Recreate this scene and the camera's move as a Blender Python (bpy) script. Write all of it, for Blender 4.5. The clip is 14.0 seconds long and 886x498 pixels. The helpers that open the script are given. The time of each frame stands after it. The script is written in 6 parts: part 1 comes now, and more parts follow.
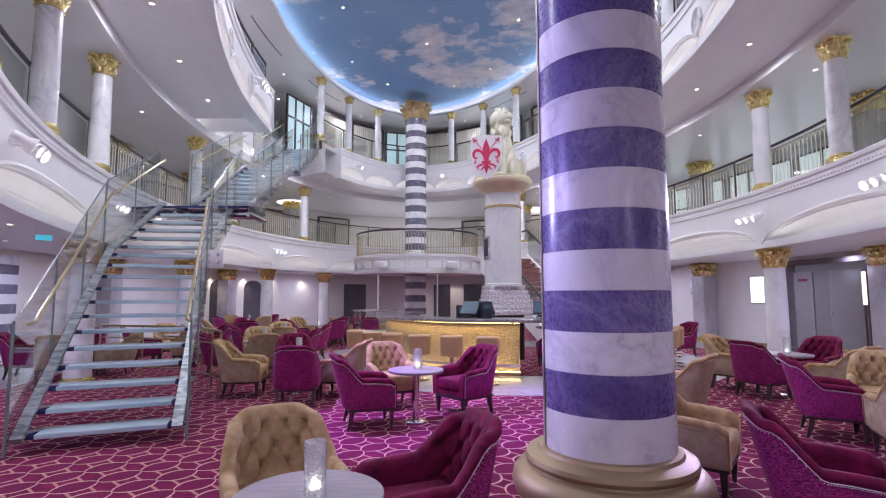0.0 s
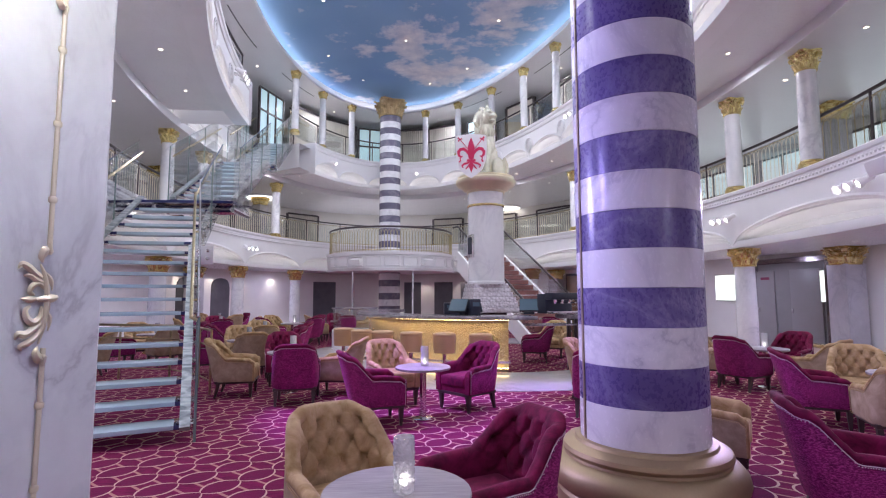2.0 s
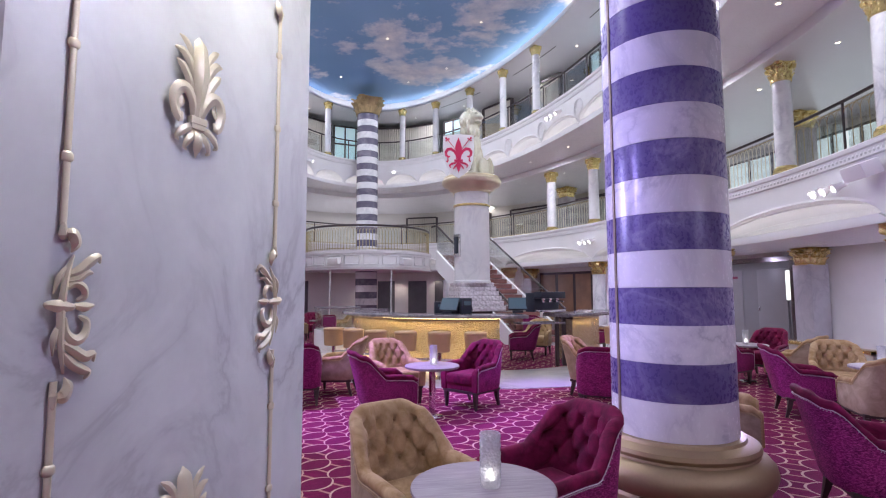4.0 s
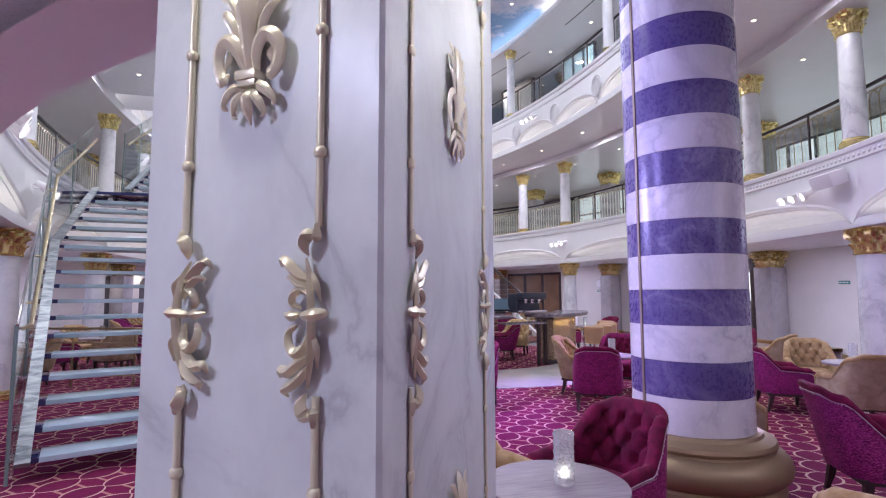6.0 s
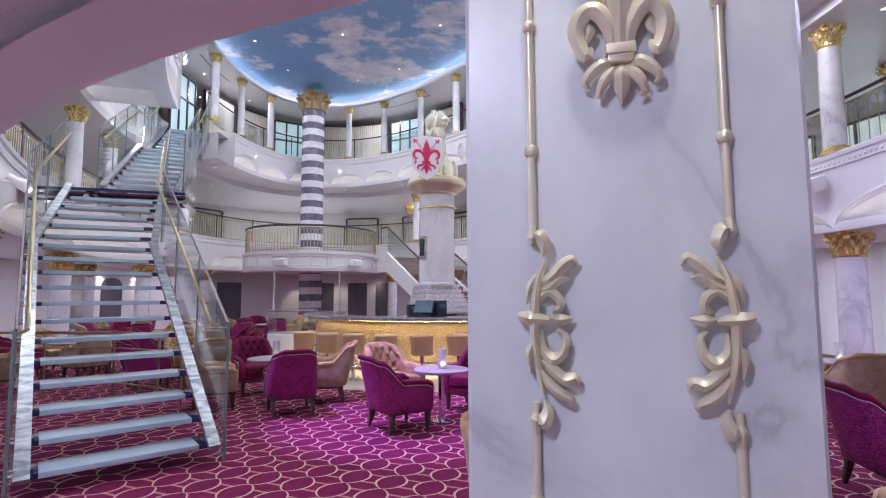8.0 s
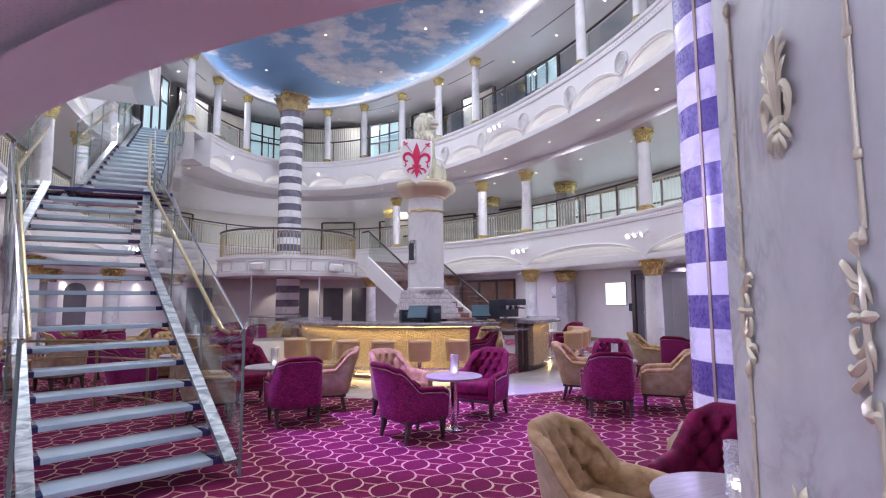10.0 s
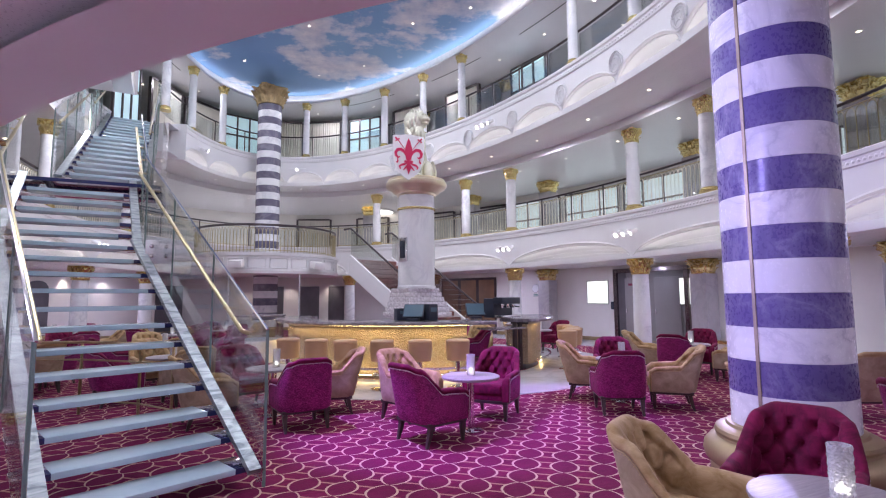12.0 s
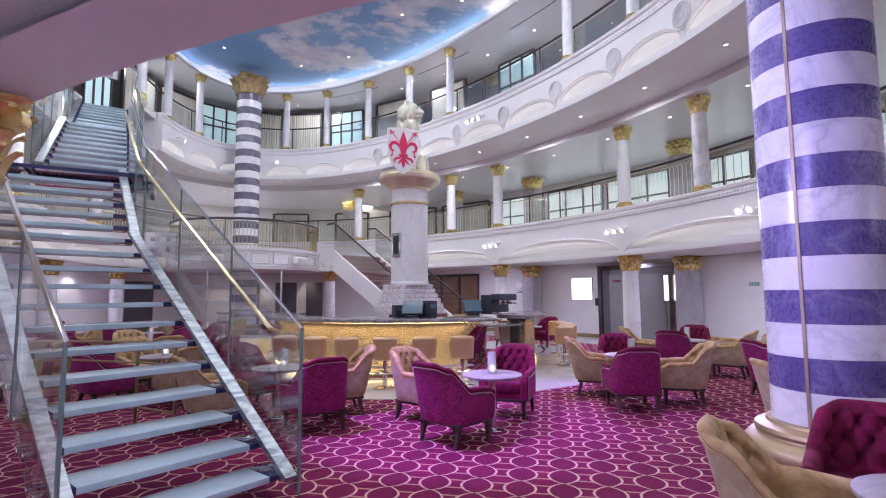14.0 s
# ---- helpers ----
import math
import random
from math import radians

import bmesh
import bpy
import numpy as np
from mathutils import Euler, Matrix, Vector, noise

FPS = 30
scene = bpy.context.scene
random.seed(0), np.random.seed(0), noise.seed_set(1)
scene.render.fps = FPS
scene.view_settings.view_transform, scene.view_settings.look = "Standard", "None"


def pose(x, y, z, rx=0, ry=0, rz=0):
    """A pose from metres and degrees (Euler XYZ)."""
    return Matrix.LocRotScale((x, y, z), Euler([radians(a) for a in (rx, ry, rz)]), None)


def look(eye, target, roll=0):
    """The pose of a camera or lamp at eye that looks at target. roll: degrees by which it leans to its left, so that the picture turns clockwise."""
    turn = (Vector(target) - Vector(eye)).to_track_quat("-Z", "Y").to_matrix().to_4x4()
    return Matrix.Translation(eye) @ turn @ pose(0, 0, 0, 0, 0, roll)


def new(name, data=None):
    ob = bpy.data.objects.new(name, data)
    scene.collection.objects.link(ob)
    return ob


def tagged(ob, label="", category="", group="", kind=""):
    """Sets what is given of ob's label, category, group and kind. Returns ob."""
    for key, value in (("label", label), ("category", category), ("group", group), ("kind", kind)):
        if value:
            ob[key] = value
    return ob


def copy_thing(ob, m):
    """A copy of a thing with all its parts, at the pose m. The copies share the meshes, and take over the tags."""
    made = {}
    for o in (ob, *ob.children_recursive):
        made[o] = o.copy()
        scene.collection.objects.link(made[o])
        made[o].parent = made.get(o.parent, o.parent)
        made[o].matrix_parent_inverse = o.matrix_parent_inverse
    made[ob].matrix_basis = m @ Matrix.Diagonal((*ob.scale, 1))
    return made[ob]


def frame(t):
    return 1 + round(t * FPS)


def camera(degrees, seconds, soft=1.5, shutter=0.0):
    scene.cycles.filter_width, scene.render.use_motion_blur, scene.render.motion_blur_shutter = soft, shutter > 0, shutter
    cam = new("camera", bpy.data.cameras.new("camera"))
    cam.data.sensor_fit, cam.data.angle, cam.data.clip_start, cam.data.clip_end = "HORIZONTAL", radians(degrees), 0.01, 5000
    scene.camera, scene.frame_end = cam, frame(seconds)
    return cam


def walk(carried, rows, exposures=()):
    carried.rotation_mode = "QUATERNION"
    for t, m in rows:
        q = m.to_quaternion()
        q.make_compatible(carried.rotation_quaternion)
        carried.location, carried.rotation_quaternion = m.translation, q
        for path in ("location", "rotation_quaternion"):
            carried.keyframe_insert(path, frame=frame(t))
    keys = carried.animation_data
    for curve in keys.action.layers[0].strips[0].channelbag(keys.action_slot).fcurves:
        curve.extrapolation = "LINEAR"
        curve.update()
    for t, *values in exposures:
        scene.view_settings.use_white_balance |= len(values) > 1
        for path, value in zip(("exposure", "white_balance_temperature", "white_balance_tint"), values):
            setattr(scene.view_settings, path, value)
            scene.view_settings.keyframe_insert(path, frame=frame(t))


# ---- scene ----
import functools

cam = camera(82.1, 14.0, 1.15)
METRES, EYE = 4.05, 1.5
ROWS = [
    (0.0, 0.0, 0.0, 0.0, 0.01, 5.26, 0.1),
    (0.5, -0.0347, -0.0014, -0.0009, -0.99, 5.31, 0.11),
    (1.0, -0.0728, -0.0038, 0.0001, -2.22, 5.33, 0.13),
    (1.5, -0.1066, -0.0041, -0.0, -3.38, 5.19, 0.13),
    (2.0, -0.143, -0.0026, -0.0016, -4.51, 5.03, 0.11),
    (4.5, -0.3165, -0.0024, 0.0015, -9.65, 4.89, 0.19),
    (5.0, -0.3507, 0.0031, 0.0021, -10.71, 4.93, 0.19),
    (5.5, -0.3842, 0.0091, 0.0017, -11.93, 4.96, 0.19),
    (6.0, -0.4189, 0.0164, 0.0031, -13.44, 4.92, 0.15),
    (6.5, -0.4502, 0.0273, 0.0019, -14.58, 4.85, 0.11),
    (7.0, -0.4822, 0.0427, 0.003, -15.53, 4.8, 0.15),
    (7.5, -0.5102, 0.0566, 0.0034, -16.41, 4.92, 0.18),
    (8.0, -0.5431, 0.0718, 0.0037, -17.6, 5.07, 0.2),
    (10.5, -0.6889, 0.1684, 0.0027, -22.22, 5.69, 0.36),
    (11.0, -0.7197, 0.19, 0.0039, -23.21, 5.64, 0.36),
    (11.5, -0.7464, 0.2126, 0.0056, -24.14, 5.57, 0.39),
    (12.0, -0.774, 0.2408, 0.0034, -25.02, 5.45, 0.38),
    (12.5, -0.7981, 0.2665, 0.003, -25.88, 5.33, 0.38),
    (13.0, -0.8293, 0.2935, 0.0032, -26.89, 5.3, 0.34),
    (13.5, -0.8571, 0.3175, 0.0048, -27.77, 5.19, 0.34),
    (14.0, -0.8877, 0.3465, 0.0042, -28.6, 5.03, 0.33),
]
walk(cam, [(t, pose(0, 0, EYE) @ pose(METRES * x, METRES * y, METRES * z, 90 + pitch, roll, yaw)) for t, x, y, z, yaw, pitch, roll in ROWS])

# ---- light ----
world = bpy.data.worlds.new("world")
scene.world = world
world.use_nodes = True
world.node_tree.nodes["Background"].inputs[0].default_value = (0.6, 0.65, 0.8, 1)
world.node_tree.nodes["Background"].inputs[1].default_value = 0.3
scene.view_settings.exposure = 0.06

# the atrium's own frame: U across, V along, turned a little against the camera's first view
CX, CY, TH = 0.0, 12.12, 0.13
CO, SI = math.cos(TH), math.sin(TH)
A2, B2 = 6.52, 11.46      # edge of deck 2 (line of its columns)
A3, B3 = 4.68, 9.68       # edge of deck 3
AD, BD = 4.46, 9.68       # edge of the painted sky
Z2A, Z2B = 2.52, 3.70     # fascia of deck 2
Z3A, Z3B = 6.00, 7.12     # fascia of deck 3
ZTOP = 9.36


def W(U, V, z=0.0):
    return Vector((CX + CO * U - SI * V, CY + SI * U + CO * V, z))


def rim(a, b, phi, z=0.0, out=0.0):
    """A point on an ellipse, moved outwards along its normal."""
    U, V = a * math.cos(phi), b * math.sin(phi)
    n = Vector((math.cos(phi) / a, math.sin(phi) / b, 0)).normalized()
    return W(U + n.x * out, V + n.y * out, z)


def rim_dir(a, b, phi):
    p = rim(a, b, phi, 0, 1.0) - rim(a, b, phi, 0, 0.0)
    return math.atan2(p.y, p.x)


LAMP_TINT = (0.77, 0.79, 1.15)
UPPER_TINT = (0.86, 0.88, 1.0)


def lamp(kind, name, at, power, size=0.3, colour=LAMP_TINT, target=None, angle=60, blend=0.6):
    d = bpy.data.lights.new(name, kind)
    d.energy, d.color = power, colour
    if kind == "AREA":
        d.shape, d.size = "DISK", size
    elif kind == "SPOT":
        d.shadow_soft_size, d.spot_size, d.spot_blend = size, radians(angle), blend
    else:
        d.shadow_soft_size = size
    ob = new(name, d)
    ob.matrix_world = look(at, target or (at[0], at[1] + 0.001, at[2] - 1))
    return ob


DOWN = 0.72
for s in (-1, 1):
    for V in (-7, -3.5, 0, 3.5, 7):
        U = A3 * math.sqrt(1 - (V / B3) ** 2) + 1.0
        lamp("AREA", "downlight_lamp", W(s * U, V, Z3A - 0.06), (66 if V > -3 or s < 0 else 40) * DOWN, 0.12, UPPER_TINT)
    for V in (-9.0, -4.5, 0, 4.5, 9.0):
        U = A2 * math.sqrt(1 - (V / B2) ** 2) + 1.4
        lamp("AREA", "downlight_lamp", W(s * U, V, Z2A - 0.06), 57 * DOWN, 0.12)
        U = A3 * math.sqrt(max(0.1, 1 - (V / B3) ** 2)) + 1.0
        lamp("AREA", "downlight_lamp", W(s * U, V, ZTOP - 0.06), (60 if V > 0 or s < 0 else 42) * DOWN, 0.12, UPPER_TINT)
for U, V in ((-5.2, 11.2), (0.0, 12.9), (5.2, 11.2)):
    lamp("AREA", "downlight_lamp", W(U, V, Z3A - 0.24), 110 * DOWN, 0.12, UPPER_TINT)
for V in (-11.6, 11.9):
    lamp("AREA", "downlight_lamp", W(1.0, V, Z2A - 0.06), 30 * DOWN, 0.12)
    lamp("AREA", "downlight_lamp", W(-4.5, V, Z2A - 0.06), 30 * DOWN, 0.12)
for U, V in ((0, -6), (0, -2), (0, 2), (0, 6), (2.5, -3), (-2.5, -3), (2.5, 3), (-2.5, 3)):
    lamp("AREA", "sky_downlight_lamp", W(U, V, 9.66), 110 * DOWN, 0.12, UPPER_TINT)
for x, y, w in ((-0.4, 0.7, 14), (0.9, 0.9, 6)):
    lamp("AREA", "downlight_lamp", (x, y, Z2A - 0.06), w * DOWN, 0.3)
lamp("SPOT", "violet_spot_lamp", W(-5.9, -5.6, 3.25), 1700, 0.06, (0.38, 0.15, 1.0), (-0.7, 6.2, 0.3), 30)
lamp("SPOT", "violet_spot_lamp", W(-5.9, -5.3, 3.25), 1500, 0.06, (0.44, 0.20, 1.0), (-2.0, 7.3, 0.4), 26)
for x, y, w in ((-1.905, 0.65, 5.2), (-1.25, 0.86, 7.5), (-3.3, -0.5, 1)):
    lamp("AREA", "downlight_lamp", (x, y, Z2A - 0.06), w * DOWN, 0.14, (0.92, 0.90, 0.88))
# violet stage spots on the carpet and the big column
lamp("SPOT", "violet_spot_lamp", W(-4.3, -4.6, 5.85), 3300, 0.06, (0.40, 0.20, 1.0), (-0.6, 6.5, 0), 34)
lamp("SPOT", "violet_spot_lamp", W(4.3, -4.6, 5.85), 2300, 0.06, (0.40, 0.18, 1.0), (1.6, 7.0, 0), 32)
lamp("SPOT", "violet_spot_lamp", W(-4.3, -8.6, 3.15), 400, 0.05, (0.40, 0.34, 1.0), (1.07, 3.57, 2.3), 50)
lamp("SPOT", "violet_spot_lamp", W(-5.6, -5.2, 3.2), 1000, 0.05, (0.50, 0.44, 1.0), (1.07, 3.57, 2.1), 55)
lamp("SPOT", "violet_spot_lamp", W(5.5, -4.2, 3.2), 1000, 0.05, (0.50, 0.44, 1.0), (1.07, 3.57, 2.1), 55)

# ---- materials ----


def nodes(name):
    m = bpy.data.materials.new(name)
    m.use_nodes = True
    t = m.node_tree
    return m, t, t.nodes["Principled BSDF"]


def N(t, kind, **kw):
    n = t.nodes.new(kind)
    for k, v in kw.items():
        if k in n.inputs:
            n.inputs[k].default_value = v
    return n


def math_node(t, op, a, b=None, c=None):
    n = t.nodes.new("ShaderNodeMath")
    n.operation = op
    for i, v in enumerate((a, b, c)):
        if v is None:
            continue
        if isinstance(v, (int, float)):
            n.inputs[i].default_value = v
        else:
            t.links.new(v, n.inputs[i])
    return n.outputs[0]


def ramp(t, fac, stops):
    n = t.nodes.new("ShaderNodeValToRGB")
    while len(n.color_ramp.elements) < len(stops):
        n.color_ramp.elements.new(0.5)
    for e, (p, c) in zip(n.color_ramp.elements, stops):
        e.position, e.color = p, (*c, 1)
    t.links.new(fac, n.inputs[0])
    return n.outputs[0]


def mixc(t, fac, a, b):
    n = t.nodes.new("ShaderNodeMix")
    n.data_type = "RGBA"
    for sock, v in ((n.inputs[0], fac), (n.inputs[6], a), (n.inputs[7], b)):
        if isinstance(v, (int, float)):
            sock.default_value = v
        elif isinstance(v, tuple):
            sock.default_value = (*v, 1)
        else:
            t.links.new(v, sock)
    return n.outputs[2]


def bump(t, bsdf, height, strength=0.3, dist=0.01):
    b = N(t, "ShaderNodeBump", Strength=strength, Distance=dist)
    t.links.new(height, b.inputs["Height"])
    t.links.new(b.outputs[0], bsdf.inputs["Normal"])


def coords(t, kind="Object", scale=(1, 1, 1), turn=0.0):
    c = t.nodes.new("ShaderNodeTexCoord")
    mp = t.nodes.new("ShaderNodeMapping")
    mp.inputs["Scale"].default_value = scale
    mp.inputs["Rotation"].default_value = (0, 0, turn)
    if kind == "World":
        g = t.nodes.new("ShaderNodeNewGeometry")
        t.links.new(g.outputs["Position"], mp.inputs[0])
    else:
        t.links.new(c.outputs[kind], mp.inputs[0])
    return mp.outputs[0]


def noise_tex(t, vec, scale, detail=4, rough=0.55, distort=0.0):
    n = N(t, "ShaderNodeTexNoise", Scale=scale, Detail=detail, Roughness=rough, Distortion=distort)
    t.links.new(vec, n.inputs["Vector"])
    return n.outputs[0]


def plain(name, colour, rough=0.5, metal=0.0, vary=0.12, scale=6.0, bumpy=0.05, coat=0.0, kind="World", sheen=0.0):
    m, t, b = nodes(name)
    v = coords(t, kind)
    big = noise_tex(t, v, scale * 0.3, 3)
    fine = noise_tex(t, v, scale * 12, 4)
    f = math_node(t, "ADD", math_node(t, "MULTIPLY", big, 0.7), math_node(t, "MULTIPLY", fine, 0.3))
    lo = tuple(c * (1 - vary) for c in colour)
    hi = tuple(min(1, c * (1 + vary)) for c in colour)
    t.links.new(ramp(t, f, [(0.3, lo), (0.7, hi)]), b.inputs["Base Color"])
    t.links.new(math_node(t, "MULTIPLY_ADD", fine, 0.25 * rough, rough * 0.88), b.inputs["Roughness"])
    b.inputs["Metallic"].default_value = metal
    b.inputs["Coat Weight"].default_value = coat
    b.inputs["Sheen Weight"].default_value = sheen
    if bumpy:
        bump(t, b, fine, bumpy, 0.01)
    return m


def marble(name, base, vein, dark, scale=1.6, rough=0.18, spec=0.5):
    m, t, b = nodes(name)
    v = coords(t, "World", (1, 1, 0.75))
    warp = noise_tex(t, v, scale, 6, 0.6, 1.2)
    line = math_node(t, "ABSOLUTE", math_node(t, "SUBTRACT", warp, 0.5))
    veins = ramp(t, line, [(0.0, (1, 1, 1)), (0.03, (0.4,) * 3), (0.10, (0, 0, 0))])
    cloud = noise_tex(t, v, scale * 1.3, 5, 0.6)
    body = ramp(t, cloud, [(0.3, dark), (0.6, base)])
    gate = noise_tex(t, v, scale * 0.8, 2)
    k = math_node(t, "MULTIPLY", math_node(t, "MULTIPLY", veins, 0.75), ramp(t, gate, [(0.4, (0.15,) * 3), (0.65, (1, 1, 1))]))
    t.links.new(mixc(t, k, body, vein), b.inputs["Base Color"])
    b.inputs["Roughness"].default_value = rough
    fine = noise_tex(t, v, 40, 3)
    t.links.new(math_node(t, "MULTIPLY_ADD", fine, 0.12, rough - 0.05), b.inputs["Roughness"])
    return m


def emitter(name, colour, strength):
    m, t, b = nodes(name)
    b.inputs["Base Color"].default_value = (*colour, 1)
    b.inputs["Emission Color"].default_value = (*colour, 1)
    b.inputs["Emission Strength"].default_value = strength
    return m


def velvet(name, colour, light, weave=0.0):
    m, t, b = nodes(name)
    v = coords(t, "Object")
    crush = noise_tex(t, v, 9, 5, 0.65, 0.6)
    fine = noise_tex(t, v, 160, 2)
    col = ramp(t, crush, [(0.3, colour), (0.72, light)])
    if weave:
        w = noise_tex(t, coords(t, "Object", (1, 1, 3.0)), 55, 4, 0.7)
        col = mixc(t, ramp(t, w, [(0.45, (0, 0, 0)), (0.6, (weave,) * 3)]), col, tuple(min(1, c * 2.6 + 0.06) for c in light))
    t.links.new(col, b.inputs["Base Color"])
    b.inputs["Roughness"].default_value = 0.8
    b.inputs["Specular IOR Level"].default_value = 0.2
    b.inputs["Sheen Weight"].default_value = 0.22
    b.inputs["Sheen Roughness"].default_value = 0.35
    b.inputs["Sheen Tint"].default_value = (*[min(1, c * 1.5 + 0.15) for c in light], 1)
    bump(t, b, fine, 0.25, 0.004)
    return m


def glass(name, tint=(0.985, 0.99, 0.99), rough=0.0, gloss=0.45):
    m, t, b = nodes(name)
    out = t.nodes["Material Output"]
    clear = N(t, "ShaderNodeBsdfTransparent")
    clear.inputs[0].default_value = (*tint, 1)
    shine = N(t, "ShaderNodeBsdfGlossy", Roughness=rough + 0.02)
    fr = N(t, "ShaderNodeFresnel", IOR=1.5)
    k = math_node(t, "MULTIPLY_ADD", fr.outputs[0], gloss, 0.015)
    mx = t.nodes.new("ShaderNodeMixShader")
    t.links.new(k, mx.inputs[0])
    t.links.new(clear.outputs[0], mx.inputs[1])
    t.links.new(shine.outputs[0], mx.inputs[2])
    t.links.new(mx.outputs[0], out.inputs[0])
    return m


M = {}
M["plaster"] = plain("white_plaster", (0.80, 0.78, 0.80), 0.45, vary=0.03, bumpy=0.03)
M["soffit"] = plain("soffit_paint", (0.78, 0.76, 0.78), 0.28, vary=0.03, bumpy=0.01)
M["wall"] = plain("cream_wall", (0.74, 0.70, 0.66), 0.5, vary=0.04, bumpy=0.03)
M["marble"] = marble("white_marble", (0.80, 0.79, 0.81), (0.46, 0.45, 0.51), (0.70, 0.69, 0.72), 1.6, 0.25)
M["palestone"] = marble("pale_marble", (0.86, 0.85, 0.87), (0.70, 0.69, 0.73), (0.82, 0.81, 0.83), 1.6, 0.2)
M["pillarstone"] = marble("pillar_marble", (0.70, 0.735, 0.73), (0.36, 0.37, 0.39), (0.56, 0.585, 0.59), 3.0, 0.32)
M["violet"] = marble("violet_marble", (0.115, 0.085, 0.25), (0.36, 0.32, 0.52), (0.085, 0.062, 0.20), 1.4, 0.27)
M["greyband"] = marble("grey_marble", (0.15, 0.135, 0.19), (0.32, 0.30, 0.36), (0.11, 0.10, 0.15), 1.4)
M["floorstone"] = marble("floor_marble", (0.62, 0.60, 0.62), (0.36, 0.34, 0.38), (0.52, 0.50, 0.53), 0.9, 0.12)
M["greystone"] = marble("pilaster_marble", (0.50, 0.47, 0.48), (0.30, 0.28, 0.30), (0.40, 0.37, 0.38), 1.5, 0.3)
M["gold"] = plain("gilded_plaster", (0.80, 0.62, 0.28), 0.26, 0.92, 0.32, 20, 0.25)
M["litbrass"] = plain("lit_brass", (0.86, 0.80, 0.66), 0.35, 0.7, 0.08, 10, 0.02)
M["oldgold"] = plain("old_gilding", (0.50, 0.37, 0.20), 0.5, 0.6, 0.35, 14, 0.2)
M["brass"] = plain("brass", (0.50, 0.42, 0.25), 0.28, 1.0, 0.08, 10, 0.02)
M["bronze"] = plain("antique_brass", (0.34, 0.27, 0.20), 0.5, 0.7, 0.3, 12, 0.1)
M["baseGold"] = plain("base_gold", (0.36, 0.265, 0.15), 0.5, 0.6, 0.15, 5, 0.04)
M["chrome"] = plain("polished_steel", (0.78, 0.78, 0.80), 0.12, 1.0, 0.04, 8, 0.0)
M["darkrail"] = plain("dark_bronze_rail", (0.07, 0.055, 0.06), 0.3, 0.5, 0.2, 8, 0.02)
M["darkwood"] = plain("dark_wood", (0.05, 0.032, 0.03), 0.35, 0, 0.35, 14, 0.05)
M["black"] = plain("black_plastic", (0.025, 0.03, 0.05), 0.35, 0, 0.2, 10, 0.02)
M["glass"] = glass("clear_glass")
M["stairglass"] = glass("stair_glass", (0.988, 0.995, 0.992), 0.0, 0.42)
M["rail_pane"] = glass("rail_glass", (0.95, 0.975, 0.965), 0.0, 0.5)
M["glow"] = emitter("led_strip", (1.0, 0.98, 0.93), 4.6)
M["cove"] = emitter("cove_led", (0.97, 0.97, 1.0), 4.2)
M["spotglow"] = emitter("spot_lens", (1.0, 0.98, 1.0), 10.0)
M["down"] = emitter("downlight_lens", (1.0, 0.86, 0.62), 8.0)
M["warm"] = emitter("warm_led", (1.0, 0.72, 0.30), 15.0)
M["warmfoot"] = emitter("warm_foot_led", (1.0, 0.72, 0.30), 10.0)
M["screen"] = emitter("lit_screen", (0.93, 1.0, 0.90), 1.0)
M["disc"] = emitter("disc_light", (1.0, 0.97, 0.92), 2.5)
M["candle"] = emitter("candle_glow", (1.0, 0.96, 0.88), 7.0)
M["window"] = emitter("daylight", (0.84, 0.95, 0.98), 0.7)
M["dimwindow"] = emitter("shaded_daylight", (0.55, 0.75, 0.80), 0.38)
M["exit"] = emitter("exit_sign_light", (0.08, 0.55, 0.70), 0.6)
M["magenta"] = velvet("magenta_velvet", (0.068, 0.003, 0.021), (0.24, 0.009, 0.068))
M["magenta_back"] = velvet("magenta_weave", (0.080, 0.004, 0.038), (0.24, 0.012, 0.12), 0.48)
M["ochre"] = velvet("gold_velvet", (0.30, 0.18, 0.075), (0.58, 0.41, 0.24))
M["ochre_back"] = velvet("pale_gold_velvet", (0.30, 0.215, 0.14), (0.50, 0.385, 0.275))
M["tan"] = plain("tan_leather", (0.50, 0.30, 0.17), 0.4, 0, 0.1, 8, 0.05)


def oak_mat():
    m, t, b = nodes("grey_oak_top")
    long = noise_tex(t, coords(t, "Object", (1.2, 16, 1)), 5, 6, 0.65, 0.4)
    broad = noise_tex(t, coords(t, "Object", (0.8, 5, 1)), 2.5, 3)
    f = math_node(t, "ADD", math_node(t, "MULTIPLY", long, 0.65), math_node(t, "MULTIPLY", broad, 0.35))
    t.links.new(ramp(t, f, [(0.35, (0.23, 0.19, 0.22)), (0.62, (0.40, 0.35, 0.38))]), b.inputs["Base Color"])
    b.inputs["Roughness"].default_value = 0.42
    bump(t, b, long, 0.1, 0.004)
    return m


M["tabletop"] = oak_mat()
M["button"] = plain("button", (0.2, 0.02, 0.06), 0.6, 0, 0.1)
M["red"] = plain("red_enamel", (0.68, 0.03, 0.12), 0.35, 0, 0.1)
M["white"] = plain("white_enamel", (0.86, 0.84, 0.86), 0.35, 0, 0.03)
M["counter"] = marble("counter_stone", (0.22, 0.19, 0.22), (0.5, 0.45, 0.48), (0.12, 0.10, 0.13), 5.0, 0.15)
M["crystal"] = glass("crystal", (0.97, 0.95, 0.99), 0.05)
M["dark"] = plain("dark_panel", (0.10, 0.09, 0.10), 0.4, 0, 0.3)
M["greydoor"] = plain("grey_door", (0.21, 0.195, 0.195), 0.4, 0, 0.08)


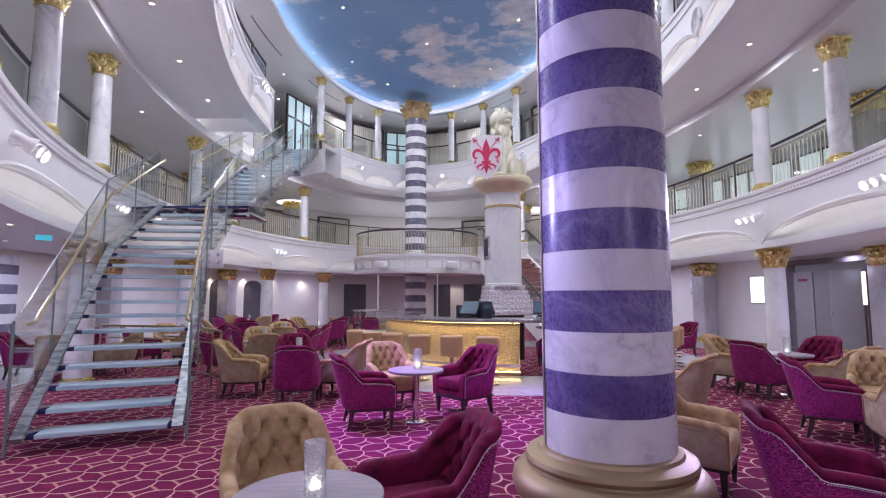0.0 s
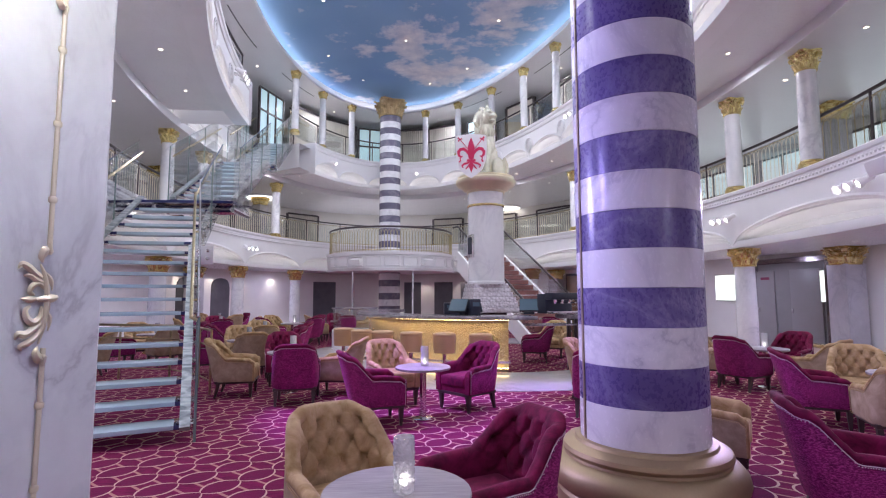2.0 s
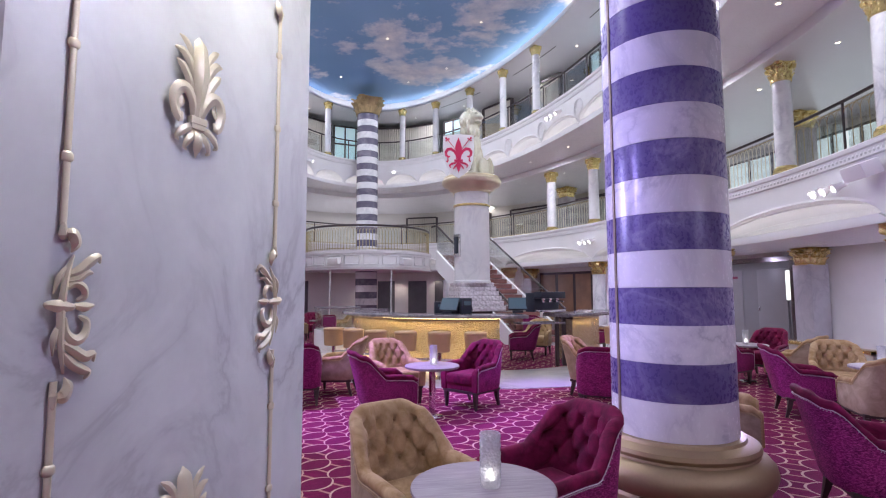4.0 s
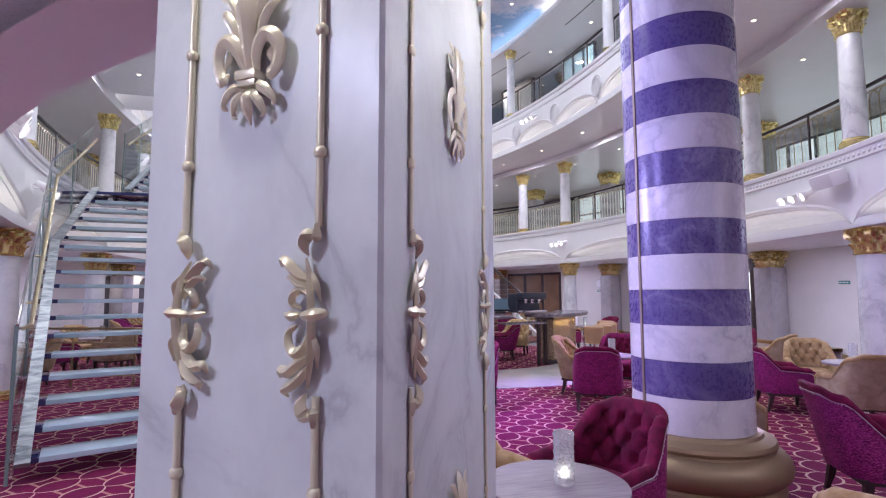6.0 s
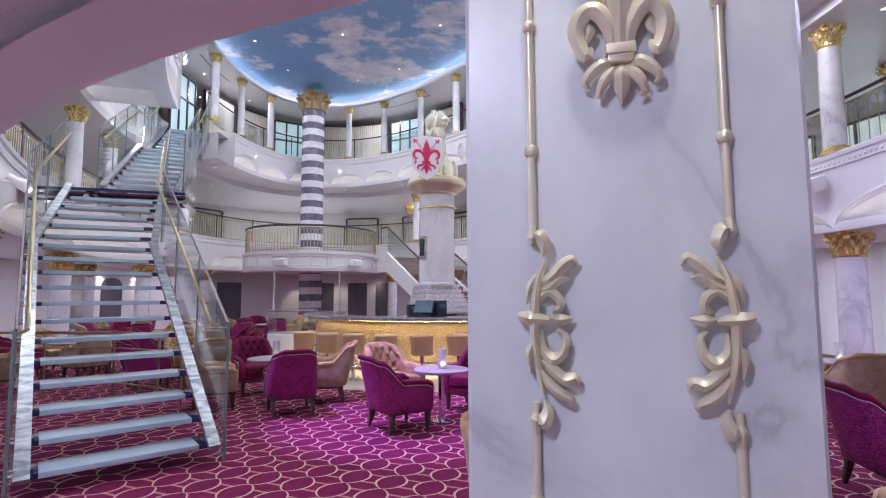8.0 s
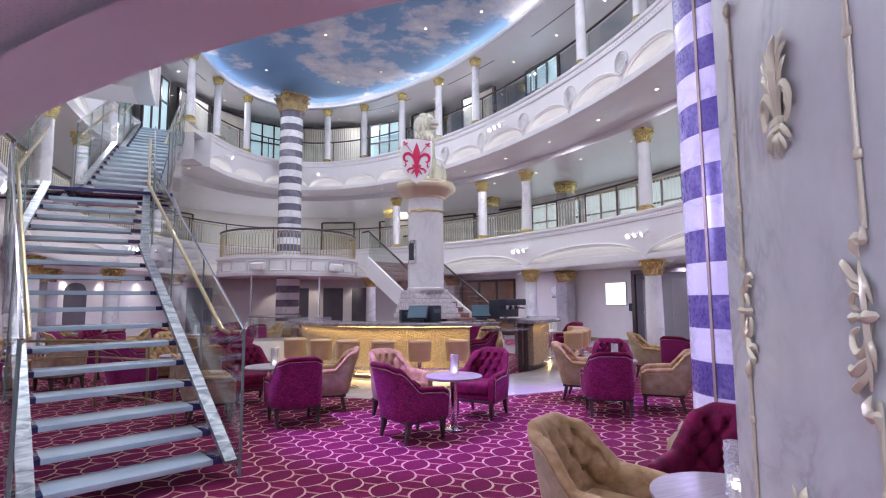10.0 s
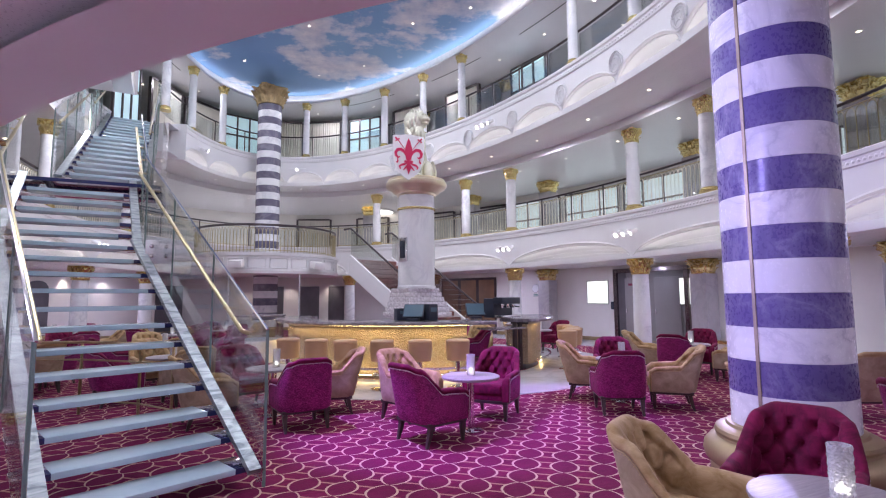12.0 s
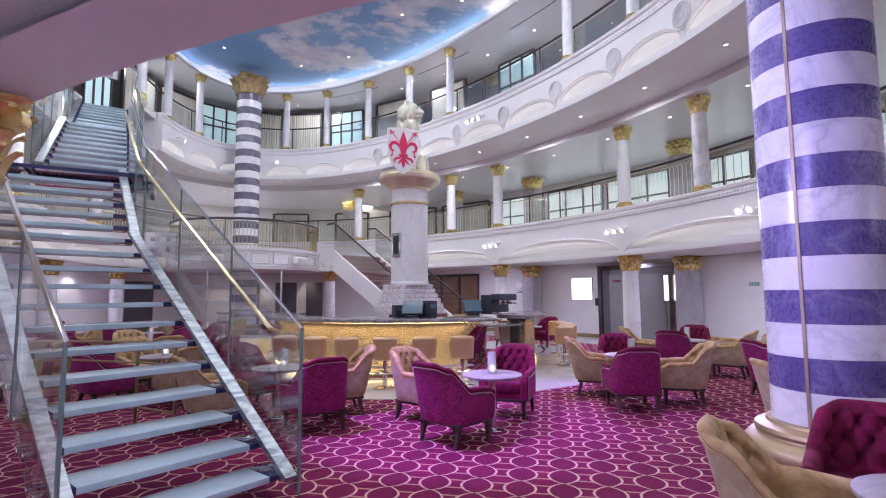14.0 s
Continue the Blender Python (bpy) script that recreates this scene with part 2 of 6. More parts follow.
def curtain_mat():
    return plain("curtain", (0.62, 0.58, 0.52), 0.8, 0, 0.15, 5, 0.1)


M["curtain"] = curtain_mat()


def sky_mat():
    m, t, b = nodes("painted_sky")
    v = coords(t, "World", (1, 1, 1), 0.4)
    c = noise_tex(t, v, 0.36, 8, 0.58, 0.25)
    edge = noise_tex(t, v, 1.7, 5, 0.65)
    f = math_node(t, "ADD", math_node(t, "MULTIPLY", c, 0.8), math_node(t, "MULTIPLY", edge, 0.2))
    blue = ramp(t, noise_tex(t, v, 0.2, 2), [(0.3, (0.16, 0.30, 0.55)), (0.7, (0.26, 0.44, 0.67))])
    cloud = ramp(t, f, [(0.485, (0, 0, 0)), (0.53, (0.7,) * 3), (0.62, (1, 1, 1))])
    tone = ramp(t, edge, [(0.3, (0.52, 0.52, 0.62)), (0.65, (0.80, 0.77, 0.80))])
    t.links.new(mixc(t, cloud, blue, tone), b.inputs["Base Color"])
    b.inputs["Roughness"].default_value = 0.7
    return m


M["sky"] = sky_mat()

CARPET_TURN, CHAIN_W, CHAIN_L = 0.705, 0.340, 0.322


def carpet_mat():
    m, t, b = nodes("patterned_carpet")
    v = coords(t, "World", (1, 1, 1), CARPET_TURN)
    s = t.nodes.new("ShaderNodeSeparateXYZ")
    t.links.new(v, s.inputs[0])
    u = math_node(t, "DIVIDE", s.outputs[0], CHAIN_W)
    w = math_node(t, "DIVIDE", s.outputs[1], CHAIN_L)
    # the links of a chain
    w2 = math_node(t, "ADD", w, 0.5)
    cx = math_node(t, "SUBTRACT", math_node(t, "FRACT", u), 0.5)
    swing = math_node(t, "MULTIPLY", math_node(t, "POWER", math_node(t, "ABSOLUTE", math_node(t, "SINE", math_node(t, "MULTIPLY", w2, math.pi))), 0.62), 0.36)
    d1 = math_node(t, "ABSOLUTE", math_node(t, "SUBTRACT", cx, swing))
    d2 = math_node(t, "ABSOLUTE", math_node(t, "ADD", cx, swing))
    d = math_node(t, "MINIMUM", d1, d2)
    ring = math_node(t, "LESS_THAN", d, 0.030)
    # straight bars between the chains
    outside = math_node(t, "GREATER_THAN", math_node(t, "ABSOLUTE", cx), math_node(t, "ABSOLUTE", swing))
    fr = math_node(t, "ABSOLUTE", math_node(t, "SUBTRACT", math_node(t, "FRACT", math_node(t, "MULTIPLY", w, 2.0)), 0.5))
    bar = math_node(t, "MULTIPLY", math_node(t, "LESS_THAN", fr, 0.075), outside)
    tuft = noise_tex(t, v, 260, 2)
    soft = noise_tex(t, v, 3.5, 4, 0.6)
    streak = noise_tex(t, coords(t, "World", (3, 14, 1), CARPET_TURN), 3, 3)
    base = ramp(t, math_node(t, "ADD", math_node(t, "MULTIPLY", soft, 0.5), math_node(t, "MULTIPLY", streak, 0.5)),
                [(0.32, (0.095, 0.004, 0.036)), (0.55, (0.185, 0.008, 0.062)), (0.75, (0.26, 0.016, 0.084))])
    inner = mixc(t, math_node(t, "LESS_THAN", math_node(t, "ABSOLUTE", cx), math_node(t, "ABSOLUTE", swing)), base, (0.15, 0.010, 0.058))
    inner = mixc(t, 0.45, inner, base)
    c = mixc(t, math_node(t, "MULTIPLY", bar, 0.85), inner, (0.48, 0.24, 0.20))
    c = mixc(t, math_node(t, "MULTIPLY", ring, 0.92), c, (0.60, 0.40, 0.32))
    t.links.new(c, b.inputs["Base Color"])
    b.inputs["Roughness"].default_value = 0.95
    b.inputs["Specular IOR Level"].default_value = 0.15
    bump(t, b, tuft, 0.4, 0.006)
    return m


M["carpet"] = carpet_mat()
M["staircarpet"] = plain("stair_carpet", (0.26, 0.12, 0.11), 0.9, 0, 0.3, 10, 0.1)


def mosaic_mat():
    m, t, b = nodes("gold_mosaic")
    v = coords(t, "World")
    vo = N(t, "ShaderNodeTexVoronoi", Scale=42.0)
    t.links.new(v, vo.inputs["Vector"])
    t.links.new(ramp(t, vo.outputs["Distance"], [(0.0, (0.88, 0.74, 0.55)), (0.6, (0.55, 0.42, 0.27))]), b.inputs["Base Color"])
    b.inputs["Roughness"].default_value = 0.25
    b.inputs["Metallic"].default_value = 0.5
    bump(t, b, vo.outputs["Distance"], 1.0, 0.03)
    return m


M["mosaic"] = mosaic_mat()


def tread_mat():
    m, t, b = nodes("frosted_tread")
    v = coords(t, "World")
    f = noise_tex(t, v, 2.0, 3)
    t.links.new(ramp(t, f, [(0.3, (0.42, 0.57, 0.67)), (0.7, (0.60, 0.73, 0.80))]), b.inputs["Base Color"])
    b.inputs["Roughness"].default_value = 0.18
    b.inputs["Transmission Weight"].default_value = 0.25
    return m


M["tread"] = tread_mat()
M["treadend"] = plain("tread_edge_glass", (0.03, 0.035, 0.11), 0.08, 0.0, 0.2, 6, 0.0, 0.5)

# ---- building helpers ----


def finish(name, bm, mat, parent=None, label="", smooth=True, angle=35):
    bmesh.ops.recalc_face_normals(bm, faces=bm.faces)
    if smooth:
        lim = radians(angle)
        for f in bm.faces:
            f.smooth = True
        for e in bm.edges:
            e.smooth = len(e.link_faces) == 2 and e.calc_face_angle(0) < lim
    me = bpy.data.meshes.new(name)
    bm.to_mesh(me)
    bm.free()
    if mat:
        me.materials.append(M[mat] if isinstance(mat, str) else mat)
    ob = new(name, me)
    if parent:
        ob.parent = parent
    if label:
        ob["label"] = label
    return ob


part = finish


def share(name, data, parent, m):
    """A further piece on the same mesh."""
    ob = new(name, data)
    ob.parent = parent
    ob.matrix_basis = m
    return ob


def thing(name, m, label, category, group="", kind=""):
    ob = new(name)
    ob.empty_display_size = 0.1
    ob.matrix_basis = m
    return tagged(ob, label, category, group, kind)


def structure(ob, label="", category=""):
    return tagged(ob, label, category, kind="structure")


def box(bm, x0, x1, y0, y1, z0, z1, m=None, bev=0.0):
    vs = [bm.verts.new(Vector((x, y, z)) if m is None else m @ Vector((x, y, z))) for z in (z0, z1) for x, y in ((x0, y0), (x1, y0), (x1, y1), (x0, y1))]
    fs = [bm.faces.new([vs[i] for i in q]) for q in ((3, 2, 1, 0), (4, 5, 6, 7), (0, 1, 5, 4), (1, 2, 6, 5), (2, 3, 7, 6), (3, 0, 4, 7))]
    if bev:
        es = list({e for f in fs for e in f.edges})
        bmesh.ops.bevel(bm, geom=es, offset=bev, segments=2, affect="EDGES", profile=0.6)
    return vs


def lathe(bm, profile, segs=24, m=None, cap=True):
    """profile: (radius, z) pairs from bottom to top."""
    rings = []
    for r, z in profile:
        ring = []
        for i in range(segs):
            a = 2 * math.pi * i / segs
            p = Vector((r * math.cos(a), r * math.sin(a), z))
            ring.append(bm.verts.new(m @ p if m else p))
        rings.append(ring)
    for lo, hi in zip(rings, rings[1:]):
        for i in range(segs):
            j = (i + 1) % segs
            bm.faces.new((lo[i], lo[j], hi[j], hi[i]))
    if cap:
        bm.faces.new(rings[0][::-1])
        bm.faces.new(rings[-1])


def tube(bm, pts, r, segs=8, closed=False, flat=1.0):
    """A round bar along points."""
    pts = [Vector(p) for p in pts]
    rings = []
    n = len(pts)
    for i, p in enumerate(pts):
        a = pts[(i - 1) % n] if (closed or i) else p
        c = pts[(i + 1) % n] if (closed or i < n - 1) else p
        d = (c - a).normalized()
        up = Vector((0, 0, 1)) if abs(d.z) < 0.95 else Vector((1, 0, 0))
        s = d.cross(up).normalized()
        w = s.cross(d).normalized()
        rings.append([bm.verts.new(p + r * (math.cos(2 * math.pi * k / segs) * s + flat * math.sin(2 * math.pi * k / segs) * w)) for k in range(segs)])
    pairs = list(zip(rings, rings[1:])) + ([(rings[-1], rings[0])] if closed else [])
    for lo, hi in pairs:
        for k in range(segs):
            j = (k + 1) % segs
            bm.faces.new((lo[k], lo[j], hi[j], hi[k]))
    if not closed:
        bm.faces.new(rings[0][::-1])
        bm.faces.new(rings[-1])


def grid(bm, rows, wrap=False):
    """Faces between rows of points."""
    vs = [[bm.verts.new(p) for p in row] for row in rows]
    for a, b in zip(vs, vs[1:]):
        k = len(a)
        for i in range(k if wrap else k - 1):
            j = (i + 1) % k
            bm.faces.new((a[i], a[j], b[j], b[i]))
    return vs


def ring_sheet(bm, a1, b1, a2, b2, z, n=128, z2=None, skip=None):
    for i in range(n):
        p, q = 2 * math.pi * i / n, 2 * math.pi * (i + 1) / n
        if skip and skip((p + q) / 2):
            continue
        zz = z if z2 is None else z2
        vs = [bm.verts.new(v) for v in (rim(a1, b1, p, z), rim(a1, b1, q, z), rim(a2, b2, q, zz), rim(a2, b2, p, zz))]
        bm.faces.new(vs)
    bmesh.ops.remove_doubles(bm, verts=bm.verts, dist=0.0005)


# ---- large structure ----
OUTA, OUTB = 10.6, 16.0
LOWA, LOWB = 9.6, 15.2


def phi_of(V, b, side=1):
    p = math.asin(max(-1, min(1, V / b)))
    return p if side > 0 else math.pi - p


bm = bmesh.new()
vs = [bm.verts.new(rim(OUTA + 0.5, OUTB + 0.5, 2 * math.pi * i / 96, -0.004)) for i in range(96)]
bm.faces.new(vs)
structure(finish("floor", bm, "floorstone"), "polished pale marble floor", "floor")

bm = bmesh.new()
vs = [bm.verts.new(rim(7.7, 15.0, 2 * math.pi * i / 96, 0.0)) for i in range(96)]
bm.faces.new(vs)
structure(finish("carpet", bm, "carpet"), "burgundy carpet with a woven chain-link pattern", "carpet")

BAR = Vector((1.55, 12.55, 0))
bm = bmesh.new()
lathe(bm, [(2.9, 0.001), (2.9, 0.008), (4.75, 0.008), (4.75, 0.001)], 72, Matrix.Translation(BAR), False)
structure(finish("floor_bar", bm, "floorstone"), "round pale marble floor round the bar", "floor")


def ring_wall(name, a, b, z0, z1, mat, label):
    bm = bmesh.new()
    ring_sheet(bm, a, b, a, b, z0, 128, z1)
    ring_sheet(bm, a + 0.2, b + 0.2, a + 0.2, b + 0.2, z0, 128, z1)
    return structure(finish(name, bm, mat), label, "wall")


ring_wall("wall_lower", LOWA, LOWB, 0, 2.7, "wall", "cream painted wall of the lower lounge")
ring_wall("wall_middle", OUTA, OUTB, 2.6, 6.2, "wall", "cream painted wall of the middle deck")
ring_wall("wall_upper", OUTA, OUTB, 6.2, 9.9, "wall", "cream painted wall of the upper deck")


def in_stairwell(p):
    v = rim(A3, B3, p)
    return v.x < -3.5 and 12.75 < v.y < 18.3


def deck(name, a, b, z0, z1, label, skip=None):
    bm = bmesh.new()
    if skip:
        # the stair passes through the inner part of this deck
        ring_sheet(bm, a, b, a + 1.9, b + 1.9, z0, 160, None, skip)
        ring_sheet(bm, a, b, a + 1.9, b + 1.9, z1, 160, None, skip)
        ring_sheet(bm, a + 1.9, b + 1.9, OUTA, OUTB, z0, 160)
        ring_sheet(bm, a + 1.9, b + 1.9, OUTA, OUTB, z1, 160)
        ring_sheet(bm, a + 1.9, b + 1.9, a + 1.9, b + 1.9, z0, 160, z1, lambda p: not skip(p))
        ends = [i for i in range(160) if skip(2 * math.pi * (i + 0.5) / 160)]
        for i in (min(ends), max(ends) + 1):
            p = 2 * math.pi * i / 160
            bm.faces.new([bm.verts.new(v) for v in (rim(a, b, p, z0), rim(a, b, p, z1), rim(a + 1.9, b + 1.9, p, z1), rim(a + 1.9, b + 1.9, p, z0))])
    else:
        ring_sheet(bm, a, b, OUTA, OUTB, z0, 160)
        ring_sheet(bm, a, b, OUTA, OUTB, z1, 160)
    return structure(finish(name, bm, "soffit"), label, "deck")


deck("deck_middle", A2 + 0.05, B2 + 0.05, Z2A + 0.02, Z2B - 0.22, "white soffit and floor of the middle deck")
deck("deck_upper", A3 + 0.05, B3 + 0.05, Z3A + 0.02, Z3B - 0.22, "white soffit and floor of the upper deck", in_stairwell)

DROP = 0.18
bm = bmesh.new()
ring_sheet(bm, A2 - 0.24, B2 - 0.24, A2 - 0.24, B2 - 0.24, Z3A - DROP, 160, Z3A + 0.03)
ring_sheet(bm, A2 - 0.24, B2 - 0.24, OUTA, OUTB, Z3A - DROP, 160)
structure(finish("soffit_dropped", bm, "soffit"), "lower white soffit over the middle deck", "ceiling")

bm = bmesh.new()
ring_sheet(bm, AD, BD, OUTA, OUTB, ZTOP, 160)
ring_sheet(bm, AD, BD, AD, BD, ZTOP, 160, ZTOP + 0.10)
ring_sheet(bm, AD, BD, AD + 0.25, BD + 0.25, ZTOP + 0.10, 160)
ring_sheet(bm, AD + 0.25, BD + 0.25, AD + 0.25, BD + 0.25, ZTOP + 0.10, 160, ZTOP + 0.5)
structure(finish("ceiling", bm, "soffit"), "white ceiling round the painted sky", "ceiling")
bm = bmesh.new()
vs = [bm.verts.new(rim(AD + 0.25, BD + 0.25, 2 * math.pi * i / 128, ZTOP + 0.42)) for i in range(128)]
bm.faces.new(vs)
structure(finish("ceiling_sky", bm, "sky"), "ceiling painted as a blue sky with clouds", "ceiling")
bm = bmesh.new()
ring_sheet(bm, AD + 0.06, BD + 0.06, AD + 0.20, BD + 0.20, ZTOP + 0.115, 160)
tagged(finish("cove_light", bm, "cove"), "white light strip hidden round the painted sky", "cove light")


def fascia(name, a, b, z0, z1, cuts, rise, inset, label, skip=None):
    """A curved parapet front whose lower half opens into lit lunettes between the angles in cuts."""
    root = thing(name, Matrix.Identity(4), label, "parapet", kind="structure")
    bm = bmesh.new()
    led = bmesh.new()
    n = 26
    for c0, c1 in cuts:
        if skip and skip((c0 + c1) / 2):
            continue
        rows = []
        # lower zone: from the bottom edge to the arch line; upper zone: from there to the top
        for i in range(n + 1):
            s = i / n
            phi = c0 + (c1 - c0) * s
            x = 2 * s - 1
            e = 0.97
            arch = rise * math.sqrt(max(0, 1 - (x / e) ** 2)) if abs(x) < e else 0.0
            col = [rim(a, b, phi, z0 - 0.05, 0.35), rim(a, b, phi, z0 - 0.05, -0.01), rim(a, b, phi, z0, -0.02)]
            d = inset
            lip = 0.095 * min(1, arch / 0.1)
            col += [rim(a, b, phi, z0 + lip, -0.012), rim(a, b, phi, z0 + lip, 0.012 * min(1, arch / 0.1))]
            q = min(1, arch / 0.2)
            for k, rib in ((0.0, 0), (0.25, 0), (0.42, 0), (0.43, 0.03), (0.47, 0.03), (0.48, 0), (0.66, 0), (0.67, 0.03), (0.71, 0.03), (0.72, 0), (0.84, 0), (0.92, 0)):
                depth = (d * math.sqrt(max(0, 1 - k * k)) + 0.09 - rib) * q
                col.append(rim(a, b, phi, z0 + 0.02 * q + (arch * 0.86 - 0.02 * q) * k, depth))
            col += [rim(a, b, phi, z0 + arch * 0.87 + 0.002, 0.05 * q), rim(a, b, phi, z0 + arch * 0.93 + 0.004, 0.045 * q),
                    rim(a, b, phi, z0 + arch * 0.935 + 0.006, 0.0), rim(a, b, phi, z0 + arch + 0.012, -0.025 * q), rim(a, b, phi, z0 + arch + 0.05, 0.0)]
            top = z1
            col += [rim(a, b, phi, top - 0.24, 0.0), rim(a, b, phi, top - 0.22, -0.03), rim(a, b, phi, top - 0.10, -0.03), rim(a, b, phi, top - 0.08, -0.06),
                    rim(a, b, phi, top - 0.02, -0.07), rim(a, b, phi, top, -0.05), rim(a, b, phi, top, 0.34), rim(a, b, phi, top - 0.22, 0.35)]
            rows.append(col)
        grid(bm, rows)
        if skip:
            for c in (c0, c1):
                if skip(c + (0.12 if c == c1 else -0.12)):
                    for o in (-0.07,):
                        bm.faces.new([bm.verts.new(v) for v in (rim(a, b, c, z0 - 0.05, o), rim(a, b, c, z0 - 0.05, 1.9), rim(a, b, c, z1 - 0.2, 1.9), rim(a, b, c, z1, 0.34), rim(a, b, c, z1, o))])
        for i in range(2, n - 2):
            p, q = c0 + (c1 - c0) * i / n, c0 + (c1 - c0) * (i + 1) / n
            led.faces.new([led.verts.new(v) for v in (rim(a, b, p, z0 + 0.094, 0.03), rim(a, b, q, z0 + 0.094, 0.03), rim(a, b, q, z0 + 0.088, 0.08), rim(a, b, p, z0 + 0.088, 0.08))])
    bmesh.ops.remove_doubles(bm, verts=bm.verts, dist=0.0008)
    part("front", bm, "plaster", root, "", True, 30)
    bm = bmesh.new()
    for c0, c1 in cuts:
        if skip and skip((c0 + c1) / 2):
            continue
        m = max(6, int((rim(a, b, c0) - rim(a, b, c1)).length / 0.09))
        for i in range(m):
            p = c0 + (c1 - c0) * (i + 0.5) / m
            d = (c1 - c0) / m
            ring = [rim(a, b, p + d * 0.40 * math.cos(t), z1 - 0.16 + 0.035 * math.sin(t), -0.030) for t in (0, 1.05, 2.09, 3.14, 4.19, 5.24)]
            tip = bm.verts.new(rim(a, b, p, z1 - 0.16, -0.050))
            vs = [bm.verts.new(v) for v in ring]
            for k in range(6):
                bm.faces.new((vs[k], vs[(k + 1) % 6], tip))
    tagged(part("frieze", bm, "plaster", root, "row of small plaster rosettes", True, 20), kind="stuff")
    part("light_strip", led, "glow", root, "white light strip in the arches")
    return root


def cuts_between(b, vs_right):
    """Angles of the lunettes from the V of their ends, mirrored to both sides."""
    ang = sorted({round(phi_of(V, b, s) % (2 * math.pi), 5) for V in vs_right for s in (-1, 1)})
    return [(p, q if q > p else q + 2 * math.pi) for p, q in zip(ang, ang[1:] + ang[:1])]


fascia("parapet_middle", A2, B2, Z2A, Z2B, cuts_between(B2, [-11.0, -9.6, -6.83, -2.4, 2.4, 6.83, 9.6, 11.0]), 0.52, 0.32,
       "white plaster deck front with lit arches")
fascia("parapet_upper", A3 - 0.12, B3 - 0.12, Z3A, Z3B, cuts_between(B3, [-9.5, -8.6, -7.3, -5.7, -3.9, -2.0, 0.0, 2.0, 3.9, 5.7, 7.3, 8.6, 9.5]), 0.50, 0.22,
       "white plaster deck front with lit arches and medallions", in_stairwell)

well = [2 * math.pi * (i + 0.5) / 160 for i in range(160) if in_stairwell(2 * math.pi * (i + 0.5) / 160)]
w0, w1 = min(well), max(well)
fascia("parapet_stairwell", A3 + 1.72, B3 + 1.72, Z3A, Z3B, [(w0 + (w1 - w0) * i / 5, w0 + (w1 - w0) * (i + 1) / 5) for i in range(5)], 0.50, 0.12,
       "white plaster front with lit arches behind the stair")

# ---- columns ----


def capital(bm, r, z0, z1, m, n=9, wide=1.45):
    """A leafy capital: bell, two rows of curling leaves, corner scrolls and a four-cornered slab."""
    h = z1 - z0
    lathe(bm, [(r * 1.12, z0), (r * 1.16, z0 + 0.06 * h), (r * 1.02, z0 + 0.1 * h), (r * 1.0, z0 + 0.5 * h), (r * 1.25, z0 + 0.84 * h)], 20, m)
    for row, (zz, lh, curl, cnt) in enumerate(((0.06, 0.36, 0.22, n), (0.24, 0.44, 0.34, n), (0.46, 0.42, 0.46, n))):
        for i in range(cnt):
            a = 2 * math.pi * (i + 0.5 * row) / cnt
            rot = m @ Matrix.Rotation(a, 4, "Z")
            w = r * 0.30
            rows = []
            for k, (s, o) in enumerate(((0, 1.0), (0.35, 1.05), (0.7, 1.16), (0.93, 1.16 + curl * 0.7), (1.0, 1.1 + curl), (0.86, 1.12 + curl))):
                ww = w * (0.75, 1.0, 0.95, 0.75, 0.5, 0.28)[k]
                z = z0 + h * (zz + lh * s)
                rows.append([rot @ Vector((r * o - 0.03 * r, -ww, z)), rot @ Vector((r * (o + 0.10), -ww * 0.4, z)), rot @ Vector((r * (o + 0.05), 0, z)),
                             rot @ Vector((r * (o + 0.10), ww * 0.4, z)), rot @ Vector((r * o - 0.03 * r, ww, z))])
            grid(bm, rows)
    for i in range(4):
        a = math.pi / 4 + i * math.pi / 2
        rot = m @ Matrix.Rotation(a, 4, "Z") @ Matrix.Translation((r * wide * 0.92, 0, z0 + 0.74 * h)) @ Matrix.Rotation(math.pi / 2, 4, "X")
        lathe(bm, [(r * 0.05, -r * 0.22), (r * 0.30, -r * 0.2), (r * 0.30, r * 0.2), (r * 0.05, r * 0.22)], 10, rot)
    s = r * wide * 0.86
    slab = []
    for z, g in ((z0 + 0.88 * h, 0.86), (z0 + 0.94 * h, 0.92), (z1, 0.97)):
        ring = []
        for i in range(4):
            a = math.pi / 4 + i * math.pi / 2
            c = Vector((math.cos(a), math.sin(a), 0)) * s * 1.36 * g
            t = Vector((-math.sin(a), math.cos(a), 0)) * s * 0.16
            ring += [c - t, c + t]
            b2 = a + math.pi / 4
            ring.append(Vector((math.cos(b2), math.sin(b2), 0)) * s * 0.90 * g)
        slab.append([bm.verts.new(m @ (p + Vector((0, 0, z)))) for p in ring])
    k = len(slab[0])
    for i in range(k):
        for lo, hi in zip(slab, slab[1:]):
            bm.faces.new((lo[i], lo[(i + 1) % k], hi[(i + 1) % k], hi[i]))
    bm.faces.new(slab[0][::-1])
    bm.faces.new(slab[-1])


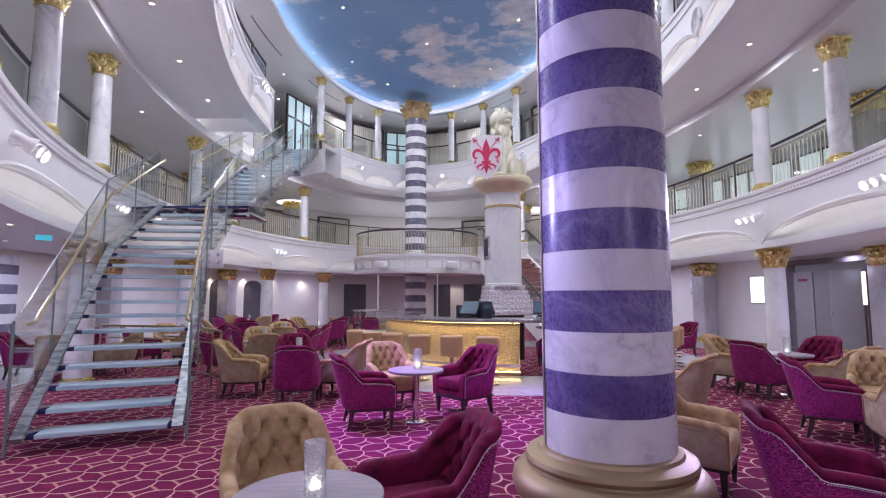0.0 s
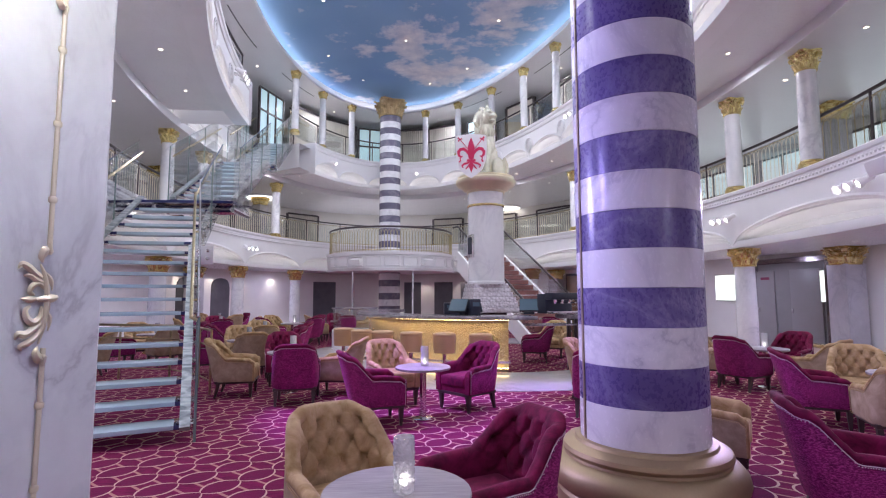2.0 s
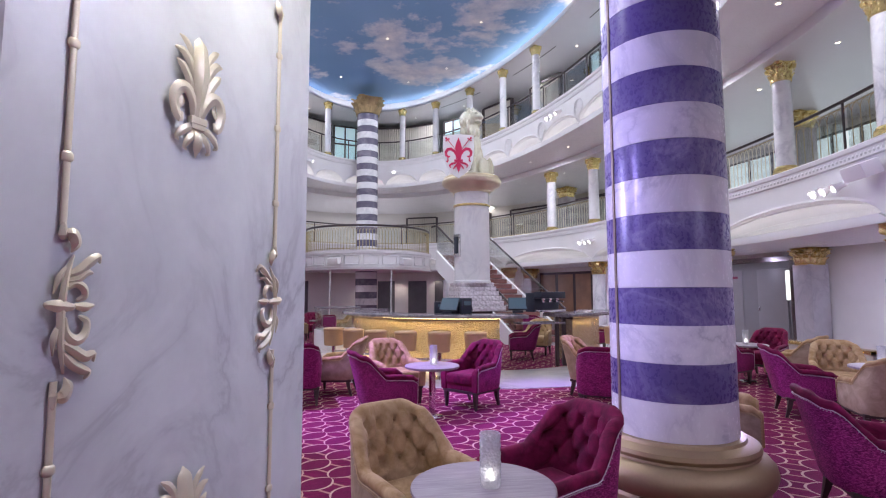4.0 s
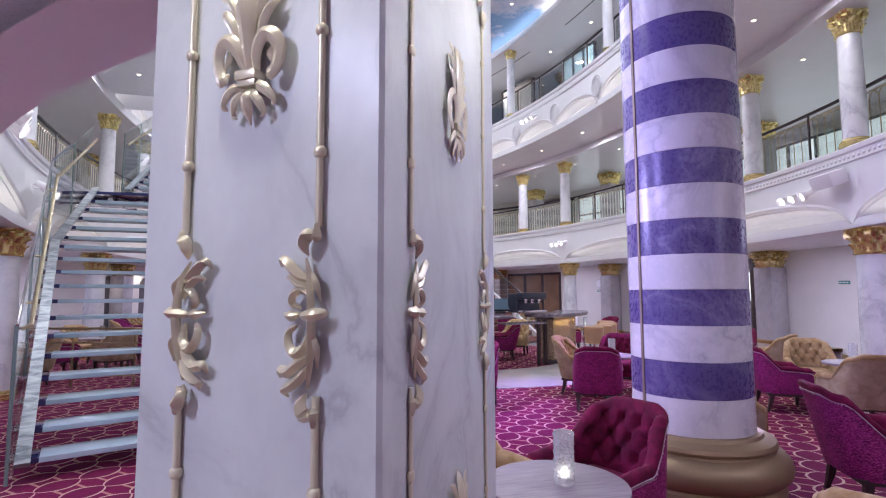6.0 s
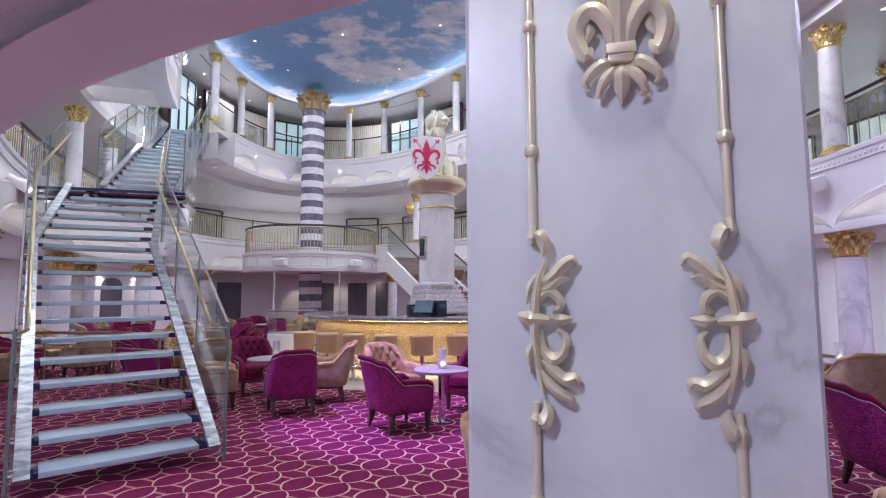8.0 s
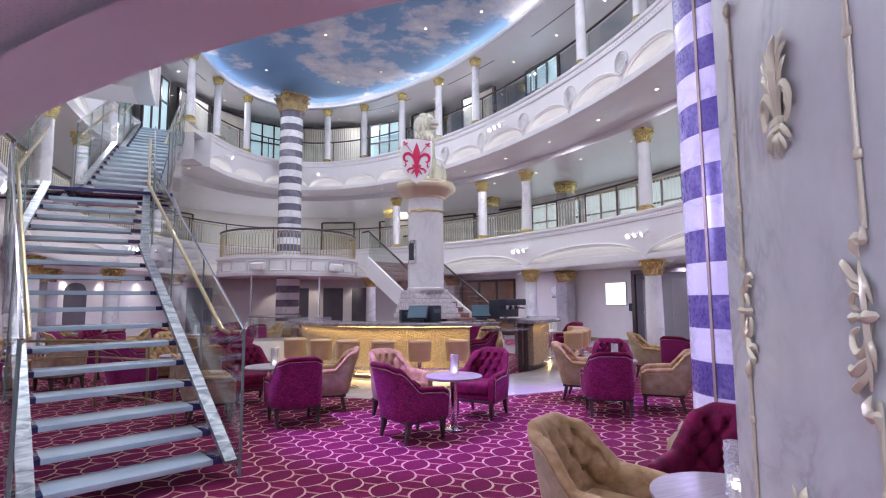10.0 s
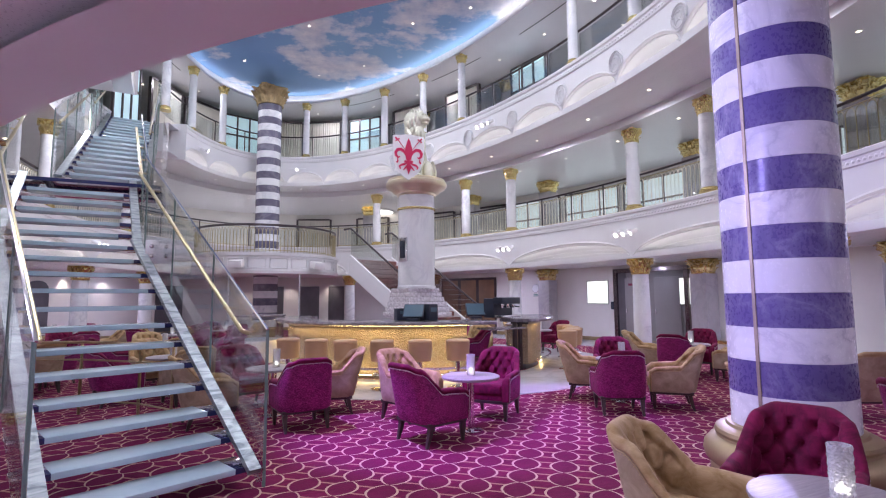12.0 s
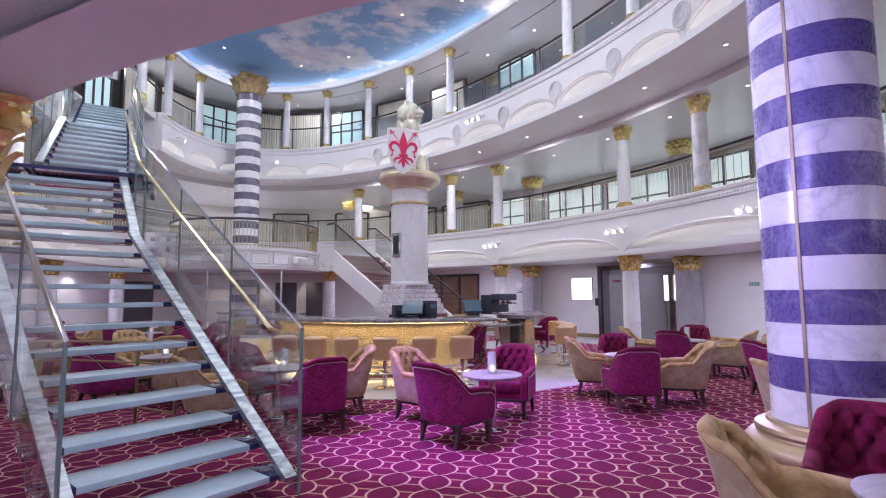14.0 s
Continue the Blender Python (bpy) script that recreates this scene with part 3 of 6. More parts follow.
def column(z1, r, group, label, ch, mat="marble"):
    """A slim marble column with a gilded capital, foot at its own origin."""
    root = thing("column", Matrix.Identity(4), label, "column", group)
    bm = bmesh.new()
    lathe(bm, [(r * 1.32, 0.0), (r * 1.32, 0.04), (r * 1.25, 0.05), (r * 1.28, 0.08), (r * 1.12, 0.10), (r * 1.1, 0.125), (r * 1.03, 0.135)], 24)
    part("base", bm, "gold", root, "gilded base")
    bm = bmesh.new()
    lathe(bm, [(r, 0.12), (r * 1.0, z1 * 0.4), (r * 0.93, z1 - ch)], 28)
    part("shaft", bm, mat, root)
    bm = bmesh.new()
    capital(bm, r * 0.95, z1 - ch, z1, Matrix.Identity(4))
    part("capital", bm, "gold", root, "gilded leaf capital", True, 50)
    return root


def place_columns(proto, a, b, places, z, out=0.12):
    first = True
    for V, s in places:
        p = phi_of(V, b, s)
        at = rim(a, b, p, z, out)
        m = Matrix.Translation(at) @ Matrix.Rotation(rim_dir(a, b, p), 4, "Z")
        if first:
            proto.matrix_basis = m
            first = False
        else:
            copy_thing(proto, m)


place_columns(column(Z2A - 0.055, 0.21, "lower columns", "white marble column with a gilded leaf capital under the deck front", 0.40), A2, B2,
              [(V, s) for s in (1, -1) for V in (-6.83, -2.4, 2.4, 6.83, 9.6)], 0.0, 0.25)
place_columns(column(Z3A - Z2B - DROP, 0.165, "middle columns", "slim white marble column with a gilded capital on the deck front", 0.36), A2, B2,
              [(V, s) for s in (1, -1) for V in (-8.56, -6.83, -4.6, -2.4, 2.4, 4.5, 8.56)], Z2B, 0.14)
place_columns(column(ZTOP - Z3B, 0.125, "upper columns", "slim white marble column with a gilded capital under the ceiling", 0.28), A3 - 0.12, B3 - 0.12,
              [(V, s) for s in (1, -1) for V in (-7.9, -6.1, -4.3, -2.3, 6.16, 7.85, 9.04)] + [(V, 1) for V in (2.43, 4.31)], Z3B, 0.14)


def striped_column(V, lower, upper, label, base_label):
    root = thing("striped_column", Matrix.Translation(W(0, V, 0)), label, "column", "striped columns")
    R = 0.43
    bm = bmesh.new()
    lathe(bm, [(r, h * 1.05) for r, h in ((0.60, 0.0), (0.60, 0.14), (0.585, 0.16), (0.60, 0.17), (0.635, 0.20), (0.65, 0.25), (0.64, 0.30), (0.60, 0.345), (0.55, 0.36), (0.545, 0.375), (0.555, 0.385), (0.56, 0.40), (0.55, 0.425), (0.52, 0.44), (0.475, 0.45), (0.465, 0.47), (R - 0.005, 0.475))], 64)
    part("base", bm, "baseGold", root, base_label)
    z, i = 0.497, 0
    h = 0.2585
    pale, dark = None, None
    while z < ZTOP - 0.75:
        if i % 2 == 0 and pale or i % 2 and dark:
            share("band", pale if i % 2 == 0 else dark, root, Matrix.Translation((0, 0, z)) @ Matrix.Rotation(0, 4, "Z"))
        else:
            bm = bmesh.new()
            lathe(bm, [(R - 0.003, 0.0), (R, 0.002), (R, h - 0.002), (R - 0.003, h)], 64)
            ob = part("band", bm, lower if i % 2 == 0 else upper, root)
            ob.location.z = z
            if i % 2 == 0:
                pale = ob.data
            else:
                dark = ob.data
        z += h
        i += 1
    bm = bmesh.new()
    capital(bm, R, z, ZTOP + 0.1, Matrix.Rotation(0.3, 4, "Z"), 10, 1.35)
    part("capital", bm, "oldgold", root, "antique gilded leaf capital", True, 50)
    return root


near_col = striped_column(-8.64, "marble", "violet", "round column banded in white and violet marble on a gold base", "rounded gold base")
striped_column(8.64, "marble", "greyband", "round column banded in white and grey marble", "rounded gold base")
bm = bmesh.new()
a = radians(184)
box(bm, -0.012, 0.012, -0.006, 0.008, 0.46, ZTOP - 0.8, Matrix.Rotation(a + math.pi / 2, 4, "Z") @ Matrix.Translation((0, -0.432, 0)))
part("joint_strip", bm, "bronze", near_col, "thin brass joint strip")

# ---- ornate marble pillar ----


def pillar():
    # its front face looks back towards the camera's way; local -y is that face
    nrm = Vector((-0.5476, -0.8368, 0)).normalized()
    ang = math.atan2(nrm.y, nrm.x) + math.pi / 2
    centre = Vector((-1.793, 0.820, 0)) - nrm * 0.32
    root = thing("pillar", Matrix.Translation(centre) @ Matrix.Rotation(ang, 4, "Z"), "square white marble pillar with gilded scrollwork", "pillar")
    bm = bmesh.new()
    w, r, d, c = 0.2035, 0.2035, 0.32, 0.006
    pts = [(-w + c, -d), (r - c, -d), (r, -d + c), (r - 0.014, d - c), (r - 0.014 - c, d), (-w + c, d), (-w, d - c), (-w, -d + c)]
    rows = [[Vector((x, y, z)) for x, y in pts] for z in (0.0, Z2A)]
    grid(bm, rows, True)
    part("shaft", bm, "pillarstone", root, "", True, 15)
    bm = bmesh.new()
    box(bm, -w - 0.05, r + 0.05, -d - 0.05, d + 0.05, 0.0, 0.22, None, 0.02)
    part("plinth", bm, "greystone", root)
    return root, w, d, r


PILLAR, PW, PD, PR = pillar()

# ---- glass stair ----
RISE = 0.181


def stair_rows():
    """(centre of the tread's front edge, way ahead, height) from the floor up to the upper deck."""
    rows = []
    d1 = Vector((-0.372, 0.928, 0)).normalized()
    p = Vector((-3.39, 5.215, 0))
    z = 0.0
    for i in range(12):
        z += RISE
        rows.append((p.copy(), d1.copy(), z, 0.33 if i < 11 else 0.52))
        p += d1 * 0.282
    p += d1 * 0.10 + Vector((-0.04, 0.10, 0))
    d2 = Vector((-0.10, 0.995, 0)).normalized()
    for i in range(6):
        z += RISE
        rows.append((p.copy(), d2.copy(), z, 0.33))
        p += d2 * 0.282
    first = len(rows)
    p = Vector((-4.70, 10.75, 0))
    d3 = Vector((-0.075, 1, 0)).normalized()
    for i in range(20):
        z += RISE
        rows.append((p.copy(), d3.copy(), z, 0.41))
        p += d3 * 0.36
        if i == 9:
            p += d3 * 0.7
    return rows, first


def stair():
    rows, first = stair_rows()
    root = thing("glass_staircase", Matrix.Identity(4), "frosted glass staircase with clear glass sides and brass rails", "staircase")
    HALF = 0.565
    bm = bmesh.new()
    box(bm, -HALF, HALF, 0.0, 0.33, -0.045, 0.0, None, 0.004)
    pane = part("tread", bm, "tread", root, "frosted blue glass tread")
    bm = bmesh.new()
    box(bm, 0, 0.15, 0.0, 0.33, -0.045, 0.0, None, 0.004)
    tip = part("tread_end", bm, "treadend", root, "dark clear tread end")
    used = False
    # the knee of the right-hand beam is held by a bolted plate
    bm = bmesh.new()
    box(bm, -0.15, 0.15, -0.012, 0.012, -0.15, 0.14, Matrix.Translation((-3.66, 8.12, 2.10)), 0.01)
    plate = part("knee_plate", bm, "white", root, "white bolted bracket plate")
    bm = bmesh.new()
    lathe(bm, [(0.018, -0.05), (0.026, -0.045), (0.026, 0.045), (0.018, 0.05)], 10, Matrix.Rotation(math.pi / 2, 4, "Y"))
    stud = part("bolt", bm, "chrome", plate, "steel bolt")
    stud.matrix_basis = Matrix.Translation((-3.74, 8.10, 2.04)) @ Matrix.Rotation(math.pi / 2, 4, "Z")
    for x, z in ((-3.58, 2.04), (-3.74, 2.16), (-3.58, 2.16)):
        share("bolt", stud.data, plate, Matrix.Translation((x, 8.10, z)) @ Matrix.Rotation(math.pi / 2, 4, "Z"))
    for p, d, z, depth in rows:
        m = Matrix.Translation((p.x, p.y, z)) @ Matrix.Rotation(math.atan2(d.y, d.x) - math.pi / 2, 4, "Z")
        m = m @ Matrix.Diagonal((1 if z < 18.5 * RISE else 0.90, depth / 0.33, 1, 1))
        if not used:
            pane.matrix_basis = m
            tip.matrix_basis = m @ Matrix.Translation((HALF, 0, 0))
            used = True
        else:
            share("tread", pane.data, root, m)["label"] = "frosted blue glass tread"
            share("tread_end", tip.data, root, m @ Matrix.Translation((HALF, 0, 0)))
        share("tread_end", tip.data, root, m @ Matrix.Translation((-HALF - 0.15, 0, 0)))
        for s in (-1, 1):
            for y in (0.08, 0.24):
                share("bolt", stud.data, root, m @ Matrix.Translation((s * (HALF + 0.15), y, -0.022)))

    def side_line(rows, s, off, dz):
        pts = []
        for p, d, z, depth in rows:
            n = Vector((d.y, -d.x, 0))
            pts.append(p + n * off * s + Vector((0, 0, z + dz)))
        return pts

    flights = [rows[:12], rows[11:first], rows[first:first + 10], rows[first + 10:]]
    for fi, fl in enumerate(flights):
        for s in (-1, 1):
            ln = side_line(fl, s, 0.665 if fi < 2 else 0.60, 0.0)
            n = Vector((fl[0][1].y, -fl[0][1].x, 0))
            d = fl[0][1]
            a, b = ln[0], ln[-1]
            sl = (b - a).normalized()
            if fi == 0:
                a = a - sl * 0.12 + Vector((0, 0, 0.02))
            b = b + sl * 0.12
            up = n.cross(sl) * (1 if n.cross(sl).z > 0 else -1)
            # stringer, a clear ladder-like beam cut into blocks
            blocks = max(2, int((b - a).length / 0.17))
            for k in range(blocks):
                q0, q1 = a.lerp(b, (k + 0.004) / blocks), a.lerp(b, (k + 0.996) / blocks)
                c = [q0 - n * 0.05, q0 + n * 0.05, q1 + n * 0.05, q1 - n * 0.05]
                bm = bmesh.new()
                vs = [bm.verts.new(v + up * h) for h in (0.01, 0.055) for v in c]
                for q in ((3, 2, 1, 0), (4, 5, 6, 7), (0, 1, 5, 4), (1, 2, 6, 5), (2, 3, 7, 6), (3, 0, 4, 7)):
                    bm.faces.new([vs[i] for i in q])
                part("stringer_block", bm, "blocks", root, "", False)
            bm = bmesh.new()
            vs = [bm.verts.new(v + n * o * s) for o in (0.055, 0.075) for v in (a + up * 0.03, b + up * 0.03, b - up * 0.14, a - up * 0.10)]
            for q in ((3, 2, 1, 0), (4, 5, 6, 7), (0, 1, 5, 4), (1, 2, 6, 5), (2, 3, 7, 6), (3, 0, 4, 7)):
                bm.faces.new([vs[i] for i in q])
            part("side_plate", bm, "stairglass", root, "", False)
            # glass balustrade in panes
            g0, g1 = a + n * s * 0.085, b + n * s * 0.085
            panes = max(2, round((g1 - g0).length / 1.3))
            for k in range(panes):
                q0, q1 = g0.lerp(g1, k / panes + 0.004), g0.lerp(g1, (k + 1) / panes - 0.004)
                lo0 = Vector((q0.x, q0.y, 0.02 if fi == 0 and k == 0 else q0.z - 0.16))
                bm = bmesh.new()
                quad = [lo0, Vector((q1.x, q1.y, q1.z - 0.16)), Vector((q1.x, q1.y, q1.z + 1.12)), Vector((q0.x, q0.y, q0.z + 1.12))]
                vs = [bm.verts.new(v + n * s * o) for o in (0, 0.014) for v in quad]
                for q in ((3, 2, 1, 0), (4, 5, 6, 7), (0, 1, 5, 4), (1, 2, 6, 5), (2, 3, 7, 6), (3, 0, 4, 7)):
                    bm.faces.new([vs[i] for i in q])
                part("glass_pane", bm, "stairglass", root, "clear glass balustrade pane", False).visible_shadow = False
                bm = bmesh.new()
                e0, e1 = Vector((q0.x, q0.y, lo0.z)), Vector((q0.x, q0.y, q0.z + 1.12))
                tube(bm, [e0 + n * s * 0.007, e1 + n * s * 0.007], 0.011 if not (fi == 0 and k == 0) else 0.014, 6)
                part("pane_edge", bm, "edge", root, "dark green glass edge")
            bm = bmesh.new()
            tube(bm, [g0 + Vector((0, 0, 1.125)), g1 + Vector((0, 0, 1.125))], 0.012, 6)
            part("glass_cap", bm, "chrome", root)
            # handrail on stand-offs
            h0, h1 = a.lerp(b, 0.10 if fi == 0 else 0.0) + n * s * 0.02, b + n * s * 0.02
            bm = bmesh.new()
            pts = [h0 + Vector((0, 0, 0.90)), h1 + Vector((0, 0, 0.90))]
            if fi == 0:
                pts = [h0 + n * s * 0.06 + Vector((0, 0, 0.88)) - sl * 0.02] + pts
            tube(bm, pts, 0.019, 10)
            part("handrail", bm, "brass", root, "polished brass handrail")
            for k in range(4):
                q = h0.lerp(h1, (k + 0.5) / 4) + Vector((0, 0, 0.85))
                bm = bmesh.new()
                tube(bm, [q, q + n * s * 0.07], 0.012, 6)
                part("bracket", bm, "brass", root)
    # the landing between the flights
    bm = bmesh.new()
    z = RISE * 18
    pl = [(-5.45, 9.80), (-3.80, 9.80), (-3.82, 10.80), (-4.2, 11.3), (-6.35, 11.3), (-6.35, 9.95)]
    lo = [bm.verts.new((x, y, z - 0.05)) for x, y in pl]
    hi = [bm.verts.new((x, y, z)) for x, y in pl]
    for i in range(6):
        bm.faces.new((lo[i], lo[(i + 1) % 6], hi[(i + 1) % 6], hi[i]))
    bm.faces.new(lo[::-1])
    bm.faces.new(hi)
    part("landing", bm, "treadend", root, "dark glass landing", False)
    bm = bmesh.new()
    tube(bm, [(-3.82, 9.85, z - 0.16), (-3.82, 10.8, z - 0.16)], 0.05, 6)
    tube(bm, [(-5.3, 9.95, z - 0.12), (-5.3, 11.2, z - 0.12)], 0.05, 6)
    tube(bm, [(-3.85, 10.5, z - 0.12), (-6.5, 10.6, z - 0.12)], 0.05, 6)
    part("landing_beam", bm, "chrome", root, "steel landing beams")
    bm = bmesh.new()
    box(bm, -0.007, 0.007, 0, 1.0, 0, 1.15, Matrix.Translation((-3.80, 9.82, z - 0.12)))
    part("glass_pane", bm, "stairglass", root, "clear glass balustrade pane", False)


def block_mat():
    m, t, b = nodes("reflection_streak_steel")
    v = coords(t, "World", (0.8, 0.8, 4.0))
    f = noise_tex(t, v, 7, 3, 0.5, 0.8)
    # streaked reflections along the beam are put into the base colour
    t.links.new(ramp(t, f, [(0.35, (0.14, 0.16, 0.18)), (0.62, (0.38, 0.41, 0.43))]), b.inputs["Base Color"])
    b.inputs["Roughness"].default_value = 0.34
    b.inputs["Metallic"].default_value = 0.7
    bump(t, b, f, 0.16, 0.03)
    return m


M["blocks"] = block_mat()
M["edge"] = plain("glass_edge", (0.16, 0.22, 0.21), 0.1, 0, 0.2, 6, 0.0, 0.4)
stair()

# ---- deck railings ----


def railing(a, b, c0, c1, z, out, h, label, group, balusters, mat_rail="darkrail"):
    root = thing("railing", Matrix.Translation(rim(a, b, c0, z, out)), label, "railing", group, "structure")
    base = root.matrix_basis.inverted()

    def P(phi, zz, o=0.0):
        return base @ rim(a, b, phi, zz, out + o)
    n = 10
    ph = [c0 + (c1 - c0) * i / n for i in range(n + 1)]
    bm = bmesh.new()
    tube(bm, [P(p, z + h) for p in ph], 0.035, 8, False, 0.8)
    part("handrail", bm, mat_rail, root, "dark bronze handrail")
    if balusters:
        bm = bmesh.new()
        tube(bm, [P(p, z + 0.07) for p in ph], 0.014, 4)
        tube(bm, [P(p, z + h - 0.10) for p in ph], 0.012, 4)
        part("lower_rail", bm, "brass", root, "brass rail")
        bm = bmesh.new()
        length = (rim(a, b, c0) - rim(a, b, c1)).length
        k = max(3, int(length / (0.115 if balusters == 1 else 0.17)))
        for i in range(k):
            p = c0 + (c1 - c0) * (i + 0.5) / k
            q = c0 + (c1 - c0) * (i + 1.0) / k
            u = c0 + (c1 - c0) * (i + 1.5) / k
            tube(bm, [P(p, z + 0.07), P(p, z + h - 0.22)], 0.009, 4)
            if i < k - 1:
                tube(bm, [P(p, z + h - 0.22), P(p + (q - p) * 0.4, z + h - 0.14), P(q, z + h - 0.11), P(u + (q - u) * 0.4, z + h - 0.14), P(u, z + h - 0.22)], 0.008, 4)
        # far bays get a paler brass, with their light put into the colour
        tagged(part("balusters", bm, "litbrass" if balusters == 1 else "brass", root, "slim brass balusters with arched tops"), kind="stuff")
    panes = max(1, round((rim(a, b, c0) - rim(a, b, c1)).length / 1.5))
    for i in range(panes):
        p0, p1 = c0 + (c1 - c0) * (i + 0.02) / panes, c0 + (c1 - c0) * (i + 0.98) / panes
        bm = bmesh.new()
        rows = [[P(p0 + (p1 - p0) * k / 3, zz, o) for k in range(4)] for zz, o in ((z + 0.05, 0.03), (z + h - 0.06, 0.03), (z + h - 0.06, 0.045), (z + 0.05, 0.045))]
        grid(bm, rows + rows[:1])
        part("glass_pane", bm, "rail_pane", root, "clear glass pane").visible_shadow = False
        bm = bmesh.new()
        q = c0 + (c1 - c0) * i / panes
        tube(bm, [P(q, z), P(q, z + h)], 0.022, 6)
        part("post", bm, mat_rail, root, "dark bronze post")
    return root


cuts = cuts_between(B2, [-11.0, -8.56, -6.83, -4.6, -2.4, 0.0, 2.4, 4.5, 6.6, 8.56, 11.0])
for c0, c1 in cuts:
    mid = rim(A2, B2, (c0 + c1) / 2)
    bay = 0 if mid.y < (5.0 if mid.x > 0 else 9.0) else 2 if mid.x > 0 and mid.y < 8.5 else 1
    railing(A2, B2, c0, c1, Z2B, 0.30, 0.93, "clear glass railing with a dark handrail on the deck front" if bay == 0 else "glass and brass railing with a dark handrail on the deck front",
            "middle deck railings", bay)
for c0, c1 in cuts_between(B3, [-9.4, -7.9, -6.1, -4.3, -2.3, 0.0, 2.3, 4.3, 6.16, 7.85, 9.04, 9.6]):
    if not in_stairwell((c0 + c1) / 2):
        railing(A3 - 0.12, B3 - 0.12, c0, c1, Z3B, 0.30, 0.90, "clear glass railing with a dark handrail on the upper deck front", "upper deck railings", 0)

# ---- bow-fronted landing at the far end, with its stair ----
MZ0, MZ1 = 2.34, 3.02
MC = Vector((-1.05, 20.9, 0))
MR = 2.55


def mez(ang, z, out=0.0):
    return MC + Vector(((MR + out) * math.cos(ang), (MR + out) * math.sin(ang) * 1.0, 0)) + Vector((0, 0, z))


def mezzanine():
    root = thing("balcony", Matrix.Translation(MC), "white panelled bow-fronted balcony with a brass balustrade", "balcony", kind="structure")
    off = Matrix.Translation(-MC)
    a0, a1, n = radians(172), radians(372), 40
    angs = [a0 + (a1 - a0) * i / n for i in range(n + 1)]
    bm = bmesh.new()
    rows = [[off @ mez(a, z, o) for a in angs] for z, o in ((MZ0, -0.4), (MZ0, 0), (MZ0 + 0.08, 0.0), (MZ0 + 0.08, 0.03), (MZ0 + 0.10, 0.03), (MZ0 + 0.11, -0.02), (MZ1 - 0.12, -0.02),
                                                             (MZ1 - 0.10, 0.03), (MZ1 - 0.02, 0.05), (MZ1, 0.05), (MZ1, -0.3))]
    grid(bm, rows)
    bm.faces.new([bm.verts.new(off @ mez(a, MZ0 + 0.01, -0.3)) for a in angs])
    bm.faces.new([bm.verts.new(off @ mez(a, MZ1 - 0.02, -0.25)) for a in angs])
    part("front", bm, "plaster", root, "", True, 30)
    for i in range(13):
        c = a0 + (a1 - a0) * (i + 0.5) / 13
        h = (a1 - a0) / 13 * 0.40
        bm = bmesh.new()
        loop = [off @ mez(c + h * u, z, 0.0) for u, z in ((-1, MZ0 + 0.18), (0, MZ0 + 0.18), (1, MZ0 + 0.18), (1, MZ1 - 0.18), (0, MZ1 - 0.18), (-1, MZ1 - 0.18))]
        tube(bm, loop, 0.018, 4, True)
        part("panel_moulding", bm, "plaster", root)
    bm = bmesh.new()
    tube(bm, [off @ mez(a, MZ1 + 0.92, -0.08) for a in angs], 0.04, 8)
    part("handrail", bm, "darkrail", root, "dark wooden handrail")
    bm = bmesh.new()
    tube(bm, [off @ mez(a, MZ1 + 0.08, -0.08) for a in angs], 0.014, 4)
    k = 74
    for i in range(k):
        p, q, u = (a0 + (a1 - a0) * (i + s) / k for s in (0.5, 1.0, 1.5))
        tube(bm, [off @ mez(p, MZ1 + 0.02, -0.08), off @ mez(p, MZ1 + 0.72, -0.08)], 0.012, 4)
        if i < k - 1:
            tube(bm, [off @ mez(p, MZ1 + 0.72, -0.08), off @ mez(q, MZ1 + 0.84, -0.08), off @ mez(u, MZ1 + 0.72, -0.08)], 0.009, 4)
    tagged(part("balusters", bm, "brass", root, "brass balusters with arched tops"), kind="stuff")
    for a in (232, 292):
        bm = bmesh.new()
        p = off @ mez(radians(a), 0, -0.3)
        lathe(bm, [(0.05, 0.0), (0.045, 0.03), (0.035, 0.05), (0.035, MZ0)], 12, Matrix.Translation(p))
        part("post", bm, "chrome", root, "slim steel post")


mezzanine()


def speaker(at, face, label="white box loudspeaker on the balcony front"):
    root = thing("loudspeaker", look(at, face) @ Matrix.Rotation(math.pi / 2, 4, "X"), label, "loudspeaker", "loudspeakers")
    bm = bmesh.new()
    box(bm, -0.21, 0.21, -0.14, 0.14, -0.11, 0.11, None, 0.015)
    part("cabinet", bm, "white", root)
    bm = bmesh.new()
    box(bm, -0.17, 0.17, 0.141, 0.148, -0.09, 0.09, None, 0.004)
    part("grille", bm, "greydoor", root, "pale grey grille")


for a in (244, 300):
    p = mez(radians(a), MZ0 + 0.30, 0.2)
    speaker(p, p + Vector((math.cos(radians(a)), math.sin(radians(a)), -0.25)))


p = phi_of(-6.68, B2, 1)
at = rim(A2, B2, p, Z2A + 0.72, -0.20)
out = rim(A2, B2, p, 0, -1.0) - rim(A2, B2, p)
speaker(at, at + out + Vector((-0.25, 0, -0.45)), "white box loudspeaker with a grey front beside the stage spots")


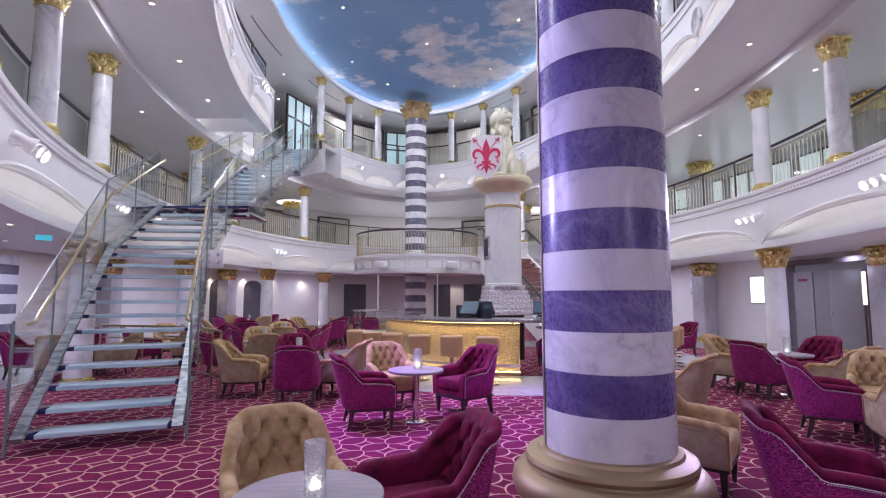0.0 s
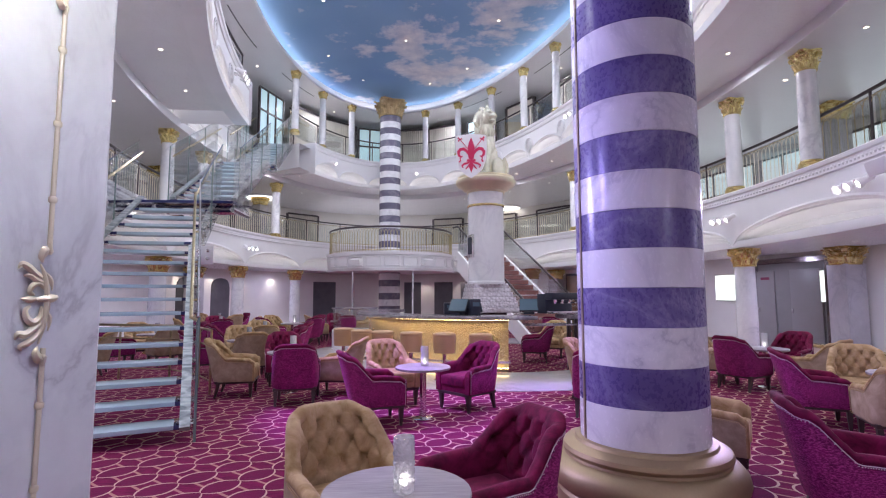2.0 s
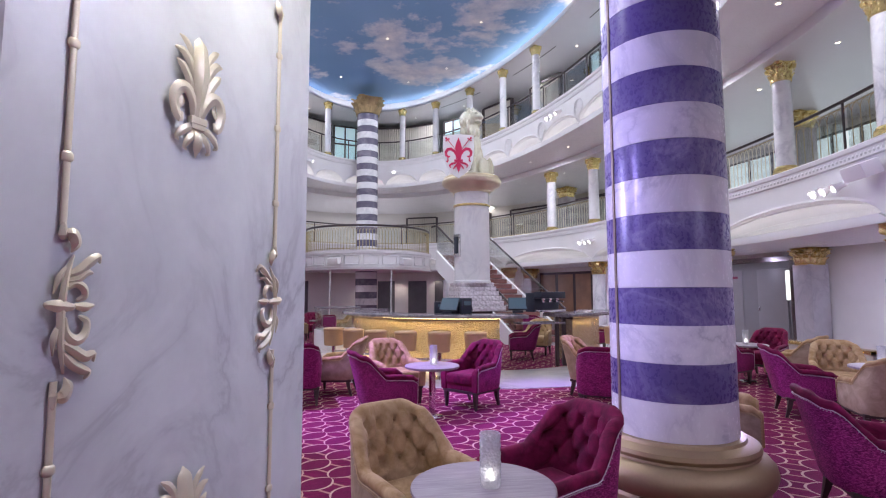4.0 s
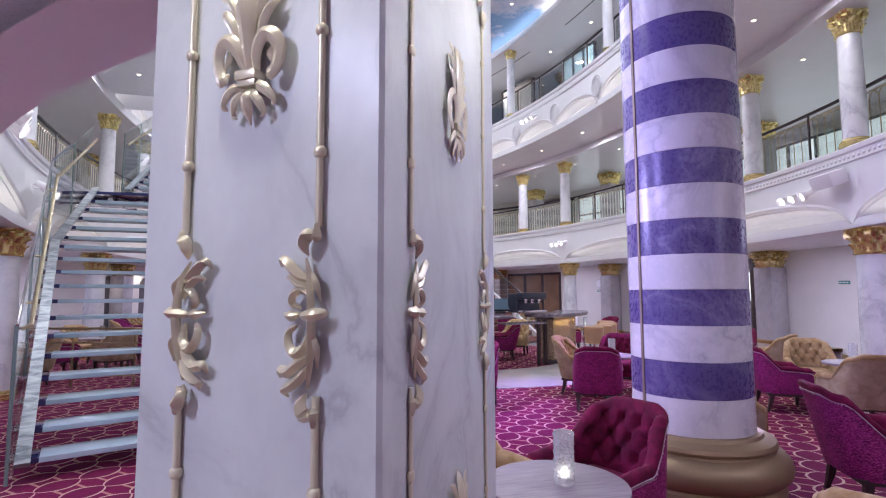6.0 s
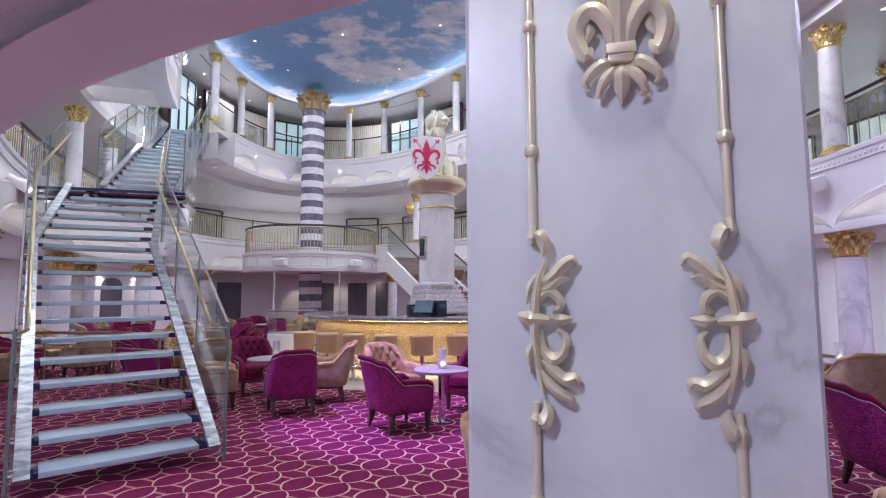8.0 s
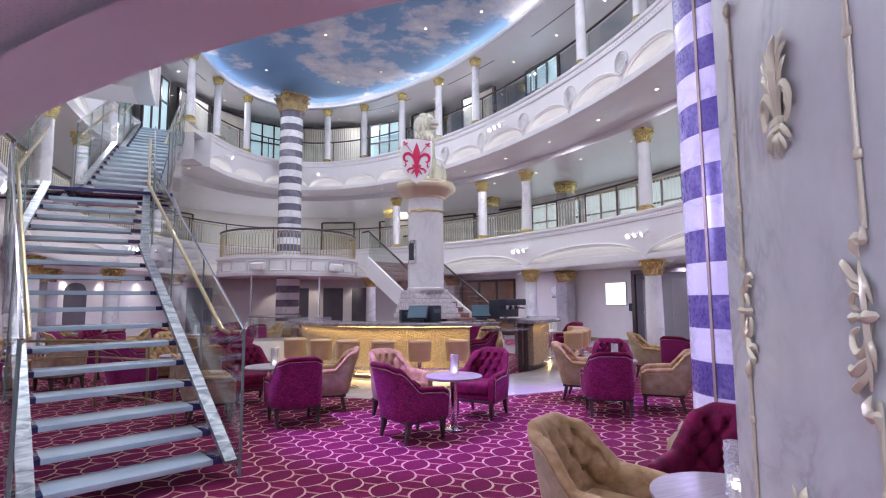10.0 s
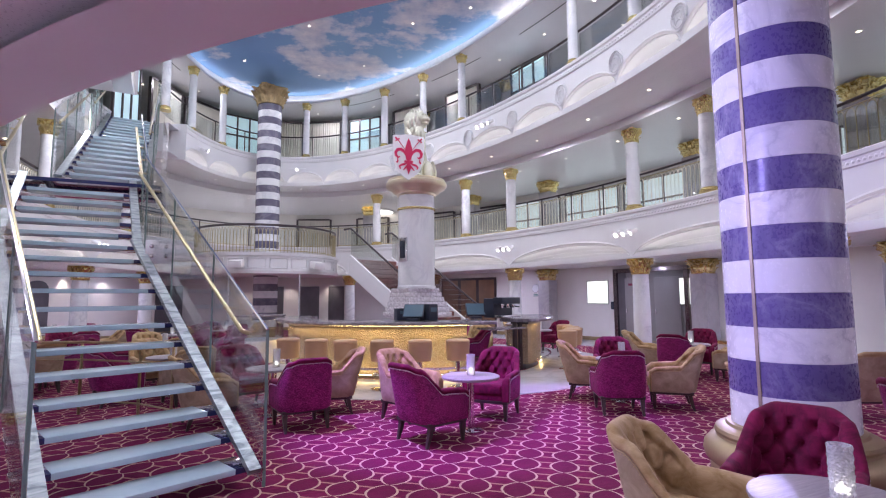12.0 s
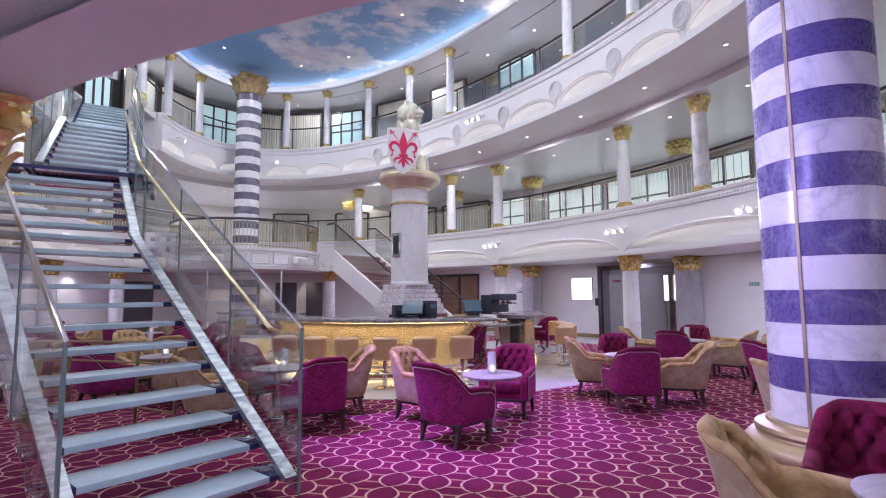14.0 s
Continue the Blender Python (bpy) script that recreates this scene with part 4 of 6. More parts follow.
def grand_stair():
    d = Vector((0.35, -0.937, 0)).normalized()
    n = Vector((-d.y, d.x, 0))
    top = Vector((1.45, 18.35, 0))
    root = thing("staircase", Matrix.Translation(top), "carpeted staircase with white sides and dark handrails beside the bar", "staircase")
    steps, run = 16, 0.29
    for i in range(steps):
        bm = bmesh.new()
        z = MZ1 - (i + 1) * MZ1 / (steps + 1)
        p = d * (i * run)
        vs = [p, p + d * (run + 0.02), p + d * (run + 0.02) + n * 1.8, p + n * 1.8]
        lo = [bm.verts.new(v + Vector((0, 0, z - 0.14))) for v in vs]
        hi = [bm.verts.new(v + Vector((0, 0, z))) for v in vs]
        bm.faces.new(hi)
        bm.faces.new(lo[::-1])
        for k in range(4):
            bm.faces.new((lo[k], lo[(k + 1) % 4], hi[(k + 1) % 4], hi[k]))
        part("step", bm, "staircarpet", root, "worn red-brown stair carpet", False)
    for off, name in ((-0.06, "near"), (1.8, "far")):
        bm = bmesh.new()
        e = d * steps * run
        sl = [n * off + Vector((0, 0, MZ1)), n * off + e + Vector((0, 0, 0.25)), n * off + e + Vector((0, 0, 0)), n * off + e - d * 0.5 + Vector((0, 0, 0)), n * off - d * 0.05 + Vector((0, 0, MZ0))]
        va, vb = [bm.verts.new(v) for v in sl], [bm.verts.new(v + n * 0.08) for v in sl]
        bm.faces.new(va)
        bm.faces.new(vb[::-1])
        for k in range(5):
            bm.faces.new((va[k], vb[k], vb[(k + 1) % 5], va[(k + 1) % 5]))
        part("side", bm, "plaster", root, "white stair side", False)
        bm = bmesh.new()
        q = n * (off + 0.04)
        tube(bm, [q - d * 0.4 + Vector((0, 0, MZ1 + 0.92)), q + Vector((0, 0, MZ1 + 0.92)), q + e + Vector((0, 0, 1.0))], 0.035, 8)
        part("handrail", bm, "darkrail", root, "dark wooden handrail")
        bm = bmesh.new()
        vs = [bm.verts.new(v) for v in (q + Vector((0, 0, MZ1)), q + e + Vector((0, 0, 0.2)), q + e + Vector((0, 0, 0.95)), q + Vector((0, 0, MZ1 + 0.85)))]
        bm.faces.new(vs)
        r = bmesh.ops.extrude_face_region(bm, geom=bm.faces[:])
        bmesh.ops.translate(bm, vec=n * 0.012, verts=[v for v in r["geom"] if isinstance(v, bmesh.types.BMVert)])
        part("glass_pane", bm, "rail_pane", root, "clear glass pane", False).visible_shadow = False


grand_stair()

# ---- the bar and the statue's pedestal ----
BC = Vector((1.6, 12.7, 0))
BAR_R = 3.0


def arc(bm, prof, a0, a1, n):
    """Sweeps a closed (radius, z) outline round the bar's centre."""
    rows = []
    for i in range(n + 1):
        a = radians(a0 + (a1 - a0) * i / n)
        rows.append([Vector((r * math.cos(a), r * math.sin(a), z)) for r, z in prof])
    vs = grid(bm, rows, True)
    bm.faces.new(vs[0])
    bm.faces.new(vs[-1][::-1])


def bar():
    root = thing("bar_counter", Matrix.Translation(BC), "round bar with dark stone top and glowing gold mosaic", "bar")
    for a0, a1, t0, t1 in ((150, 267, 146, 276), (300, 338, 292, 345)):
        n = max(6, int((a1 - a0) / 4))
        bm = bmesh.new()
        arc(bm, [(BAR_R - 0.35, 0.10), (BAR_R, 0.10), (BAR_R, 0.94), (BAR_R - 0.35, 0.94)], a0, a1, n * 2)
        part("front", bm, "mosaic", root, "gold pebble mosaic front", True, 30)
        bm = bmesh.new()
        arc(bm, [(BAR_R - 0.30, 0.0), (BAR_R - 0.06, 0.0), (BAR_R - 0.06, 0.10), (BAR_R - 0.30, 0.10)], a0, a1, n)
        part("plinth", bm, "dark", root)
        bm = bmesh.new()
        arc(bm, [(BAR_R - 0.45, 1.00), (BAR_R + 0.28, 1.00), (BAR_R + 0.30, 1.02), (BAR_R + 0.30, 1.05), (BAR_R + 0.28, 1.07), (BAR_R - 0.45, 1.07)], t0, t1, n * 2)
        part("countertop", bm, "counter", root, "dark polished stone top", True, 30)
        bm = bmesh.new()
        arc(bm, [(BAR_R - 0.40, 0.94), (BAR_R + 0.02, 0.94), (BAR_R + 0.02, 1.0), (BAR_R - 0.40, 1.0)], a0, a1, n)
        part("counter_frame", bm, "darkwood", root)
        bm = bmesh.new()
        arc(bm, [(BAR_R + 0.03, 0.985), (BAR_R + 0.07, 0.985), (BAR_R + 0.07, 0.995), (BAR_R + 0.03, 0.995)], a0, a1, n)
        part("light_strip", bm, "warm", root, "warm light strip under the top")
        bm = bmesh.new()
        arc(bm, [(BAR_R + 0.008, 0.075), (BAR_R + 0.03, 0.075), (BAR_R + 0.03, 0.085), (BAR_R + 0.008, 0.085)], a0 + (16 if a0 == 300 else 0), a1, n)
        part("light_strip", bm, "warmfoot", root, "warm light strip at the foot")
        bm = bmesh.new()
        arc(bm, [(BAR_R + 0.20, 0.20), (BAR_R + 0.24, 0.20), (BAR_R + 0.24, 0.24), (BAR_R + 0.20, 0.24)], a0, a1, n)
        part("foot_rail", bm, "chrome", root, "steel foot rail")
        bm = bmesh.new()
        b0 = a0 + (14 if a0 == 300 else 0)
        arc(bm, [(BAR_R - 0.75, 0.86), (BAR_R - 0.36, 0.86), (BAR_R - 0.36, 0.90), (BAR_R - 0.75, 0.90)], b0, a1, n)
        arc(bm, [(BAR_R - 0.72, 0.0), (BAR_R - 0.38, 0.0), (BAR_R - 0.38, 0.86), (BAR_R - 0.72, 0.86)], b0, a1, n)
        part("back_bench", bm, "chrome", root, "steel work bench behind the counter", True, 30)
    for a in (293, 297):
        bm = bmesh.new()
        p = Vector((math.cos(radians(a)) * (BAR_R - 0.1), math.sin(radians(a)) * (BAR_R - 0.1), 0))
        box(bm, -0.035, 0.035, -0.035, 0.035, 0, 1.0, Matrix.Translation(p), 0.005)
        part("support", bm, "darkwood", root, "dark wooden support")
    bm = bmesh.new()
    arc(bm, [(BAR_R - 0.25, 0.88), (BAR_R + 0.2, 0.88), (BAR_R + 0.2, 0.91), (BAR_R - 0.25, 0.91)], 274, 292, 8)
    part("flap", bm, "counter", root, "lower counter flap")


bar()


def pedestal():
    at = Vector((1.46, 12.32, 0))
    root = thing("pedestal", Matrix.Translation(at), "white marble pedestal with a gilded rim rising from crystal steps", "pedestal")
    bm = bmesh.new()
    lathe(bm, [(0.46, 1.72), (0.46, 1.78), (0.44, 1.80), (0.435, 3.98)], 48)
    part("shaft", bm, "palestone", root)
    bm = bmesh.new()
    lathe(bm, [(0.437, 3.60), (0.46, 3.61), (0.465, 3.63), (0.46, 3.65), (0.437, 3.66)], 48)
    part("ring", bm, "gold", root, "gilded ring")
    bm = bmesh.new()
    lathe(bm, [(0.46, 3.95), (0.48, 4.00), (0.56, 4.04), (0.60, 4.10), (0.70, 4.14), (0.74, 4.20), (0.74, 4.26), (0.70, 4.29), (0.70, 4.34), (0.3, 4.345)], 48)
    part("rim", bm, "palegold", root, "pale gilded moulded rim")
    z = 1.74
    for k, (r, h) in enumerate(((0.43, 0.10), (0.46, 0.11), (0.49, 0.11), (0.53, 0.12), (0.57, 0.13), (0.61, 0.12), (0.36, 1.05))):
        bm = bmesh.new()
        z0 = max(0.0, z - h)
        box(bm, -r, r, -r, r, z0, z, Matrix.Translation((0.05 * min(1, k / 3), 0.1, 0)) @ Matrix.Rotation(0.15, 4, "Z"), 0.02)
        part("crystal_step" if k < 6 else "foot", bm, "crystalstep" if k < 6 else "darkwood", root, "stacked cut-crystal step" if k < 6 else "dark wooden core under the steps")
        z = z0
    bm = bmesh.new()
    box(bm, -0.13, 0.13, -0.05, 0.0, 2.36, 2.92, Matrix.Rotation(radians(-66), 4, "Z") @ Matrix.Translation((0, -0.42, 0)), 0.01)
    lantern = part("wall_lantern", bm, "chrome", root, "steel lantern box")
    bm = bmesh.new()
    box(bm, -0.08, 0.08, -0.062, -0.051, 2.44, 2.85, Matrix.Rotation(radians(-66), 4, "Z") @ Matrix.Translation((0, -0.42, 0)), 0.004)
    part("window", bm, "black", lantern, "dark glass window")
    return at


def crystal_mat():
    m, t, b = nodes("cut_crystal")
    v = coords(t, "World")
    vo = N(t, "ShaderNodeTexVoronoi", Scale=14.0)
    t.links.new(v, vo.inputs["Vector"])
    t.links.new(ramp(t, vo.outputs["Distance"], [(0.1, (0.92, 0.88, 0.92)), (0.7, (0.74, 0.68, 0.72))]), b.inputs["Base Color"])
    b.inputs["Roughness"].default_value = 0.12
    b.inputs["Coat Weight"].default_value = 0.5
    bump(t, b, vo.outputs["Distance"], 0.8, 0.03)
    return m


M["crystalstep"] = crystal_mat()
M["palegold"] = plain("pale_gilding", (0.86, 0.76, 0.56), 0.3, 0.8, 0.12, 8, 0.08)
PED = pedestal()


def statue():
    bm = bmesh.new()

    def ball(x, y, z, rx, ry, rz):
        m = Matrix.Translation((x, y, z)) @ Matrix.Diagonal((rx, ry, rz, 1))
        bmesh.ops.create_icosphere(bm, subdivisions=3, radius=1.0, matrix=m)
    # seated lion: haunches, raised chest, forelegs; the head turns over one shoulder
    ball(0, 0.34, 0.30, 0.27, 0.36, 0.30)
    for s in (-1, 1):
        ball(0.22 * s, 0.26, 0.28, 0.12, 0.28, 0.27)
        ball(0.24 * s, 0.02, 0.07, 0.10, 0.22, 0.075)
        ball(0.15 * s, -0.20, 0.62, 0.10, 0.12, 0.26)
        ball(0.15 * s, -0.24, 0.30, 0.075, 0.085, 0.32)
        ball(0.15 * s, -0.33, 0.06, 0.095, 0.15, 0.065)
        for k in range(3):
            ball(0.15 * s + 0.05 * (k - 1), -0.45, 0.05, 0.028, 0.05, 0.045)
    ball(0, 0.16, 0.55, 0.22, 0.28, 0.38)
    ball(0, 0.0, 0.82, 0.24, 0.24, 0.34)
    ball(0, -0.04, 1.12, 0.22, 0.21, 0.26)
    for k in range(9):
        t = k / 8
        ball(0.30 + 0.06 * math.sin(3 * t), 0.52 - 0.10 * t, 0.08 + 0.42 * t, 0.045, 0.05, 0.07)
    hc, hs = math.cos(1.25), math.sin(1.25)

    def head(x, y, z, rx, ry, rz):
        ball(hc * x - hs * y, hs * x + hc * y - 0.04, z, abs(hc) * rx + hs * ry, hs * rx + abs(hc) * ry, rz)
    head(0, 0.03, 1.40, 0.21, 0.22, 0.25)
    head(0, -0.16, 1.44, 0.13, 0.14, 0.15)
    head(0, -0.29, 1.40, 0.085, 0.10, 0.065)
    head(0, -0.27, 1.31, 0.065, 0.08, 0.035)
    head(0, -0.37, 1.42, 0.04, 0.03, 0.03)
    for s in (-1, 1):
        head(0.07 * s, -0.27, 1.505, 0.045, 0.04, 0.025)
        head(0.15 * s, -0.02, 1.60, 0.05, 0.04, 0.06)
    rng = random.Random(4)
    for i in range(150):
        a, e = rng.uniform(0, 2 * math.pi), rng.uniform(-1.3, 1.2)
        x, y = math.cos(a) * math.cos(e), math.sin(a) * math.cos(e)
        if hs * x - hc * y > 0.62 and e > -0.3:
            continue
        g = rng.uniform(0.92, 1.06)
        r = rng.uniform(0.026, 0.04)
        ball(0.25 * x * g, -0.04 + 0.25 * y * g, 1.27 + 0.37 * math.sin(e) * g, r, r, rng.uniform(0.06, 0.10))
    ob = finish("lion_statue", bm, "stonegold", None, "", True, 180)
    ob.matrix_basis = Matrix.Translation(PED + Vector((0.02, 0.05, 4.335))) @ Matrix.Rotation(radians(-38), 4, "Z") @ Matrix.Diagonal((1.0, 1.0, 1.08, 1))
    rm = ob.modifiers.new("remesh", "REMESH")
    rm.mode, rm.voxel_size, rm.use_smooth_shade = "VOXEL", 0.014, True
    tagged(ob, "pale gilded stone statue of a seated lion on the pedestal", "statue")


M["stonegold"] = plain("gilded_stone", (0.88, 0.82, 0.66), 0.22, 0.45, 0.22, 9, 0.2)
statue()


def fleur(root, s, depth, mat):
    """A fleur-de-lis with two flowered stamens, about 2 s high, in the plane of x and z, each petal a part."""
    def slab(pts, y1=depth, name="petal"):
        bm = bmesh.new()
        va = [bm.verts.new((x * s, 0, z * s)) for x, z in pts]
        vb = [bm.verts.new((x * s, -y1, z * s)) for x, z in pts]
        bm.faces.new(vb)
        k = len(pts)
        for i in range(k):
            bm.faces.new((va[i], va[(i + 1) % k], vb[(i + 1) % k], vb[i]))
        part(name, bm, mat, root, "", False)

    def ribbon(pts, w, name="petal"):
        L, R = [], []
        for i, (x, z) in enumerate(pts):
            a, b = pts[max(0, i - 1)], pts[min(len(pts) - 1, i + 1)]
            d = Vector((b[0] - a[0], b[1] - a[1])).normalized()
            L.append((x - d.y * w[i] * 0.72, z + d.x * w[i] * 0.72))
            R.append((x + d.y * w[i] * 0.72, z - d.x * w[i] * 0.72))
        bm = bmesh.new()
        grid(bm, [[Vector((p[0] * s, y, p[1] * s)) for p in line] for line, y in ((L, 0), (L, -depth), (R, -depth), (R, 0))])
        part(name, bm, mat, root, "", False)
    slab([(0, 1.0), (0.10, 0.75), (0.19, 0.45), (0.17, 0.2), (0.09, -0.05), (0.07, -0.25), (-0.07, -0.25), (-0.09, -0.05), (-0.17, 0.2), (-0.19, 0.45), (-0.10, 0.75)])
    slab([(-0.24, -0.24), (0.24, -0.24), (0.24, -0.36), (-0.24, -0.36)], depth * 1.3, "tie")
    slab([(-0.08, -0.36), (0.08, -0.36), (0.13, -0.62), (0.0, -1.0), (-0.13, -0.62)])
    for k in (-1, 1):
        ribbon([(0.10 * k, -0.22), (0.13 * k, 0.02), (0.24 * k, 0.24), (0.42 * k, 0.36), (0.60 * k, 0.33), (0.70 * k, 0.18), (0.68 * k, 0.0), (0.56 * k, -0.10), (0.47 * k, -0.04)],
               [0.04, 0.06, 0.10, 0.12, 0.12, 0.11, 0.09, 0.07, 0.03])
        ribbon([(0.62 * k, -0.14), (0.58 * k, -0.28), (0.66 * k, -0.38)], [0.03, 0.05, 0.07], "leaf")
        ribbon([(0.07 * k, -0.36), (0.20 * k, -0.44), (0.38 * k, -0.48), (0.50 * k, -0.58), (0.44 * k, -0.72)], [0.04, 0.07, 0.08, 0.07, 0.03])
        ribbon([(0.05 * k, -0.45), (0.20 * k, -0.66), (0.30 * k, -0.78)], [0.05, 0.06, 0.03], "leaf")
        ribbon([(0.15 * k, 0.30), (0.42 * k, 0.66), (0.60 * k, 0.88)], [0.02, 0.025, 0.03], "stamen")
        ribbon([(0.50 * k, 0.95), (0.60 * k, 0.88), (0.72 * k, 0.80)], [0.06, 0.03, 0.06], "bud")
        ribbon([(0.60 * k, 0.88), (0.72 * k, 1.0)], [0.04, 0.07], "bud")


def shield():
    root = thing("shield", Matrix.Translation((1.02, 11.70, 4.76)) @ Matrix.Rotation(radians(-10), 4, "Z"), "white heraldic shield with a red lily held by the statue", "shield")
    bm = bmesh.new()
    outline = [(-0.36, 0.48), (-0.18, 0.50), (0, 0.52), (0.18, 0.50), (0.36, 0.48), (0.37, 0.2), (0.35, -0.1), (0.27, -0.33), (0.12, -0.48), (0, -0.55), (-0.12, -0.48), (-0.27, -0.33), (-0.35, -0.1), (-0.37, 0.2)]
    va = [bm.verts.new((x, 0.04, z)) for x, z in outline]
    vb = [bm.verts.new((x, 0.0, z)) for x, z in outline]
    bm.faces.new(va[::-1])
    bm.faces.new(vb)
    for i in range(len(outline)):
        j = (i + 1) % len(outline)
        bm.faces.new((va[i], va[j], vb[j], vb[i]))
    part("board", bm, "white", root, "", False)
    emblem = new("lily")
    emblem.parent = root
    emblem.location = (0, -0.002, 0)
    fleur(emblem, 0.43, 0.012, "red")


shield()

# ---- armchairs, tables, stools ----


def smooth01(x):
    x = max(0.0, min(1.0, x))
    return x * x * (3 - 2 * x)


def chair_path(u, inset=0.0):
    """Plan of the chair's wrap-round shell: left arm, back, right arm; front is +y."""
    w, yb = 0.305 - inset, -0.12
    ry = 0.185 - inset * 0.9
    if u < 0.3:
        t = u / 0.3
        return Vector((-w, 0.27 + (yb - 0.27) * t, 0))
    if u > 0.7:
        t = (u - 0.7) / 0.3
        return Vector((w, yb + (0.27 - yb) * t, 0))
    a = math.pi + (u - 0.3) / 0.4 * math.pi
    c, s = math.cos(a), math.sin(a)
    sup = 0.72
    return Vector((w * math.copysign(abs(c) ** sup, c), yb + ry * math.copysign(abs(s) ** sup, s), 0))


def chair_top(u):
    e = 0.5 - abs(u - 0.5)
    return (0.575 + 0.215 * smooth01((e - 0.275) / 0.085) + 0.045 * smooth01((e - 0.36) / 0.09)
            - 0.02 * smooth01((0.25 - e) / 0.25) - 0.035 * smooth01((0.045 - e) / 0.045))


def lean(p, z, u):
    """Raises a plan point to z; the back leans outwards and narrows towards its top."""
    e = 0.5 - abs(u - 0.5)
    up = smooth01((z - 0.48) / 0.36)
    return Vector((p.x * (1 - 0.13 * up * smooth01((e - 0.25) / 0.07)), p.y - 0.14 * smooth01((e - 0.25) / 0.15) * max(0, z - 0.28) / 0.55, z))


@functools.lru_cache(None)
def back_reach(u):
    """How far u lies from the middle of the back, along the upholstery."""
    k = 24
    pts = [chair_path(0.5 + (u - 0.5) * i / k, 0.06) for i in range(k + 1)]
    return math.copysign(sum((q - p).length for p, q in zip(pts, pts[1:])), u - 0.5)


def armchair(inner, outer, label, group, buttons, trim):
    root = thing("armchair", Matrix.Identity(4), label, "armchair", group)
    n = 56
    us = [i / n for i in range(n + 1)]
    bm = bmesh.new()
    rows = []
    for u in us:
        h = chair_top(u)
        rows.append([lean(chair_path(u, i), z, u) for z, i in ((0.235, 0.045), (0.23, 0.012), (0.26, 0.0), (0.40, -0.004), (h - 0.10, -0.006), (h - 0.05, -0.002))])
    grid(bm, rows)
    part("outer_shell", bm, outer, root, "", True, 60)
    # inside of arms and tufted back
    bm = bmesh.new()
    rows = []
    n = 150
    for i in range(n + 1):
        u = i / n
        h = chair_top(u)
        back = smooth01((0.5 - abs(u - 0.5) - 0.29) / 0.045)
        col = [lean(chair_path(u, -0.004), h - 0.052, u), lean(chair_path(u, -0.016), h - 0.035, u), lean(chair_path(u, -0.012), h - 0.012, u), lean(chair_path(u, 0.008), h + 0.003, u), lean(chair_path(u, 0.034), h + 0.002, u),
               lean(chair_path(u, 0.060), h - 0.014, u)]
        low = 0.38
        m = 40
        for k in range(m + 1):
            z = (h - 0.045) + (low - (h - 0.045)) * k / m
            arc_len = back_reach(u)
            q = z - 0.62
            da, db = arc_len / 0.135 + q / 0.21, arc_len / 0.135 - q / 0.21
            pit = math.exp(-((da - round(da)) ** 2 + (db - round(db)) ** 2) / 0.05)
            crease = max(math.exp(-(math.sin(math.pi * g) / 0.30) ** 2) for g in (da, db))
            edge = smooth01((k + 1) / 4.0) * smooth01((z - 0.42) / 0.05)
            col.append(lean(chair_path(u, 0.068 + back * edge * (0.020 - 0.020 * crease - 0.052 * pit)), z, u))
        rows.append(col)
    grid(bm, rows)
    part("backrest", bm, inner, root, "button-tufted inside of back and arms", True, 80)
    for s in (0, 1):
        u = float(s)
        h = chair_top(u)
        bm = bmesh.new()
        sx = -1 if s == 0 else 1
        prof = [(0.305, 0.235), (0.315, 0.40), (0.32, h - 0.05), (0.322, h - 0.02), (0.305, h + 0.002), (0.26, h), (0.22, h - 0.03), (0.21, h - 0.07), (0.21, 0.235)]
        va = [bm.verts.new((sx * x, 0.268, z)) for x, z in prof]
        vb = [bm.verts.new((sx * (0.265 + (x - 0.265) * 0.8), 0.292, z if z < 0.3 else z - 0.015)) for x, z in prof]
        bm.faces.new(vb)
        for i in range(len(prof)):
            j = (i + 1) % len(prof)
            bm.faces.new((va[i], va[j], vb[j], vb[i]))
        part("arm_front", bm, inner, root, "", True, 60)
    bm = bmesh.new()
    box(bm, -0.215, 0.215, -0.24, 0.295, 0.30, 0.435, None, 0.035)
    box(bm, -0.212, 0.212, -0.24, 0.278, 0.237, 0.315, None, 0.01)
    for v in bm.verts:
        if v.co.z > 0.40:
            v.co.z += 0.02 * (1 - min(1, (v.co.x / 0.22) ** 2))
    part("seat", bm, inner, root, "plump seat cushion", True, 80)
    bm = bmesh.new()
    box(bm, -0.28, 0.28, -0.25, 0.28, 0.20, 0.24, None, 0.01)
    part("seat_frame", bm, "darkwood", root, "dark wooden frame")
    if buttons:
        bt = bmesh.new()
        bmesh.ops.create_icosphere(bt, subdivisions=1, radius=0.013)
        first = None
        for j, z in enumerate((0.515, 0.62, 0.725)):
            for i in range(-3, 4):
                far = (i + (0.5 if j % 2 == 0 else 0)) * 0.135
                u = min((0.5 + 0.002 * q for q in range(-100, 101)), key=lambda q: abs(back_reach(q) - far))
                if abs(far) < 0.24:
                    m = Matrix.Translation(lean(chair_path(u, 0.026), z, u))
                    if first is None:
                        first = part("button", bt, inner, root)
                        first.matrix_basis = m
                    else:
                        share("button", first.data, root, m)
    bm = bmesh.new()
    tube(bm, [lean(chair_path(u, -0.010), chair_top(u) - 0.056, u) for u in us], 0.003, 5)
    tube(bm, [(-0.31, 0.273, 0.24), (-0.317, 0.276, 0.40), (-0.32, 0.274, 0.53)], 0.003, 5)
    tube(bm, [(0.31, 0.273, 0.24), (0.317, 0.276, 0.40), (0.32, 0.274, 0.53)], 0.003, 5)
    part("piping", bm, trim, root, "pale studded edging")
    bm = bmesh.new()
    line = [lean(chair_path(i / 110, -0.014), chair_top(i / 110) - 0.064, i / 110) for i in range(111)]
